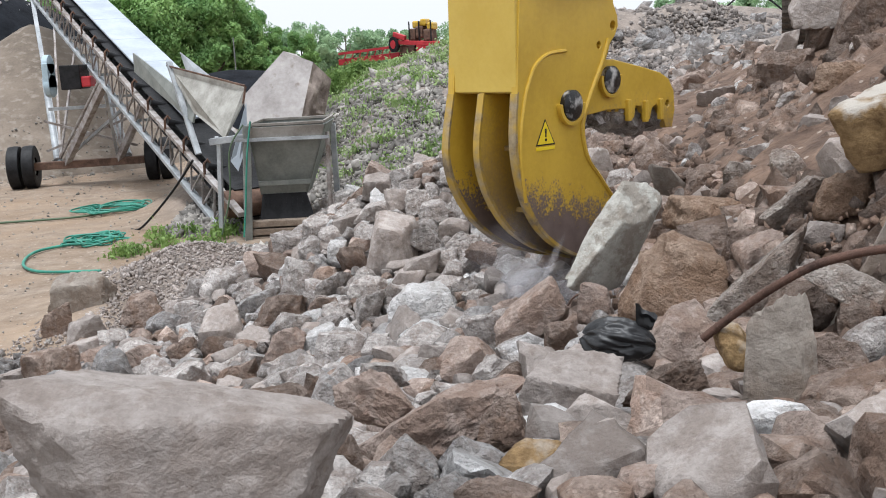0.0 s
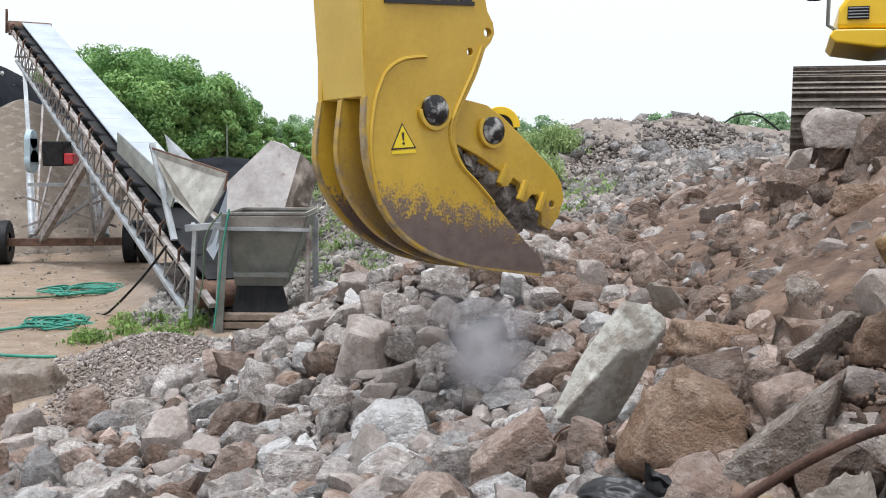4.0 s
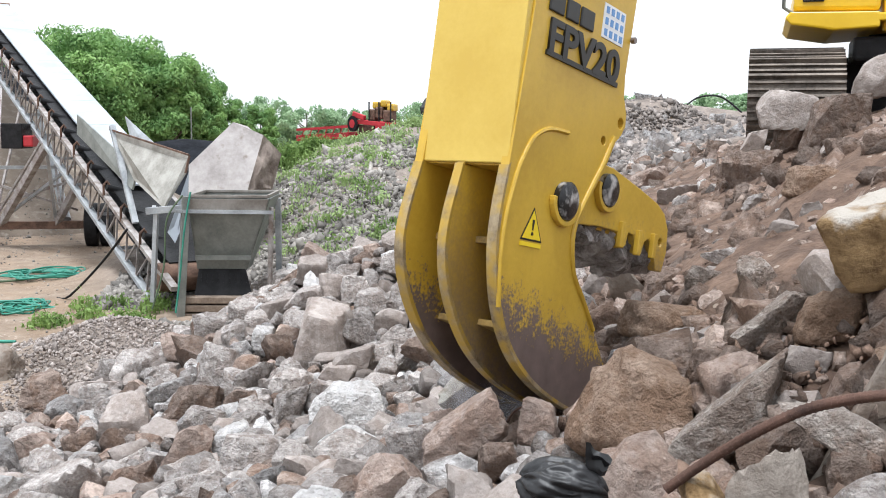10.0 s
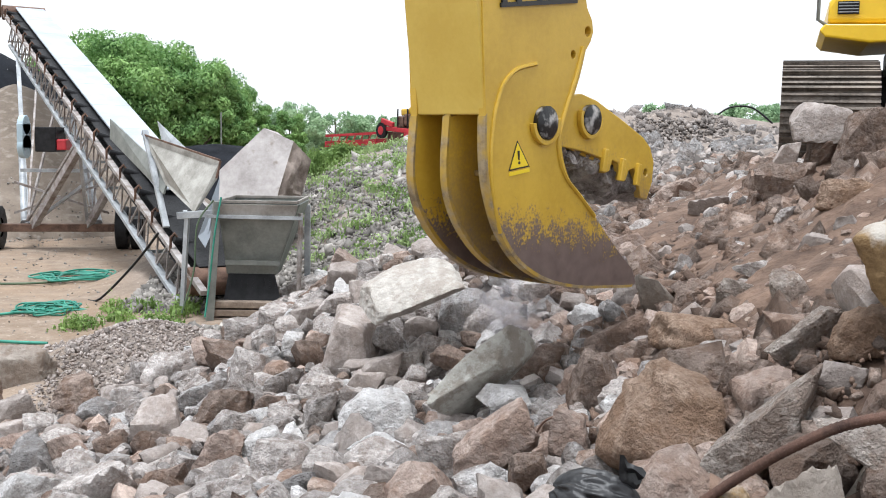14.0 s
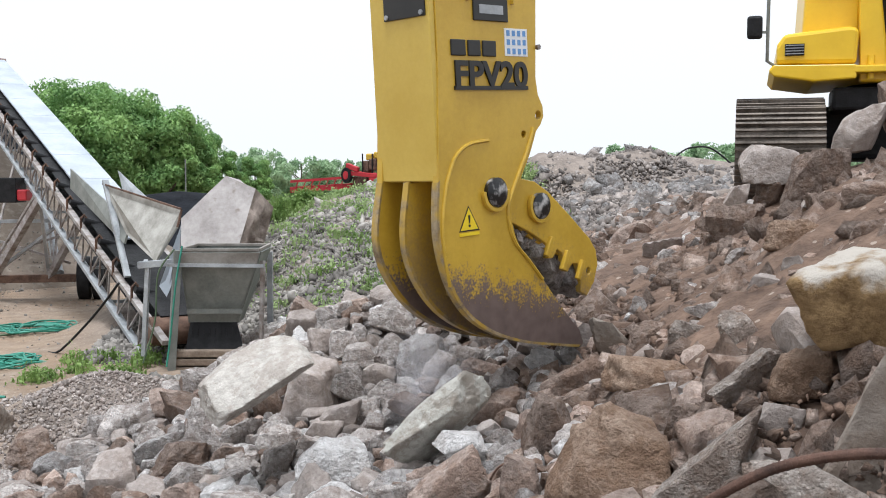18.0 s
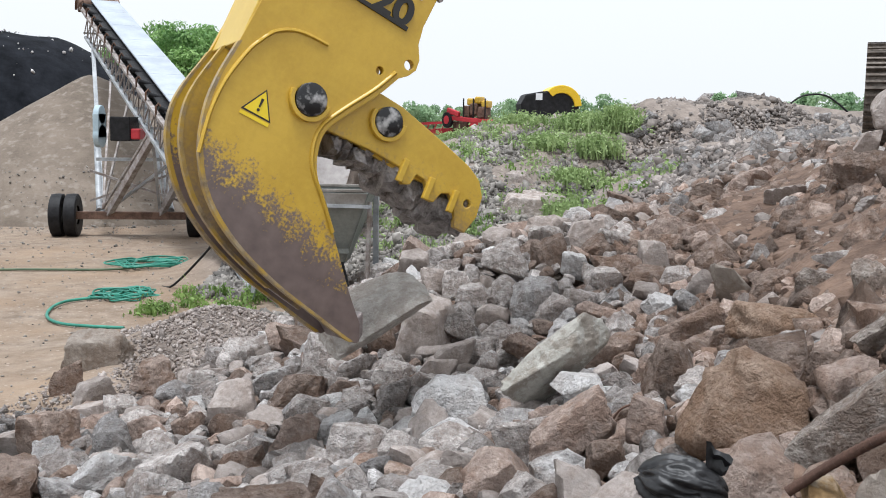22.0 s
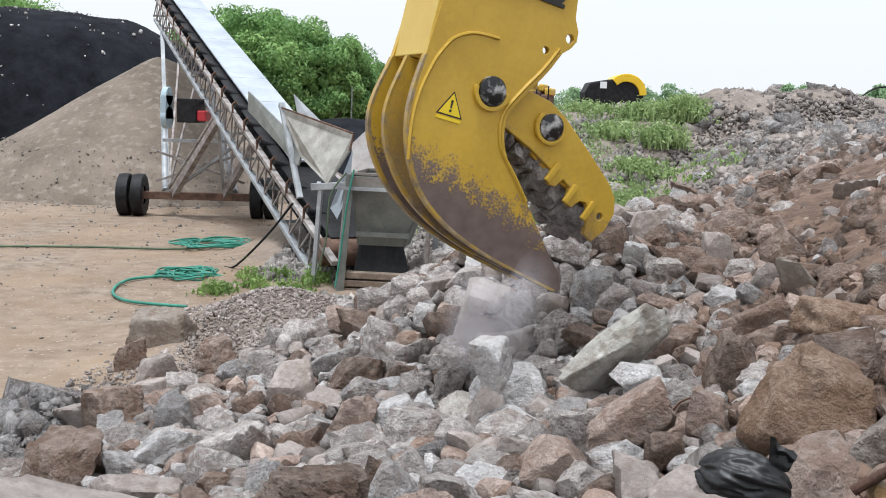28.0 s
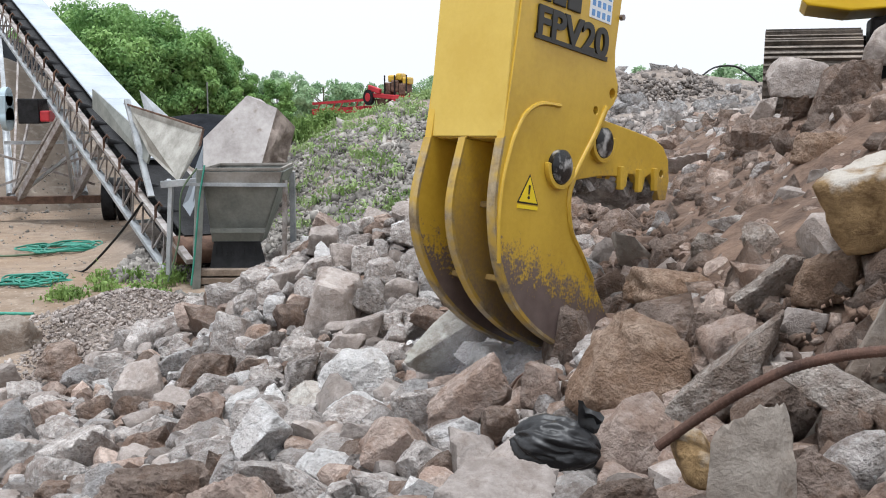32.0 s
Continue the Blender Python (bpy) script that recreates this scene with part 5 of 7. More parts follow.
def coil(name, cx, cy, seed, n, spread, r, mat, label):
    rnd = np.random.RandomState(seed)
    pts = []
    for i in range(n):
        a = i * .9
        pts.append((cx + math.cos(a) * spread * rnd.uniform(.15, 1.25), cy + math.sin(a) * spread * rnd.uniform(.2, 1.5), .02 + .06 * rnd.rand()))
    return line_thing(name, pts, r, mat, label, "hose", 6, 6)


coil("garden_hose", -5.15, 14.75, 3, 70, .42, .013, M_HOSE, "tangled green hose lying on the yard")
coil("garden_hose", -5.95, 18.1, 5, 60, .62, .014, M_HOSE, "tangled green hose near the conveyor wheels")
line_thing("garden_hose", [(-5.3, 14.6, .03), (-5.75, 14.1, .03), (-5.6, 13.2, .03), (-5.15, 12.6, .03), (-4.34, 12.45, .03)], .02, M_HOSE, "green hose looping over the sandy yard", "hose")
line_thing("water_line", [(-5.9, 17.6, .03), (-6.4, 17.15, .03), (-7.87, 16.9, .03), (-9.3, 16.3, .03), (-9.4, 15.4, .03), (-9.02, 13.9, .03), (-9.8, 12.4, .03)], .02, M_DARKHOSE, "dark green water line across the yard", "hose")
line_thing("hydraulic_hose", [(-2.75, 14.05, 1.62), (-2.95, 14.0, 1.3), (-3.0, 14.0, .7), (-3.15, 13.95, .15)], .012, M_DARKHOSE, "dark hose hanging from the hopper", "hose")
line_thing("hydraulic_hose", [(-2.65, 14.05, 1.66), (-2.72, 13.98, 1.2), (-2.8, 13.98, .5), (-2.85, 13.95, .1)], .013, M_HOSE, "green hose hanging from the hopper", "hose")


def grow(s, x, y, z, w, h, blades, seed, leaves=5):
    """Adds a tuft of blades with small leaves to the shape s."""
    rnd = np.random.RandomState(seed)
    base = Vector((x, y, z))
    for _ in range(blades):
        bx, by = rnd.normal(0, w * .4, 2)
        a = rnd.uniform(0, 2 * math.pi)
        hh, lean = h * rnd.uniform(.45, 1.1), rnd.uniform(.05, .4) * h
        dx, dy = math.cos(a), math.sin(a)
        t = .007 + .008 * rnd.rand()
        p0, p1, p2 = base + Vector((bx, by, -.03)), base + Vector((bx + dx * lean * .4, by + dy * lean * .4, hh * .6)), base + Vector((bx + dx * lean, by + dy * lean, hh))
        sd = Vector((-dy, dx, 0)) * t
        s.add([p0 - sd, p0 + sd, p1 + sd * 1.3, p1 - sd * 1.3, p2], [(0, 1, 2, 3), (3, 2, 4)])
        for _ in range(leaves):
            q = p0.lerp(p2, rnd.uniform(.3, 1.05)) + Vector(rnd.normal(0, .035, 3))
            e1, e2 = Vector(rnd.normal(0, .02, 3)), Vector(rnd.normal(0, .02, 3))
            s.add([q, q + e1, q + e1 + e2, q + e2], [(0, 1, 2, 3)])


rw = np.random.RandomState(21)
foot, pale, green = Shape(), Shape(), Shape()
for i in range(16):
    x, y = rw.uniform(-4.5, -3.0), rw.uniform(13.1, 15.0)
    grow(foot, x, y, float(heap(x, y)), .22, rw.uniform(.06, .22), 22, 50 + i)
for i in range(420):
    x = rw.uniform(-3.2, 2.0) if i % 3 else rw.uniform(-2.6, -.2) if i < 200 else rw.uniform(.2, 2.6)
    y = rw.uniform(14.5, 20.5)
    z = float(heap(x, y))
    if z < .5 or rw.rand() > .3 + .25 * z:
        continue
    grow(pale if rw.rand() < .8 else green, x, y, z, .30, rw.uniform(.05, .16), 15, 90 + i)
for shape, mat, label in ((foot, M_WEED, "green weeds round the conveyor's foot"), (pale, M_WEEDPALE, "pale weeds sprouting on the gravel berm"), (green, M_WEED, "green weeds scattered over the gravel berm")):
    tagged(new("weeds", shape.mesh("weeds", mat)), label, "weeds", kind="stuff")
for x, y, w, h, b in ((-2.05, 20.9, .38, .42, 420), (-1.6, 21.0, .3, .36, 300), (1.75, 18.4, .40, .36, 230), (2.2, 19.2, .35, .42, 260), (1.3, 17.4, .4, .26, 170), (.9, 18.6, .4, .24, 170), (1.5, 19.6, .45, .3, 220), (.5, 19.8, .4, .24, 150), (1.1, 16.2, .35, .2, 120)):
    clump = Shape()
    grow(clump, 0, 0, 0, w, h, b, int(x * 10) + 300, 14)
    tagged(new("bush", clump.mesh("bush", M_WEED if x < 0 else M_WEEDPALE)), "bushy green weeds on the crest of the berm", "bush").location = (x, y, float(heap(x, y)))


# ---- trees ----
def crown_mesh(name, seed, w, h, clumps, leaves, leaf, mat):
    """Many small leaves in uneven clumps, with gaps between them."""
    rnd = np.random.RandomState(seed)
    centres = []
    while len(centres) < clumps:
        p = rnd.uniform(-1, 1, 3)
        if .35 < np.linalg.norm(p) < 1:
            centres.append(p * np.array([w / 2, w / 2, h / 2]))
    vs, fs = [], []
    k = 0
    for c in centres:
        r = rnd.uniform(.06, .15) * w
        for _ in range(leaves):
            out = rnd.normal(size=3)
            out /= np.linalg.norm(out)
            p = out * r * rnd.uniform(.55, 1.2) ** .8 * np.array([1, 1, .8]) + c
            a = np.cross(out + rnd.normal(0, .7, 3), rnd.normal(size=3))
            a /= np.linalg.norm(a)
            b = np.cross(out + rnd.normal(0, .45, 3), a)
            b /= np.linalg.norm(b)
            s = leaf * rnd.uniform(.6, 1.3)
            vs += [p - a * s, p + b * s * .55, p + a * s, p - b * s * .55]
            fs.append((k, k + 1, k + 2, k + 3))
            k += 4
    me = bpy.data.meshes.new(name)
    me.from_pydata([tuple(v) for v in vs], [], fs)
    me.materials.append(mat)
    return me


def build_tree(x, y, h, w, seed, mat=None, clumps=52, leaves=850, leaf=.10, label="tall leafy green tree behind the conveyor"):
    top = thing("tree", label, "tree", "woods")
    top.location = (x, y, 0)
    rnd = np.random.RandomState(seed)
    trunk = Shape().cyl((0, 0, -.2), (.1, .05, h * .45), .03 * h, 9, .018 * h).cyl((.1, .05, h * .45), (.0, .1, h * .8), .018 * h, 8, .006 * h)
    for i in range(6):
        a = i * 1.1 + seed
        trunk.cyl((.08, .04, h * (.3 + .05 * i)), (math.cos(a) * w * .33, math.sin(a) * w * .33, h * (.5 + .06 * i)), .012 * h, 6, .004 * h)
    trunk.part("trunk", M_BARK, top, smooth_angle=60)
    ob = new("crown", crown_mesh("crown", seed, w, h * .82, clumps, leaves, leaf, mat or M_LEAF))
    ob.parent = top
    ob.location = (0, 0, h * .58)
    return top


oak = build_tree(-16.0, 54, 7.1, 6.6, 1, clumps=120, leaves=430)
for x, y, k, a in ((-18.9, 57, 1.04, 70), (-13.9, 55, .96, 140), (-16.6, 61, 1.08, 260), (-12.9, 60, .9, 320)):
    copy_thing(oak, pose(x, y, 0, 0, 0, a) @ Matrix.Diagonal((k, k, k, 1)))
elm = build_tree(-11.9, 55, 6.2, 3.8, 7, clumps=70, leaves=380, label="smaller leafy green tree at the edge of the wood")
for x, y, k, a in ((-10.7, 57, .80, 80), (-9.9, 60, .66, 190), (-8.6, 64, .62, 20)):
    copy_thing(elm, pose(x, y, 0, 0, 0, a) @ Matrix.Diagonal((k, k, k, 1)))
side = build_tree(-33, 52, 9.5, 10, 4, clumps=110, leaves=450)
for x, y, k, a in ((-39, 55, 1.1, 50), (-31, 58, .85, 120), (-45, 50, 1.1, 200)):
    copy_thing(side, pose(x, y, 0, 0, 0, a) @ Matrix.Diagonal((k, k, k, 1)))


def far_woods():
    rnd = np.random.RandomState(33)
    bases = [build_tree(-70, 118, 10, 11, 60 + k, M_HAZYLEAF, 34, 240, .26, "distant green woodland tree on the skyline") for k in range(3)]
    for i in range(42):
        x, y = -66 + i * 3.6 + rnd.uniform(-1.5, 1.5), 112 + rnd.uniform(-6, 14)
        s = rnd.uniform(.50, .64)
        copy_thing(bases[rnd.randint(3)], pose(x, y, -1.3, 0, 0, rnd.uniform(0, 360)) @ Matrix.Diagonal((s * 1.1, s * 1.1, s * 1.18, 1)))
    for i in range(13):
        x, y = 22 + i * 3.8 + rnd.uniform(-1, 1), 92 + rnd.uniform(-5, 8)
        s = rnd.uniform(.56, .68)
        copy_thing(bases[rnd.randint(3)], pose(x, y, 0, 0, 0, rnd.uniform(0, 360)) @ Matrix.Diagonal((s, s, s, 1)))


far_woods()
fence = thing("utility_pole", "thin dark post before the trees", "pole")
Shape().cyl((-9.1, 46, 0), (-9.1, 46, 3.4), .03, 8).part("post", M_GREYPAINT, fence, smooth_angle=60)


# ---- machines on the berm ----
def build_screener():
    top = thing("screening_plant", "red mobile screening plant with a yellow engine on the berm", "screener", m=pose(-.95, 42, .64, 0, 0, -20) @ Matrix.Diagonal((.55, .8, .85, 1)))
    for sx in (-1, 1):
        Shape().beam((-1.9, sx * .7, .45), (1.9, sx * .7, .45), .4, .7).part("track", M_BLACK, top, "dark crawler track", .12)
    for sy in (-.65, .65):
        Shape().beam((-2.0, sy, 1.2), (2.2, sy, 1.3), .16, .28).part("chassis_rail", M_RED, top, "red chassis rail", .01)
    Shape().beam((-6.2, 0, 1.75), (-1.3, 0, 1.95), .9, .28).part("tail_conveyor", M_RED, top, "red discharge conveyor", .03)
    for i in range(7):
        Shape().beam((-5.7 + .6 * i, -.5, 1.85 + .02 * i), (-5.45 + .6 * i, -.5, 2.2 + .02 * i), .05, .05).part("conveyor_bracket", M_RED, top)
    Shape().beam((-6.1, -.5, 2.15), (-1.5, -.5, 2.35), .07, .12).part("conveyor_skirt", M_RED, top)
    Shape().box((-.6, 0, 1.85), (1.1, 1.2, 1.1)).part("screen_box", M_RUST, top, "dark screen box", .06)
    Shape().box((.95, -.1, 1.95), (1.5, 1.4, .9)).part("side_box", M_RED, top, "red side box", .08)
    Shape().beam((-1.4, -.75, 2.55), (2.2, -.75, 2.35), .12, .2).part("top_beam", M_RED, top, "red top beam", .02)
    Shape().beam((-1.4, .75, 2.55), (2.2, .75, 2.35), .12, .2).part("top_beam", M_RED, top, bevel=.02)
    for x, z, w in ((-.2, 2.85, .5), (.35, 2.95, .55), (.95, 2.8, .6)):
        Shape().box((x, -.1, z), (w, .9, .55)).part("engine_block", M_RUST, top, "dark engine block", .08)
    for x, z, w in ((.05, 3.3, .5), (.62, 3.38, .42), (1.15, 3.2, .5)):
        Shape().box((x, -.1, z), (w, .7, .32)).part("engine_cover", M_YELLOW, top, "yellow engine cover", .07)
    for x in (-.35, .4, 1.3):
        Shape().cyl((x, -.6, 2.4), (x, -.6, 3.45), .05, 8).part("exhaust_pipe", M_BLACK, top)
    Shape().cyl((-1.45, -.95, 2.45), (-1.45, -.6, 2.45), .36, 16).part("tail_drum", M_BLACK, top, "dark tail drum", smooth_angle=40)
    Shape().cyl((-1.45, -.97, 2.45), (-1.45, -.94, 2.45), .2, 12).part("hub", M_RED, top, smooth_angle=40)
    Shape().beam((-1.5, -.7, 2.9), (-.6, -.7, 2.7), .3, .25).part("feed_chute", M_RED, top, bevel=.04)
    for i in range(6):
        Shape().beam((1.5 + .16 * i, -.8, 1.3), (1.55 + .16 * i, -.8, 2.2 - .1 * i), .05, .05).part("guard_rail", M_RED, top)
    return top


def build_bucket():
    top = thing("crusher_bucket", "black crusher bucket with a yellow arched cover lying on the berm", "bucket", m=pose(1.3, 26.0, 2.60, 0, 0, 8) @ Matrix.Diagonal((.78, .78, .78, 1)))
    prof = [(-.95, 0), (-1.0, .55), (-.85, .85), (-.3, .95), (.35, 1.0), (.75, .7), (.85, .2), (.7, 0)]
    Shape().prism(prof, -.5, .5).part("shell", M_BLACK, top, "black steel shell", .05)
    arch = [(-.05 + .62 * math.cos(radians(a)), .52 + .62 * math.sin(radians(a))) for a in range(0, 136, 9)]
    inner = [(-.05 + .40 * math.cos(radians(a)), .50 + .40 * math.sin(radians(a))) for a in range(135, -1, -9)]
    Shape().prism([(x + .3, z) for x, z in arch + inner], -.56, .54).part("cover", M_YELLOW2, top, "yellow arched flywheel cover", .02)
    Shape().box((-.45, -.52, .78), (.2, .02, .2)).part("plate", M_STICKER, top, "small white plate")
    return top


build_screener()
build_bucket()


# ---- excavator on the bench ----
def build_excavator():
    top = thing("excavator", "yellow crawler excavator facing the heap on dusty steel tracks", "excavator")
    # local: x to the right as seen from in front, y away, z up; origin under the front of the near track
    for k in range(2):
        x0 = k * 2.55
        w = .73
        r, length = .47, 4.0
        rim = []
        peri = []
        n_arc = 9
        path = []
        for i in range(n_arc + 1):
            a = math.pi / 2 + math.pi * i / n_arc
            path.append((r + r * math.cos(a), r + r * math.sin(a)))
        m = 15
        path += [(r + (length - 2 * r) * i / m, 0.0) for i in range(1, m)]
        for i in range(n_arc + 1):
            a = -math.pi / 2 + math.pi * i / n_arc
            path.append((length - r + r * math.cos(a), r + r * math.sin(a)))
        path += [(length - r - (length - 2 * r) * i / m, 2 * r) for i in range(1, m)]
        track = Shape().beam((x0 + w / 2, r, r), (x0 + w / 2, length - r, r), .36, .6).part("track_frame", M_BLACK, top, "dark track frame", .05)
        shoe = Shape().box((0, 0, 0), (w, .168, .035)).box((0, -.06, .03), (w, .022, .05)).box((0, 0, .025), (w, .018, .035)).box((0, .06, .025), (w, .018, .03))
        me = shoe.mesh("track_shoe", M_TRACK)
        for i in range(len(path)):
            (y0, z0), (y1, z1) = path[i], path[(i + 1) % len(path)]
            ob = new("track_shoe", me)
            ob.parent = track
            dirv = Vector((0, y1 - y0, z1 - z0)).normalized()
            outw = Vector((0, -dirv.z, dirv.y)) * -1
            mid = Vector((x0 + w / 2, (y0 + y1) / 2, (z0 + z1) / 2))
            if (mid + outw * .1 - Vector((mid.x, length / 2, r))).length < (mid - Vector((mid.x, length / 2, r))).length:
                outw = -outw
            ob.matrix_basis = Matrix.Translation(mid) @ Matrix((Vector((1, 0, 0)), outw.cross(Vector((1, 0, 0))), outw)).transposed().to_4x4()
        for y in (r, length - r):
            Shape().cyl((x0 + .1, y, r), (x0 + w - .1, y, r), .36, 20).part("idler_wheel", M_RUST, track, smooth_angle=40)
    Shape().box((1.65, 2.0, .72), (1.9, 1.4, .5)).part("carbody", M_BLACK, top, "dark undercarriage body", .05)
    Shape().cyl((1.65, 2.0, .95), (1.65, 2.0, 1.22), .7, 24).part("slew_ring", M_BLACK, top, smooth_angle=40)
    Shape().box((1.05, .75, .98), (.5, .5, .2)).part("bracket", M_BLACK, top, bevel=.03)
    # upper structure: chamfered sponson, tool box, deck, boom foot
    Shape().prism([(.26, 1.22), (.31, 1.17), (.64, 1.12), (.98, 1.14), (.98, 1.26), (.30, 1.27)], .35, 1.7).part("sponson", M_YELLOW2, top, "yellow chamfered lower panel", .015)
    Shape().prism([(.32, 1.28), (.98, 1.27), (1.0, 1.57), (.92, 1.59), (.39, 1.54), (.33, 1.45)], .4, 1.9).part("tool_box", M_YELLOW2, top, "yellow tool box with rounded edge", .05)
    Shape().prism([(.54, 1.52), (1.02, 1.57), (1.05, 2.6), (.60, 2.6)], .75, 3.0).part("fuel_tank", M_YELLOW2, top, "yellow tank housing", .04)
    Shape().box((.80, .73, 2.05), (.3, .03, .07)).part("grab_handle", M_YELLOW, top, bevel=.01)
    grille = Shape().box((.475, .385, 1.40), (.16, .02, .10)).part("vent", M_BLACK, top, "black louvred vent")
    for i in range(4):
        Shape().box((.475, .372, 1.365 + .024 * i), (.15, .012, .008)).part("louvre", M_GALV, grille)
    Shape().box((1.75, 1.2, 1.22), (1.6, 1.7, .06)).part("deck", M_YELLOW2, top, "yellow deck plate", .01)
    Shape().prism([(1.02, 1.12), (1.26, 1.12), (1.22, 1.5), (1.16, 2.0), (1.14, 2.6), (.98, 2.6)], .5, .62).part("boom_bracket", M_YELLOW2, top, "yellow boom bracket", .02)
    Shape().prism([(1.75, 1.12), (1.95, 1.12), (1.92, 2.6), (1.78, 2.6)], .5, .62).part("boom_bracket", M_YELLOW2, top, bevel=.02)
    Shape().box((1.95, 2.1, 2.0), (1.7, 1.9, 1.5)).part("engine_housing", M_YELLOW2, top, "yellow engine housing", .06)
    Shape().box((1.45, 1.12, 1.7), (.62, .06, .8)).part("pump_bay", M_BLACK, top, "dark pump bay behind the hoses", .01)
    Shape().beam((1.5, .9, 1.5), (1.5, -.4, 3.6), .42, .5).part("boom", M_YELLOW2, top, "yellow boom", .03)
    for i in range(5):
        xx = 1.28 + .1 * i
        Shape().tube(curve_points([(xx, .55, 1.2), (xx + .02, .40, 1.55), (xx - .01, .45, 1.95), (xx + .03, .3, 2.5)], 6), .022, 8).part("hydraulic_hose", M_BLACK, top, "black hydraulic hose", smooth_angle=60)
    for i in range(4):
        Shape().cyl((1.30 + .12 * i, .5, 1.85), (1.30 + .12 * i, .5, 1.98), .035, 10).part("hose_fitting", M_YELLOW, top, smooth_angle=40)
    Shape().cyl((1.10, .45, 1.14), (1.10, .45, 1.34), .03, 10).cyl((1.27, .45, 1.14), (1.27, .45, 1.40), .03, 10).part("pin_post", M_YELLOW2, top, smooth_angle=40)
    Shape().tube([(.33, .42, 1.26), (.25, .40, 1.31), (.25, .40, 1.6), (.26, .40, 2.7)], .016, 8).part("mirror_post", M_GREYPAINT, top, "thin grey mirror post", smooth_angle=60)
    mirror = Shape().box((.14, .36, 1.60), (.13, .06, .20)).part("mirror", M_BLACK, top, "black mirror housing", .025)
    Shape().box((.14, .392, 1.60), (.11, .006, .17)).part("mirror_glass", M_GLASS, mirror)
    Shape().beam((.18, .38, 1.56), (.26, .40, 1.56), .02, .02).part("mirror_arm", M_GREYPAINT, mirror)
    return top


M_TRACK = material("dusty_track_steel", (.06, .05, .042), (.20, .17, .145), rough=.6, metal=.5, scale=5, fine=40, bump=.3)
excavator = build_excavator()


# ---- the concrete pulveriser ----
def ring(x, z, r, n=14):
    return [(x + r * math.cos(2 * math.pi * i / n), z + r * math.sin(2 * math.pi * i / n)) for i in range(n)]


BACK_LINE = [(-.447, .088), (-.468, -.12), (-.455, -.30), (-.39, -.50), (-.26, -.68), (-.05, -.82), (.22, -.92), (.50, -.985), (.74, -1.035), (.785, -1.015)]
INNER_LINE = [(.75, -.93), (.62, -.80), (.46, -.62), (.33, -.47), (.21, -.34), (.155, -.22), (.15, -.10), (.22, .03), (.33, .20), (.40, .34)]


def flowing(line, steps=4):
    """The same outline, drawn as a smooth curve."""
    return [(p.x, p.z) for p in curve_points([(x, 0, z) for x, z in line], steps)]


def bellied(line, more):
    """An outline whose back stands out further by `more`."""
    return [(x - more * math.exp(-((z + .32) / .30) ** 2), z) for x, z in line]


BACK_CURVE, INNER_CURVE = flowing(BACK_LINE), flowing(INNER_LINE)
EAR = [(.445, .38), (.475, .43), (.47, .49), (.43, .56), (.415, .66), (.43, .90), (.445, 1.15), (.455, 1.95)]
W = 0.50


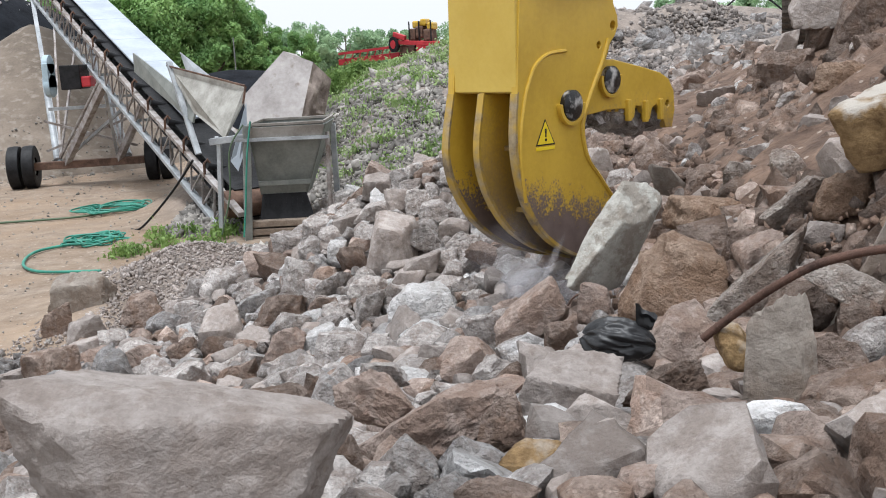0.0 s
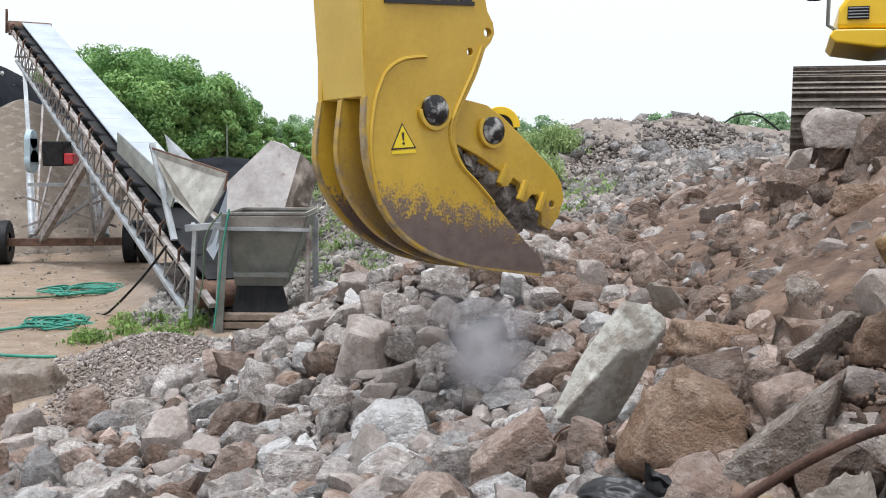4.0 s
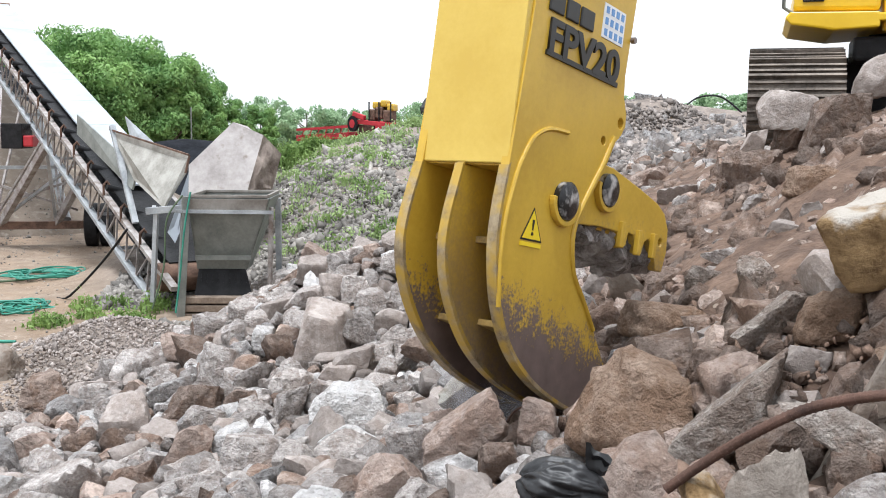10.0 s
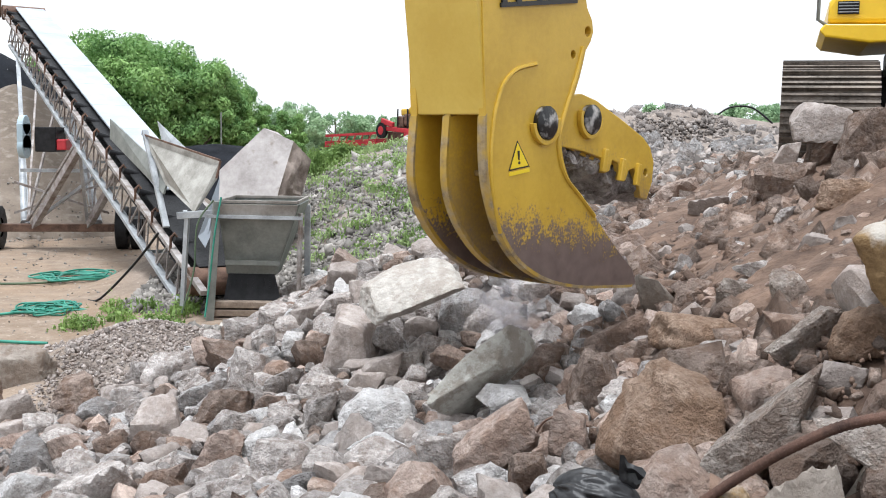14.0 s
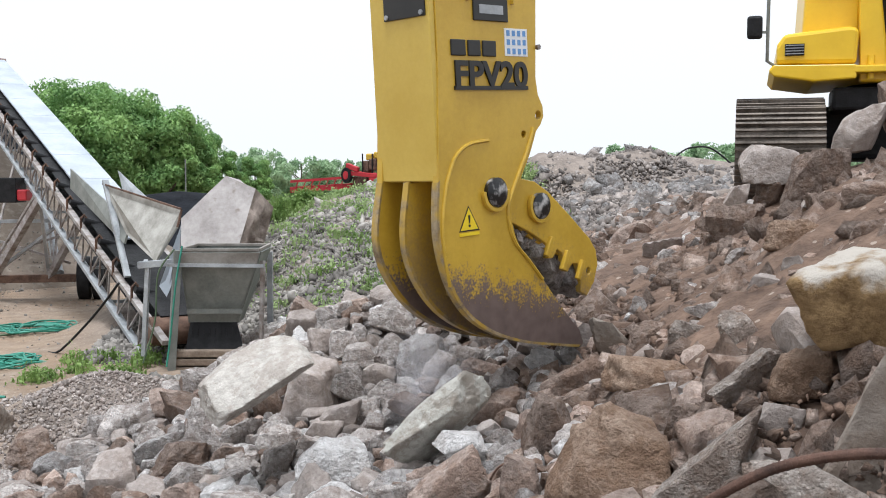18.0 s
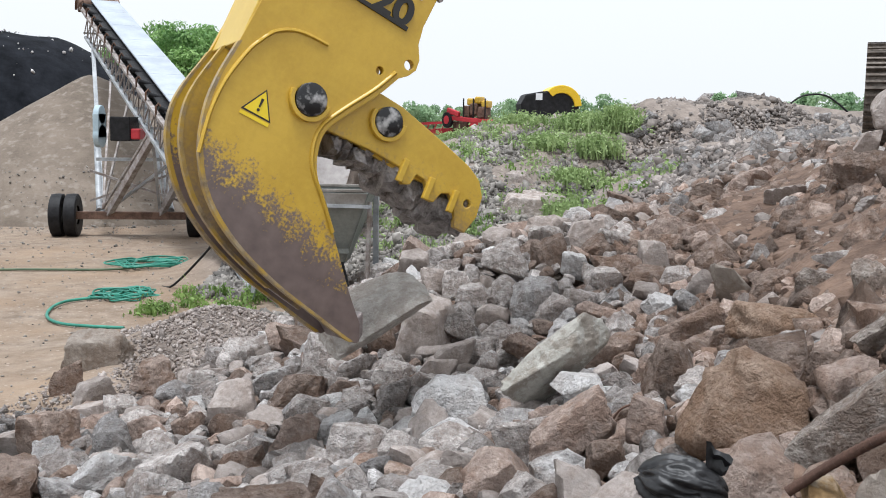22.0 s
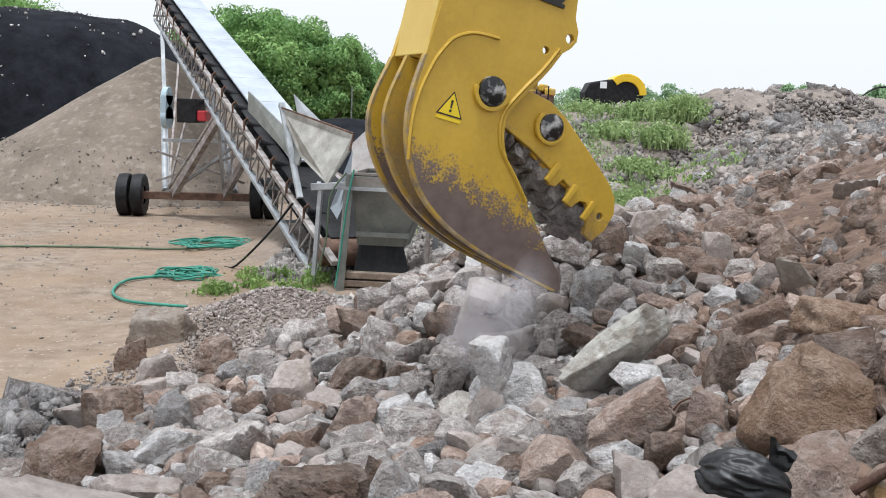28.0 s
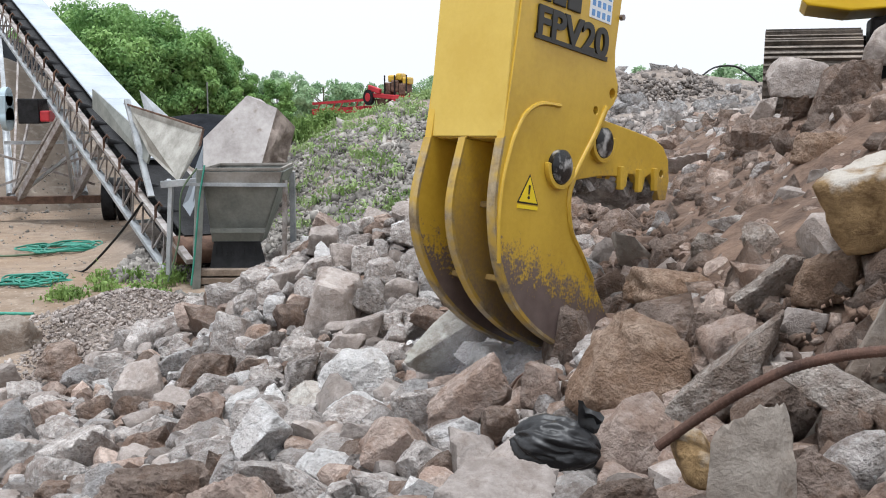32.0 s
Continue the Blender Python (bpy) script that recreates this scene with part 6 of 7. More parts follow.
def build_pulveriser():
    top = thing("concrete_pulveriser", "yellow hydraulic concrete pulveriser with paint worn to steel at the jaws", "pulveriser")
    side = BACK_CURVE + INNER_CURVE + EAR + [(-.405, 1.95), (-.405, .75)]
    near = Shape().prism(side, 0, .045, [ring(.425, .435, .028), ring(.285, .325, .022)]).part("side_plate", M_PLATE, top, "thick yellow side plate, scratched and worn at its tip", .008)
    far_side = bellied(BACK_CURVE, .055) + INNER_CURVE[:-1] + [(.30, .34), (.30, 1.95), (-.405, 1.95), (-.405, .75)]
    Shape().prism(far_side, W - .045, W).part("side_plate", M_PLATE, top, "thick yellow side plate", .008)
    rib = bellied(flowing([(-.44, .08), (-.47, -.12), (-.457, -.30), (-.392, -.50), (-.262, -.68), (-.052, -.82), (.218, -.92), (.50, -.98)]), .045) + [(.52, -.90), (.25, -.72), (.08, -.55), (.03, -.30), (.03, .10)]
    Shape().prism(rib, W / 2 - .02, W / 2 + .02).part("middle_rib", M_INNER, top, "yellow middle rib, dusty and worn", .006)
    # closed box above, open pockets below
    Shape().box((-.425, W / 2, 1.02), (.04, W - .02, 1.86)).part("front_face", M_YELLOWGLARE, top, "flat yellow front face", .006)
    Shape().box((.12, W / 2, 1.2), (.03, W - .09, 1.5)).part("rear_face", M_YELLOW, top)
    Shape().box((-.15, W / 2, .10), (.54, W - .09, .03)).part("box_floor", M_INNER, top)
    for (x, z, wd, tl) in ((-.13, -.235, .34, 4), (-.06, -.61, .30, 12)):
        Shape().box((x, W / 2, z), (wd, W - .09, .03), Matrix.Rotation(radians(tl), 3, "Y")).part("web", M_GRIME, top, "grimy cross web between the plates", .004)
    Shape().box((.06, W / 2, -.2), (.03, W - .09, .60), Matrix.Rotation(radians(-6), 3, "Y")).part("inner_wall", M_INNER, top, "worn yellow inner wall")
    Shape().box((.18, W / 2, -.66), (.62, W - .09, .03), Matrix.Rotation(radians(38), 3, "Y")).part("jaw_bed", M_STEEL, top, "worn steel jaw bed")
    # edges of the three plates, rubbed bare
    for y0, y1, last, more in ((0, .045, 33, 0), (W / 2 - .02, W / 2 + .02, 26, .045), (W - .045, W, 33, .055)):
        edge = []
        line = bellied(BACK_CURVE, more)[:last]
        for x, z in line:
            edge += [(x - .005, y0 - .002, z - .004), (x - .005, y1 + .002, z - .004), (x + .012, y1 + .002, z + .008), (x + .012, y0 - .002, z + .008)]
        faces = [(4 * i + k, 4 * i + (k + 1) % 4, 4 * i + 4 + (k + 1) % 4, 4 * i + 4 + k) for i in range(len(line) - 1) for k in range(4)]
        Shape().add(edge, faces).part("worn_edge", M_EDGE, top, "plate edge rubbed to bare steel", smooth_angle=40)
    # tooth at the tip
    Shape().prism([(.70, -.96), (.80, -1.03), (.81, -.97), (.76, -.86)], .04, W - .04).part("tip_tooth", M_STEEL, top, "bare steel tip", .01)
    # raised doubler seam on the near plate
    seam = [(-.40, -.50), (-.432, -.30), (-.43, -.12), (-.39, .06), (-.355, .14), (-.30, .225), (-.19, .285), (-.03, .30)]
    Shape().tube(curve_points([(x, -.002, z) for x, z in seam], 5), .011, 6).part("weld_seam", M_YELLOW, top, "raised welded seam", smooth_angle=60)
    inner = [(.40, -.56), (.28, -.43), (.17, -.32), (.118, -.21), (.115, -.09), (.19, .05), (.30, .22), (.37, .36)]
    Shape().tube(curve_points([(x, -.002, z) for x, z in inner], 5), .012, 6).part("weld_seam", M_YELLOW, top, smooth_angle=60)
    # main pin
    cap = Shape().cyl((0, .0, 0), (0, -.03, 0), .085, 28).cyl((0, -.03, 0), (0, -.038, 0), .085, 28, .074).part("pin_cap", M_BLACKGLOSS, top, "black pin cap with scuffed face", smooth_angle=40)
    Shape().prism([(.115 * math.cos(radians(a)), .115 * math.sin(radians(a))) for a in range(175, 366, 10)] + [(.09 * math.cos(radians(a)), .09 * math.sin(radians(a))) for a in range(365, 174, -10)], -.028, .0).part("pin_collar", M_YELLOW, top, "yellow collar", .004)
    # warning sign
    tri = [(-.222, -.075), (-.292, -.198), (-.150, -.198)]
    sign = Shape().prism(tri, -.004, 0).part("warning_sign", M_WARN, top, "yellow warning triangle")
    Shape().prism([(-.222, -.062), (-.305, -.206), (-.137, -.206)], -.0025, 0, [tri]).part("sign_border", M_LETTER, sign, "black border")
    Shape().prism([(-.229, -.115), (-.215, -.115), (-.218, -.16), (-.226, -.16)], -.007, -.004).prism(ring(-.222, -.175, .008, 8), -.007, -.004).part("exclamation_mark", M_LETTER, sign)
    Shape().box((-.222, -.002, -.222), (.16, .004, .018)).part("sign_text_bar", M_WARN, sign)
    # maker's name as plain shapes, type number as letters
    y = -.012
    for x0, x1 in ((-.307, -.19), (-.172, -.068), (-.052, .062)):
        Shape().prism([(x0, .775), (x1, .775), (x1, .865), (x0, .865)], y, 0).part("maker_mark_bar", M_LETTER, top, "black raised bar of the maker's mark", .02)
    Shape().box((.02, -.006, .598), (.62, .012, .022)).part("underline", M_LETTER, top)
    letters = bpy.data.curves.new("type_number", "FONT")
    letters.body, letters.size, letters.extrude, letters.offset = "FPV20", .205, .006, .006
    tmp = new("tmp_type", letters)
    bpy.context.view_layer.update()
    me = bpy.data.meshes.new_from_object(tmp.evaluated_get(bpy.context.evaluated_depsgraph_get()))
    bpy.data.objects.remove(tmp)
    me.materials.clear()
    me.materials.append(M_LETTER)
    ob = new("type_number", me)
    ob.parent = tagged(top)
    xs = [v.co.x for v in me.vertices]
    k = .61 / (max(xs) - min(xs))
    ob.matrix_basis = pose(-.292, -.007, .604, 90, 0, 0) @ Matrix.Diagonal((k, 1, 1, 1))
    tagged(ob, "black raised type number")
    # decals and plates
    st = Shape().box((.245, -.002, .862), (.20, .004, .16)).part("decal", M_STICKER, top, "white pictogram decal")
    for i in range(4):
        for j in range(3):
            Shape().box((.175 + .047 * i, -.005, .81 + .052 * j), (.026, .003, .032)).part("pictogram", M_STICKBLUE, st)
    bd = Shape().box((.03, -.006, 1.04), (.29, .012, .13)).part("badge", M_LETTER, top, "black badge plate", .004)
    Shape().box((.03, -.013, 1.04), (.2, .004, .05)).part("badge_mark", M_GALV, bd)
    pn = Shape().box((-.45, .20, 1.13), (.012, .33, .28)).part("cover_plate", M_LETTER, top, "black bolted cover plate", .004)
    for yy, zz in ((.06, 1.01), (.34, 1.01), (.06, 1.25), (.34, 1.25)):
        Shape().cyl((-.455, yy, zz), (-.465, yy, zz), .014, 8).part("bolt", M_GALV, pn)
    for zz in (.84, 1.2):
        Shape().cyl((.435, -.0, zz), (.435, -.02, zz), .016, 10).part("bolt", M_STEEL, top)
    Shape().beam((-.16, -.012, 1.08), (-.16, -.012, 1.14), .02, .024).part("lifting_lug", M_YELLOW, top)
    Shape().beam((.22, -.012, 1.08), (.22, -.012, 1.14), .02, .024).part("lifting_lug", M_YELLOW, top)
    Shape().tube(curve_points([(.45, .1, 1.24), (.52, .1, 1.20), (.56, .1, 1.25), (.56, .1, 1.38), (.47, .1, 1.44)], 6), .013, 8).part("hose_guard", M_STEEL, top, "dull steel hose guard", smooth_angle=60)
    Shape().box((.02, W / 2, 2.0), (.9, W + .1, .12)).part("top_flange", M_YELLOW, top, "thick yellow mounting flange", .01)
    Shape().cyl((.02, W / 2, 2.06), (.02, W / 2, 2.35), .34, 28).part("slew_motor", M_STEEL, top, smooth_angle=40)
    Shape().prism([(-.3, 2.35), (.35, 2.35), (.25, 2.9), (-.2, 2.9)], .06, .14).prism([(-.3, 2.35), (.35, 2.35), (.25, 2.9), (-.2, 2.9)], W - .14, W - .06).part("coupler", M_YELLOW2, top, "yellow coupler brackets", .01)
    Shape().beam((.02, W / 2, 2.6), (-.12, W / 2, 4.3), .42, .5, (1, 0, 0)).part("dipper_arm", M_YELLOW2, top, "yellow end of the dipper arm", .03)
    # cylinder rod behind the ear
    Shape().cyl((.22, W / 2, .9), (.36, W / 2, .12), .065, 14).part("ram_rod", M_YELLOW, top, smooth_angle=40)
    return top


def build_jaw(parent):
    jaw = new("moving_jaw")
    jaw.parent = parent
    tagged(jaw, "yellow toothed upper jaw, dusty at its steel teeth")
    plate = [(-.08, -.09), (-.09, .05), (-.02, .10), (.30, .135), (.42, .14), (.56, .10), (.84, -.03), (1.03, -.125), (1.11, -.19), (1.148, -.28), (1.13, -.40), (1.07, -.50),
             (1.0, -.48), (.97, -.36), (.93, -.30), (.88, -.31), (.84, -.37), (.80, -.36), (.77, -.26), (.71, -.24), (.68, -.30), (.63, -.31), (.60, -.22), (.42, -.17), (.25, -.14), (.08, -.11)]
    for y0, y1 in ((.060, .105), (W - .105, W - .060)):
        Shape().prism(plate, y0, y1, [ring(1.055, -.335, .022, 10)]).part("jaw_plate", M_JAW, jaw, "yellow jaw plate, notched along its teeth", .007)
    core = [(.0, -.06), (.3, .06), (.56, .04), (.84, -.08), (1.05, -.2), (1.09, -.30), (.95, -.30), (.6, -.24), (.25, -.12)]
    Shape().prism(core, .10, W - .10).part("jaw_core", M_INNER, jaw, "worn inner jaw body")
    for i, (x, z, w, h) in enumerate(((.62, -.25, .19, .24), (.74, -.31, .18, .24), (.86, -.35, .19, .28), (.98, -.40, .19, .28), (1.05, -.39, .15, .26))):
        for k in range(2):
            v, f = chunk(4000 + 2 * i + k, 3, 9, .3, .13)
            ob = new("tooth", stone_mesh("tooth", v * np.array([w, .24, h]) + np.array([x + .015 * k, .20 + .16 * k, z]), f, M_TEETH, 35))
            ob.parent = jaw
            tagged(ob, "chipped dusty steel tooth")
    for x, z in ((.615, -.235), (.79, -.30), (.955, -.34)):
        Shape().box((x, .052, z), (.035, .03, .13), Matrix.Rotation(radians(14), 3, "Y")).part("tooth_keeper", M_YELLOW, jaw, bevel=.005)
    for i in range(6):
        v, f = chunk(4050 + i, 3, 8, .4, .14)
        ob = new("cutter_block", stone_mesh("cutter_block", v * np.array([.11, W - .14, .14]) + np.array([.24 + .065 * i, W / 2, -.165 - .012 * i]), f, M_TEETH, 35))
        ob.parent = jaw
    cap = Shape().cyl((.478, .06, .0), (.478, .028, .0), .08, 26).cyl((.478, .028, 0), (.478, .02, 0), .08, 26, .068).part("pin_cap", M_BLACKGLOSS, jaw, "black pin cap", smooth_angle=40)
    Shape().prism([(.478 + .108 * math.cos(radians(a)), .108 * math.sin(radians(a))) for a in range(150, 361, 10)] + [(.478 + .084 * math.cos(radians(a)), .084 * math.sin(radians(a))) for a in range(360, 149, -10)], .03, .06).part("pin_collar", M_YELLOW, jaw, "yellow collar", .004)
    return jaw


M_EDGE = material("rubbed_edge", (.15, .105, .055), (.40, .32, .20), rough=.5, scale=7, fine=60, bump=.2, specks=((.42, .27, .04), .52, 9))
M_GRIME = material("grimy_yellow", (.12, .08, .035), (.38, .25, .07), rough=.8, scale=6, fine=50, bump=.4)
M_TEETH = material("dusty_tooth_steel", (.10, .086, .08), (.50, .47, .46), rough=.5, metal=.45, scale=11, fine=60, bump=1.0)
# same yellow paint, lightened: the glare on the front face is in its colour
M_YELLOWGLARE = material("yellow_with_painted_glare", (.53, .36, .055), (.61, .44, .085), rough=.4, scale=2, fine=30, bump=.03)
pulveriser = build_pulveriser()
jaw = build_jaw(pulveriser)


# ---- scrap in the heap ----
M_BAR = material("dark_rusty_bar", (.045, .024, .018), (.13, .07, .05), rough=.8, metal=.2, scale=9, fine=60, bump=.4)


def build_rebar():
    pts = curve_points([(0.787, 3.212, 1.541), (0.886, 3.172, 1.634), (0.979, 3.102, 1.726), (1.072, 3.049, 1.795), (1.16, 2.993, 1.837), (1.247, 2.944, 1.862), (1.329, 2.894, 1.874)], 8)
    bar = tagged(new("rebar", Shape().tube(pts, .0135, 10).mesh("rebar", M_BAR, 60)), "thick rusty ribbed reinforcing bar bent out of the rubble", "rebar")
    for p, q in zip(pts[:-1], pts[1:]):
        d = (q - p).normalized()
        Shape().cyl(p - d * .0025, p + d * .0025, .0146, 10).part("rib", M_BAR, bar)


build_rebar()
line_thing("wire", [(1.52, 3.1, 2.08), (1.60, 3.05, 1.98), (1.60, 3.0, 1.8), (1.63, 2.95, 1.55)], .004, M_RUST, "thin rusty wire over the boulder", "wire", 8, 6)
line_thing("wire", [(0.55, 5.4, 1.0), (0.62, 5.35, 1.16), (0.74, 5.3, 1.2), (0.86, 5.3, 1.12)], .006, M_RUST, "thin bent wire sticking from rubble", "wire", 8, 6)
line_thing("cable", [(6.0, 22.3, 3.05), (6.3, 22.4, 3.22), (6.75, 22.4, 3.22), (7.2, 22.4, 2.9)], .02, M_BLACK, "black cable arching over the crest", "cable", 8, 6)


def build_bag():
    v, f = ICO[5]
    out = []
    for p in v:
        a = math.atan2(p[2], p[1])
        pleat = noise.noise((math.cos(a) * 2.4, math.sin(a) * 2.4, p[0] * .9 + 3))
        fold = 1 - 2 * abs(noise.noise((math.cos(a) * 5 + 9, math.sin(a) * 5, p[0] * 1.6)))
        k = .82 + .22 * pleat + .13 * fold + .05 * noise.noise(Vector(p) * 6)
        out.append((p[0] * .112 * (1 + .25 * pleat), p[1] * .085 * k, p[2] * .075 * k))
    ob = tagged(new("plastic_sheet", Shape().add(out, f).mesh("plastic_sheet", M_BAG, 180)), "crumpled black plastic bundle wedged among rocks", "plastic scrap")
    ob.matrix_basis = pose(.52, 3.24, 1.54, 10, 8, -14)
    flap, n = [], 7
    for i in range(n):
        for j in range(n):
            s, t = i / (n - 1), j / (n - 1)
            flap.append((.05 + .05 * s + .025 * t * (s - .5), .01 + .02 * noise.noise((s * 3, t * 3, 1)), .05 + .085 * t * (1 - .4 * s) + .012 * noise.noise((s * 4, t * 4, 5))))
    Shape().add(flap, [(a, a + 1, a + n + 1, a + n) for i in range(n - 1) for a in range(i * n, i * n + n - 1)]).part("torn_flap", M_BAG, ob, smooth_angle=60)


build_bag()


# ---- stones that the jaws move ----
M_CREAMSLAB = stone("cream_slab", (.53, .505, .468), (.36, .335, .305), (.28, .22, .18), .4, .4, .6, 0)
M_GREYSLAB = stone("grey_slab", (.50, .49, .45), (.33, .315, .28), (.19, .135, .095), .5, .2, .5, 0)


def slab(name, sx, sy, sz, seed, mat, label):
    v, f = chunk(seed, 5, 9, .35, .03, 44, (sx, sy, sz))
    return tagged(new(name, stone_mesh(name, v * np.array([sx, sy, sz]), f, mat)), label, "concrete slab")


grey_slab = slab("concrete_slab", .68, .15, .36, 3001, M_GREYSLAB, "grey broken slab turned over by the jaws")
white_slab = slab("concrete_slab", .72, .50, .19, 3002, M_CREAMSLAB, "whitish broken slab tipped onto the heap")
white_chunk = slab("concrete_chunk", .28, .22, .2, 3003, M_WHITE, "white broken lump dropped by the jaws")


white_lump = slab("concrete_chunk", .30, .24, .22, 3004, M_WHITE, "white gritty concrete lump turned up by the jaws")


def dust_cloud(seed):
    """Pale dust: thin soft flakes of haze that drift together."""
    rnd = np.random.RandomState(seed)
    vs, fs, fade = [], [], []
    for _ in range(11):
        c = np.array([rnd.normal(0, .22), rnd.normal(0, .12), rnd.normal(0, .13)])
        r = rnd.uniform(.16, .30)
        a = rnd.normal(size=3)
        a /= np.linalg.norm(a)
        b = np.cross(a, rnd.normal(size=3))
        b /= np.linalg.norm(b)
        n = len(vs)
        vs.append(c)
        fade.append(rnd.uniform(.2, .36))
        for ring_r, f0 in ((.35, .72), (.68, .3), (1.0, 0)):
            for k in range(12):
                t = 2 * math.pi * k / 12
                vs.append(c + r * ring_r * (a * math.cos(t) + b * math.sin(t)))
                fade.append(fade[n] * f0)
        for k in range(12):
            j = (k + 1) % 12
            fs.append((n, n + 1 + k, n + 1 + j))
            for q in (0, 12):
                fs.append((n + 1 + q + k, n + 13 + q + k, n + 13 + q + j, n + 1 + q + j))
    me = bpy.data.meshes.new("dust_cloud")
    me.from_pydata([tuple(v) for v in vs], [], fs)
    me.attributes.new("fade", "FLOAT", "POINT").data.foreach_set("value", np.array(fade, dtype=np.float32))
    me.materials.append(M_DUST)
    me.shade_smooth()
    return tagged(new("dust_cloud", me), "pale haze of concrete dust under the jaws", "dust", kind="stuff")


dust_low, dust_high = dust_cloud(71), dust_cloud(72)


# ---- what moves ----
PULV_ROWS = [
    (0.0, 0.689, 5.836, 2.148, 0.24, 1.07, 45.98),
    (0.5, 0.725, 6.009, 2.115, 0.17, -0.04, 45.22),
    (1.0, 0.762, 6.100, 2.201, 0.55, -0.45, 45.57),
    (1.5, 0.749, 6.058, 2.207, 0.25, -1.02, 45.66),
    (2.0, 0.658, 5.972, 2.213, 0.03, -2.07, 45.44),
    (2.5, 0.497, 5.776, 2.372, -0.05, -0.45, 44.61),
    (3.0, 0.527, 5.736, 2.489, -0.86, -2.17, 44.62),
    (3.5, 0.430, 6.155, 2.540, -1.03, -5.42, 40.73),
    (4.0, 0.012, 6.523, 2.679, -1.56, -3.62, 36.39),
    (4.5, -0.115, 6.665, 2.706, -1.05, -2.86, 34.97),
    (6.5, 0.122, 4.993, 2.478, -0.36, 18.50, 42.53),
    (7.0, 0.188, 4.452, 2.564, -2.33, 26.25, 44.44),
    (7.5, 0.501, 4.126, 2.528, -3.44, 27.23, 49.39),
    (8.0, 0.680, 4.192, 2.465, -1.98, 25.41, 51.22),
    (8.5, 0.808, 4.525, 2.300, -1.24, 20.51, 52.08),
    (9.0, 0.777, 5.021, 2.170, -0.81, 14.42, 49.36),
    (9.5, 0.783, 5.165, 2.145, -0.13, 12.36, 49.20),
    (10.0, 0.804, 5.187, 2.162, 0.04, 11.08, 49.35),
    (10.5, 0.847, 5.298, 2.284, -0.07, 8.86, 48.76),
    (11.0, 0.841, 5.416, 2.345, 0.18, 6.90, 48.78),
    (11.5, 0.811, 5.390, 2.333, -0.68, 3.70, 48.81),
    (12.0, 0.764, 5.436, 2.390, -0.51, -0.26, 48.68),
    (12.5, 0.709, 5.673, 2.512, -0.11, -5.74, 47.42),
    (13.0, 0.625, 6.133, 2.582, 0.07, -10.94, 45.32),
    (13.5, 0.660, 6.058, 2.578, 0.10, -11.03, 46.13),
    (14.0, 0.639, 5.932, 2.564, -0.06, -7.84, 46.16),
    (14.5, 0.367, 5.822, 2.632, 0.11, -0.49, 43.74),
    (16.5, 0.499, 6.347, 2.353, -0.40, 2.09, 42.03),
    (17.0, 0.549, 6.416, 2.424, -0.51, 1.36, 41.53),
    (17.5, 0.603, 6.563, 2.469, -0.03, -0.32, 40.41),
    (18.0, 0.702, 6.549, 2.444, -0.59, -3.65, 42.47),
    (18.5, 0.778, 6.654, 2.372, -1.19, -8.07, 42.50),
    (19.0, 0.457, 6.371, 2.501, -0.99, -5.76, 41.39),
    (19.5, 0.099, 6.189, 2.998, -0.71, 0.59, 38.18),
    (20.0, 0.171, 6.218, 2.824, 0.25, -1.64, 39.14),
    (20.5, -0.119, 6.006, 2.997, -0.80, 8.37, 36.33),
    (21.0, -0.408, 5.561, 3.043, -1.59, 17.86, 38.21),
    (21.5, -0.772, 5.674, 2.911, -2.38, 26.44, 32.26),
    (22.0, -0.940, 5.853, 2.587, -4.17, 26.47, 30.71),
    (22.5, -1.134, 5.889, 2.507, -6.90, 31.09, 28.83),
    (23.0, -1.019, 5.969, 2.255, -1.45, 28.92, 32.22),
    (23.5, -0.834, 5.994, 2.215, -1.08, 27.66, 33.90),
    (24.0, -0.762, 6.021, 2.211, -0.57, 27.04, 34.22),
    (24.5, -0.672, 6.030, 2.250, -0.84, 26.36, 34.33),
    (25.0, -0.638, 6.011, 2.271, -1.57, 25.99, 35.37),
    (25.5, -0.570, 5.941, 2.307, -3.79, 23.69, 35.78),
    (27.5, -0.391, 6.497, 2.547, -1.31, 14.10, 31.38),
    (28.0, -0.395, 6.572, 2.583, -0.23, 13.41, 31.55),
    (28.5, -0.454, 6.391, 2.692, 0.26, 15.23, 32.25),
    (29.0, -0.348, 5.573, 2.818, -1.46, 20.86, 40.54),
    (29.5, -0.127, 4.972, 2.772, 0.67, 20.00, 45.37),
    (30.0, 0.210, 5.115, 2.192, 0.55, 15.31, 45.09),
    (30.5, 0.221, 5.064, 2.172, 0.54, 16.58, 45.25),
    (31.0, 0.481, 5.322, 2.056, 0.25, 13.25, 46.81),
    (31.5, 0.788, 5.634, 2.105, 0.58, 9.44, 48.26),
    (32.0, 0.839, 5.734, 2.133, -1.06, 8.92, 46.48),
]
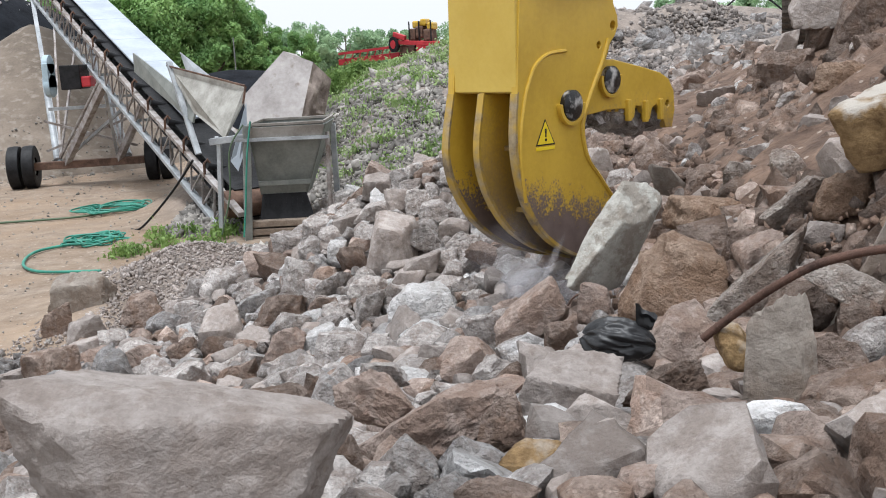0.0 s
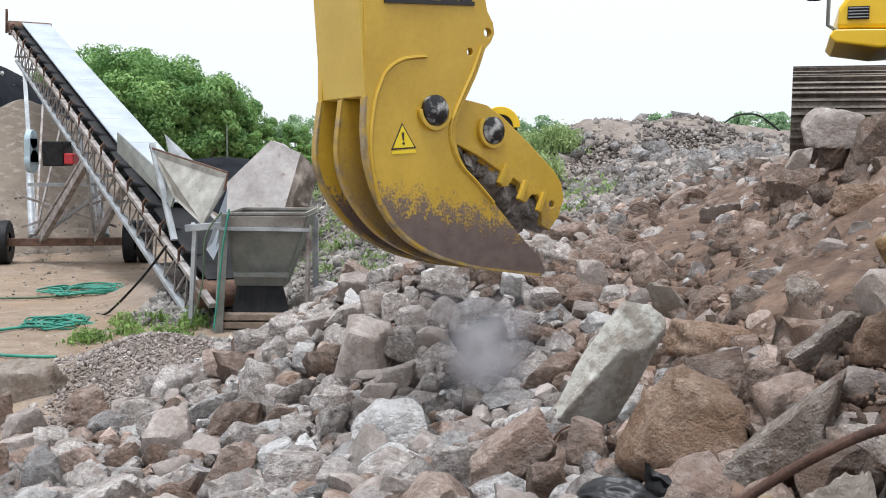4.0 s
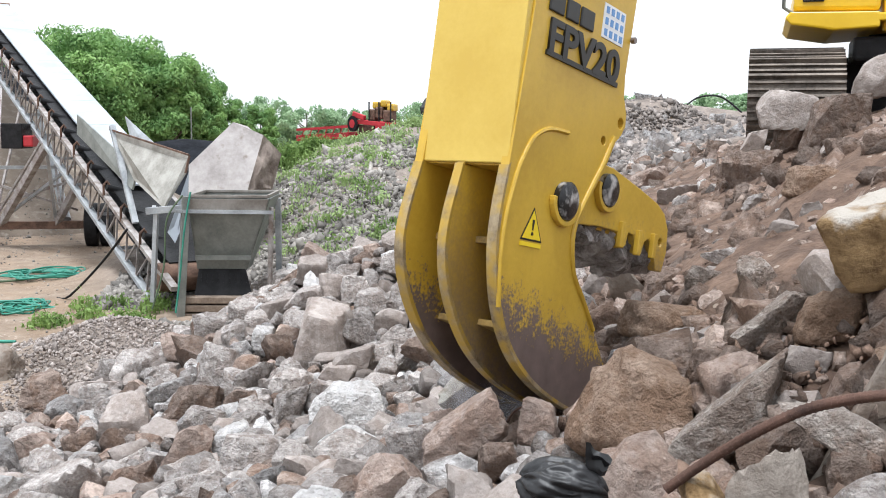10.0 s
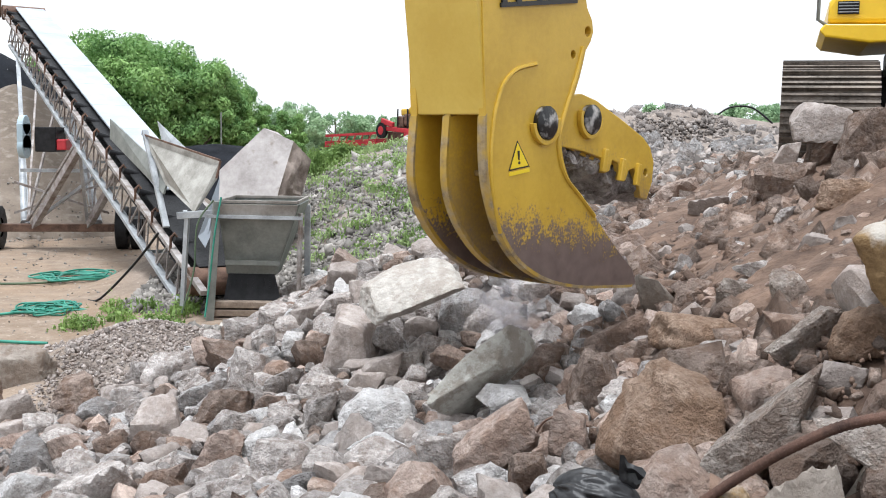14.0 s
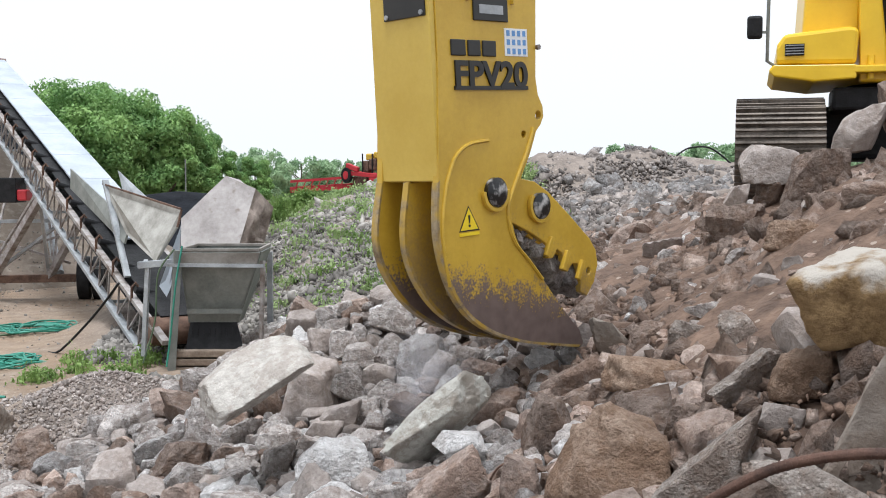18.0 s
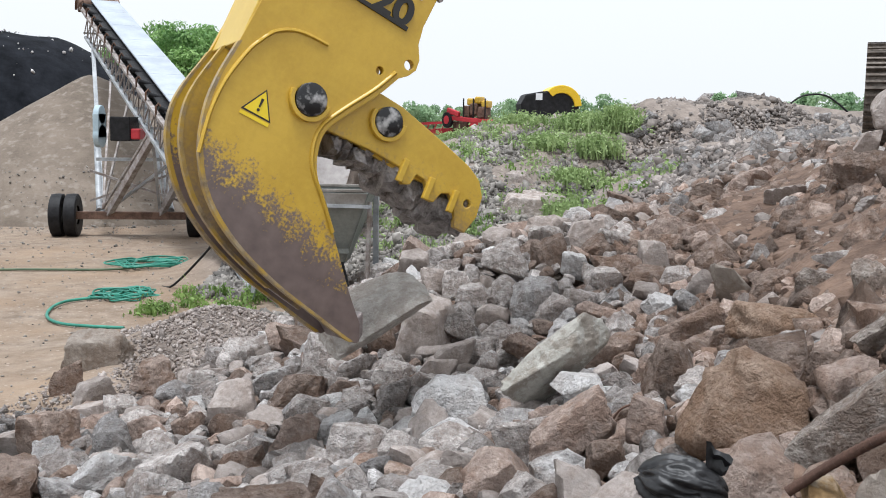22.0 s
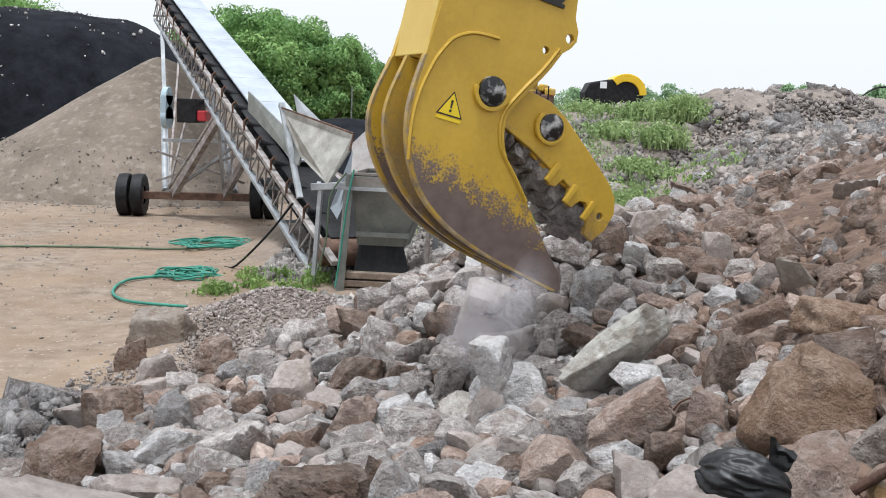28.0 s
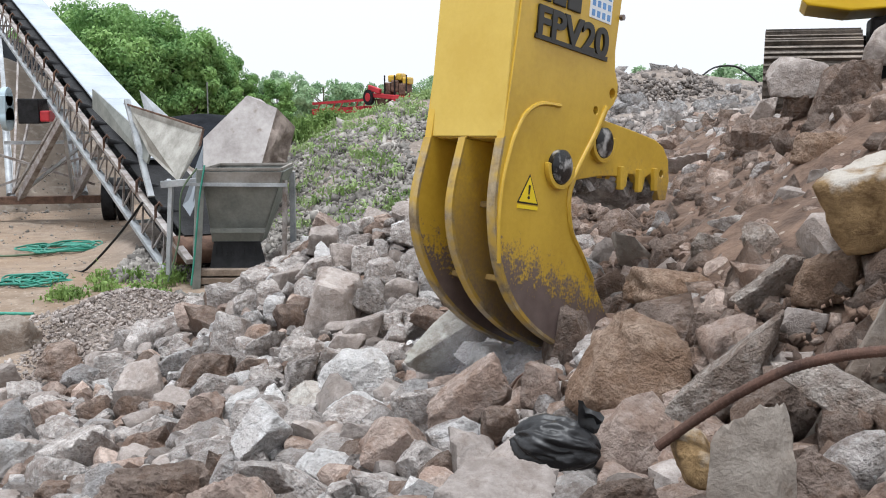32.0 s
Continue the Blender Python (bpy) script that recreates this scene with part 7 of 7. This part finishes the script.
JAW_ROWS = [
    (0.0, -15.0), (0.5, -7.3), (1.0, 3.3), (1.5, 8.8), (2.0, 14.4), (2.5, 21.7),
    (3.0, 25.4), (3.5, 25.7), (4.0, 16.1), (4.5, 5.5), (6.5, -23.5), (7.0, -20.8),
    (7.5, -22.2), (8.0, -22.1), (8.5, -24.2), (9.0, -26.3), (9.5, -25.2), (10.0, -14.3),
    (10.5, -2.9), (11.0, 7.5), (11.5, 11.4), (12.0, 16.1), (12.5, 18.7), (13.0, 18.1),
    (13.5, 15.0), (14.0, 4.3), (14.5, -3.5), (16.5, -1.4), (17.0, 4.3), (17.5, 11.1),
    (18.0, 13.9), (18.5, 15.0), (19.0, 18.3), (19.5, 23.4), (20.0, 13.7), (20.5, 6.0),
    (21.0, -1.7), (21.5, -7.8), (22.0, -14.3), (22.5, -23.8), (23.0, -25.0), (23.5, -24.9),
    (24.0, -15.0), (24.5, -2.8), (25.0, 3.1), (25.5, 5.8), (27.5, 21.6), (28.0, 10.7),
    (28.5, 1.0), (29.0, -14.1), (29.5, -21.2), (30.0, -23.7), (30.5, -23.6), (31.0, -23.9),
    (31.5, -23.7), (32.0, -21.8),
]


def motions():
    walk(pulveriser, [(t, pose(x, y, z, rx, ry, rz)) for t, x, y, z, rx, ry, rz in PULV_ROWS])
    walk(jaw, [(t, pose(0, 0, 0, 0, a, 0)) for t, a in JAW_ROWS])
    near, away, low = pose(2.80, 8.78, 2.17, 0, 0, -19), pose(3.0, 9.28, 2.25, 0, 0, -19), pose(2.83, 8.74, 2.05, 1, 0, -19)
    walk(excavator, [(0, pose(2.93, 9.15, 2.24, 0, 0, -19)), (1.5, pose(2.92, 9.12, 2.23, 0, 0, -19)), (3, near), (14.5, near), (16.3, away), (21.5, away), (27, low), (32, low)])
    walk(grey_slab, [(0, pose(.87, 5.32, 1.46, 25, -58, 12)), (8.2, pose(.87, 5.32, 1.46, 25, -58, 12)), (9.5, pose(.7, 5.7, 1.3, 40, -50, 5)), (11.5, pose(.39, 6.19, 1.18, 40, -42, 8)), (32, pose(.39, 6.19, 1.18, 40, -42, 8))])
    laid = pose(-.69, 6.52, 1.36, 24, -26, 8)
    walk(white_slab, [(0, pose(.22, 7.9, .62, 0, 0, 0)), (12.8, pose(.22, 7.9, .62, 0, 0, 0)), (13.15, pose(.05, 7.75, 1.45, 62, -52, 0)), (13.4, pose(-.10, 7.56, 1.60, 66, -48, 0)), (13.55, pose(-.10, 7.5, 1.58, 60, -42, 2)), (13.8, pose(-.09, 7.45, 1.50, 36, -24, 4)), (14.0, pose(-.06, 7.43, 1.46, 26, -16, 4)), (14.5, pose(-.11, 7.13, 1.44, 22, -16, 6)),
                      (15.6, pose(-.6, 6.6, 1.40, 22, -22, 8)), (16.4, laid), (21.8, laid), (22.5, pose(-.70, 6.38, 1.39, 24, -28, 12)), (23, pose(-.61, 6.27, 1.39, 26, -32, 14)), (23.5, pose(-.44, 6.30, 1.38, 28, -30, 14)),
                      (24, pose(-.42, 6.32, 1.38, 28, -24, 14)), (24.5, pose(-.34, 6.30, 1.1, 30, 5, 14)), (25.2, pose(-.28, 6.29, .60, 40, 30, 14)), (32, pose(-.28, 6.29, .60, 40, 30, 14))])
    under = pose(-.2, 6.5, .45, 0, 0, 0)
    walk(white_chunk, [(0, under), (26.2, under), (27.3, pose(-.09, 6.29, 1.34, 40, 20, 30)), (27.5, pose(-.11, 6.29, 1.28, 40, 30, 30)), (28, pose(-.3, 5.96, 1.15, 50, 70, 30)),
                       (28.5, pose(-.55, 5.4, 1.0, 60, 110, 30)), (29, pose(-.58, 5.09, .98, 60, 130, 30)), (32, pose(-.58, 5.09, .97, 60, 130, 30))])
    walk(white_lump, [(0, pose(.47, 6.1, .72)), (11.2, pose(.47, 6.1, .72)), (12.0, pose(.47, 6.0, 1.12, 8, 10, 20)), (12.6, pose(0.51, 6.02, 1.06, 10, 15, 25)), (32, pose(0.51, 6.02, 1.06, 10, 15, 25))])
    walk(dust_low, [(0, pose(.55, 5.5, 1.0)), (2.4, pose(.4, 6.2, .9)), (2.9, pose(.3, 6.6, 1.25)), (4.0, pose(.30, 6.7, 1.35, 0, 0, 40)), (5.2, pose(.3, 6.6, .5, 0, 0, 60)), (8.2, pose(.6, 5.4, .5)), (9, pose(.55, 5.45, 1.1)), (10.5, pose(.5, 5.6, 1.15, 0, 0, 50)),
                    (12, pose(.5, 5.9, 1.18, 0, 0, 80)), (13, pose(.75, 6.5, 1.45, 0, 0, 120)), (14.5, pose(.5, 6.7, 1.4, 0, 0, 150)), (15.8, pose(.4, 6.7, .5, 0, 0, 160)), (19.3, pose(.5, 6.6, .6, 0, 0, 160)), (19.7, pose(.6, 6.6, 1.45, 0, 0, 170)), (20.6, pose(.55, 6.6, 1.3, 0, 0, 200)),
                    (21.6, pose(.5, 6.6, .5, 0, 0, 220)), (27.0, pose(-.3, 6.4, .5, 0, 0, 220)), (27.6, pose(-.3, 6.4, 1.3, 0, 0, 230)), (28.3, pose(-.33, 6.4, 1.2, 0, 0, 250)), (29.2, pose(-.3, 6.3, .4, 0, 0, 270)), (32, pose(.5, 5.8, 1.0, 0, 0, 300))])
    walk(dust_high, [(0, pose(.6, 5.6, 1.2)), (2.4, pose(.3, 6.3, .9)), (3.0, pose(.15, 6.4, 1.3)), (4.2, pose(.45, 6.8, 1.35, 0, 0, 30)), (5.4, pose(.4, 6.7, .4, 0, 0, 60)), (16.2, pose(.4, 6.9, .6, 0, 0, 60)), (16.9, pose(.35, 6.9, 1.25, 0, 0, 70)), (18.5, pose(.42, 6.9, 1.25, 0, 0, 100)), (19.5, pose(.0, 6.9, 1.3, 0, 0, 120)),
                     (20.8, pose(.0, 6.9, 1.15, 0, 0, 150)), (21.8, pose(0, 6.8, .4, 0, 0, 170)), (23.9, pose(-.45, 6.2, .4, 0, 0, 170)), (24.5, pose(-.45, 6.1, 1.1, 0, 0, 180)), (25.4, pose(-.48, 6.05, 1.0, 0, 0, 210)), (26.5, pose(-.4, 6.2, .3, 0, 0, 230)), (32, pose(-.4, 6.2, .3, 0, 0, 230))])


motions()
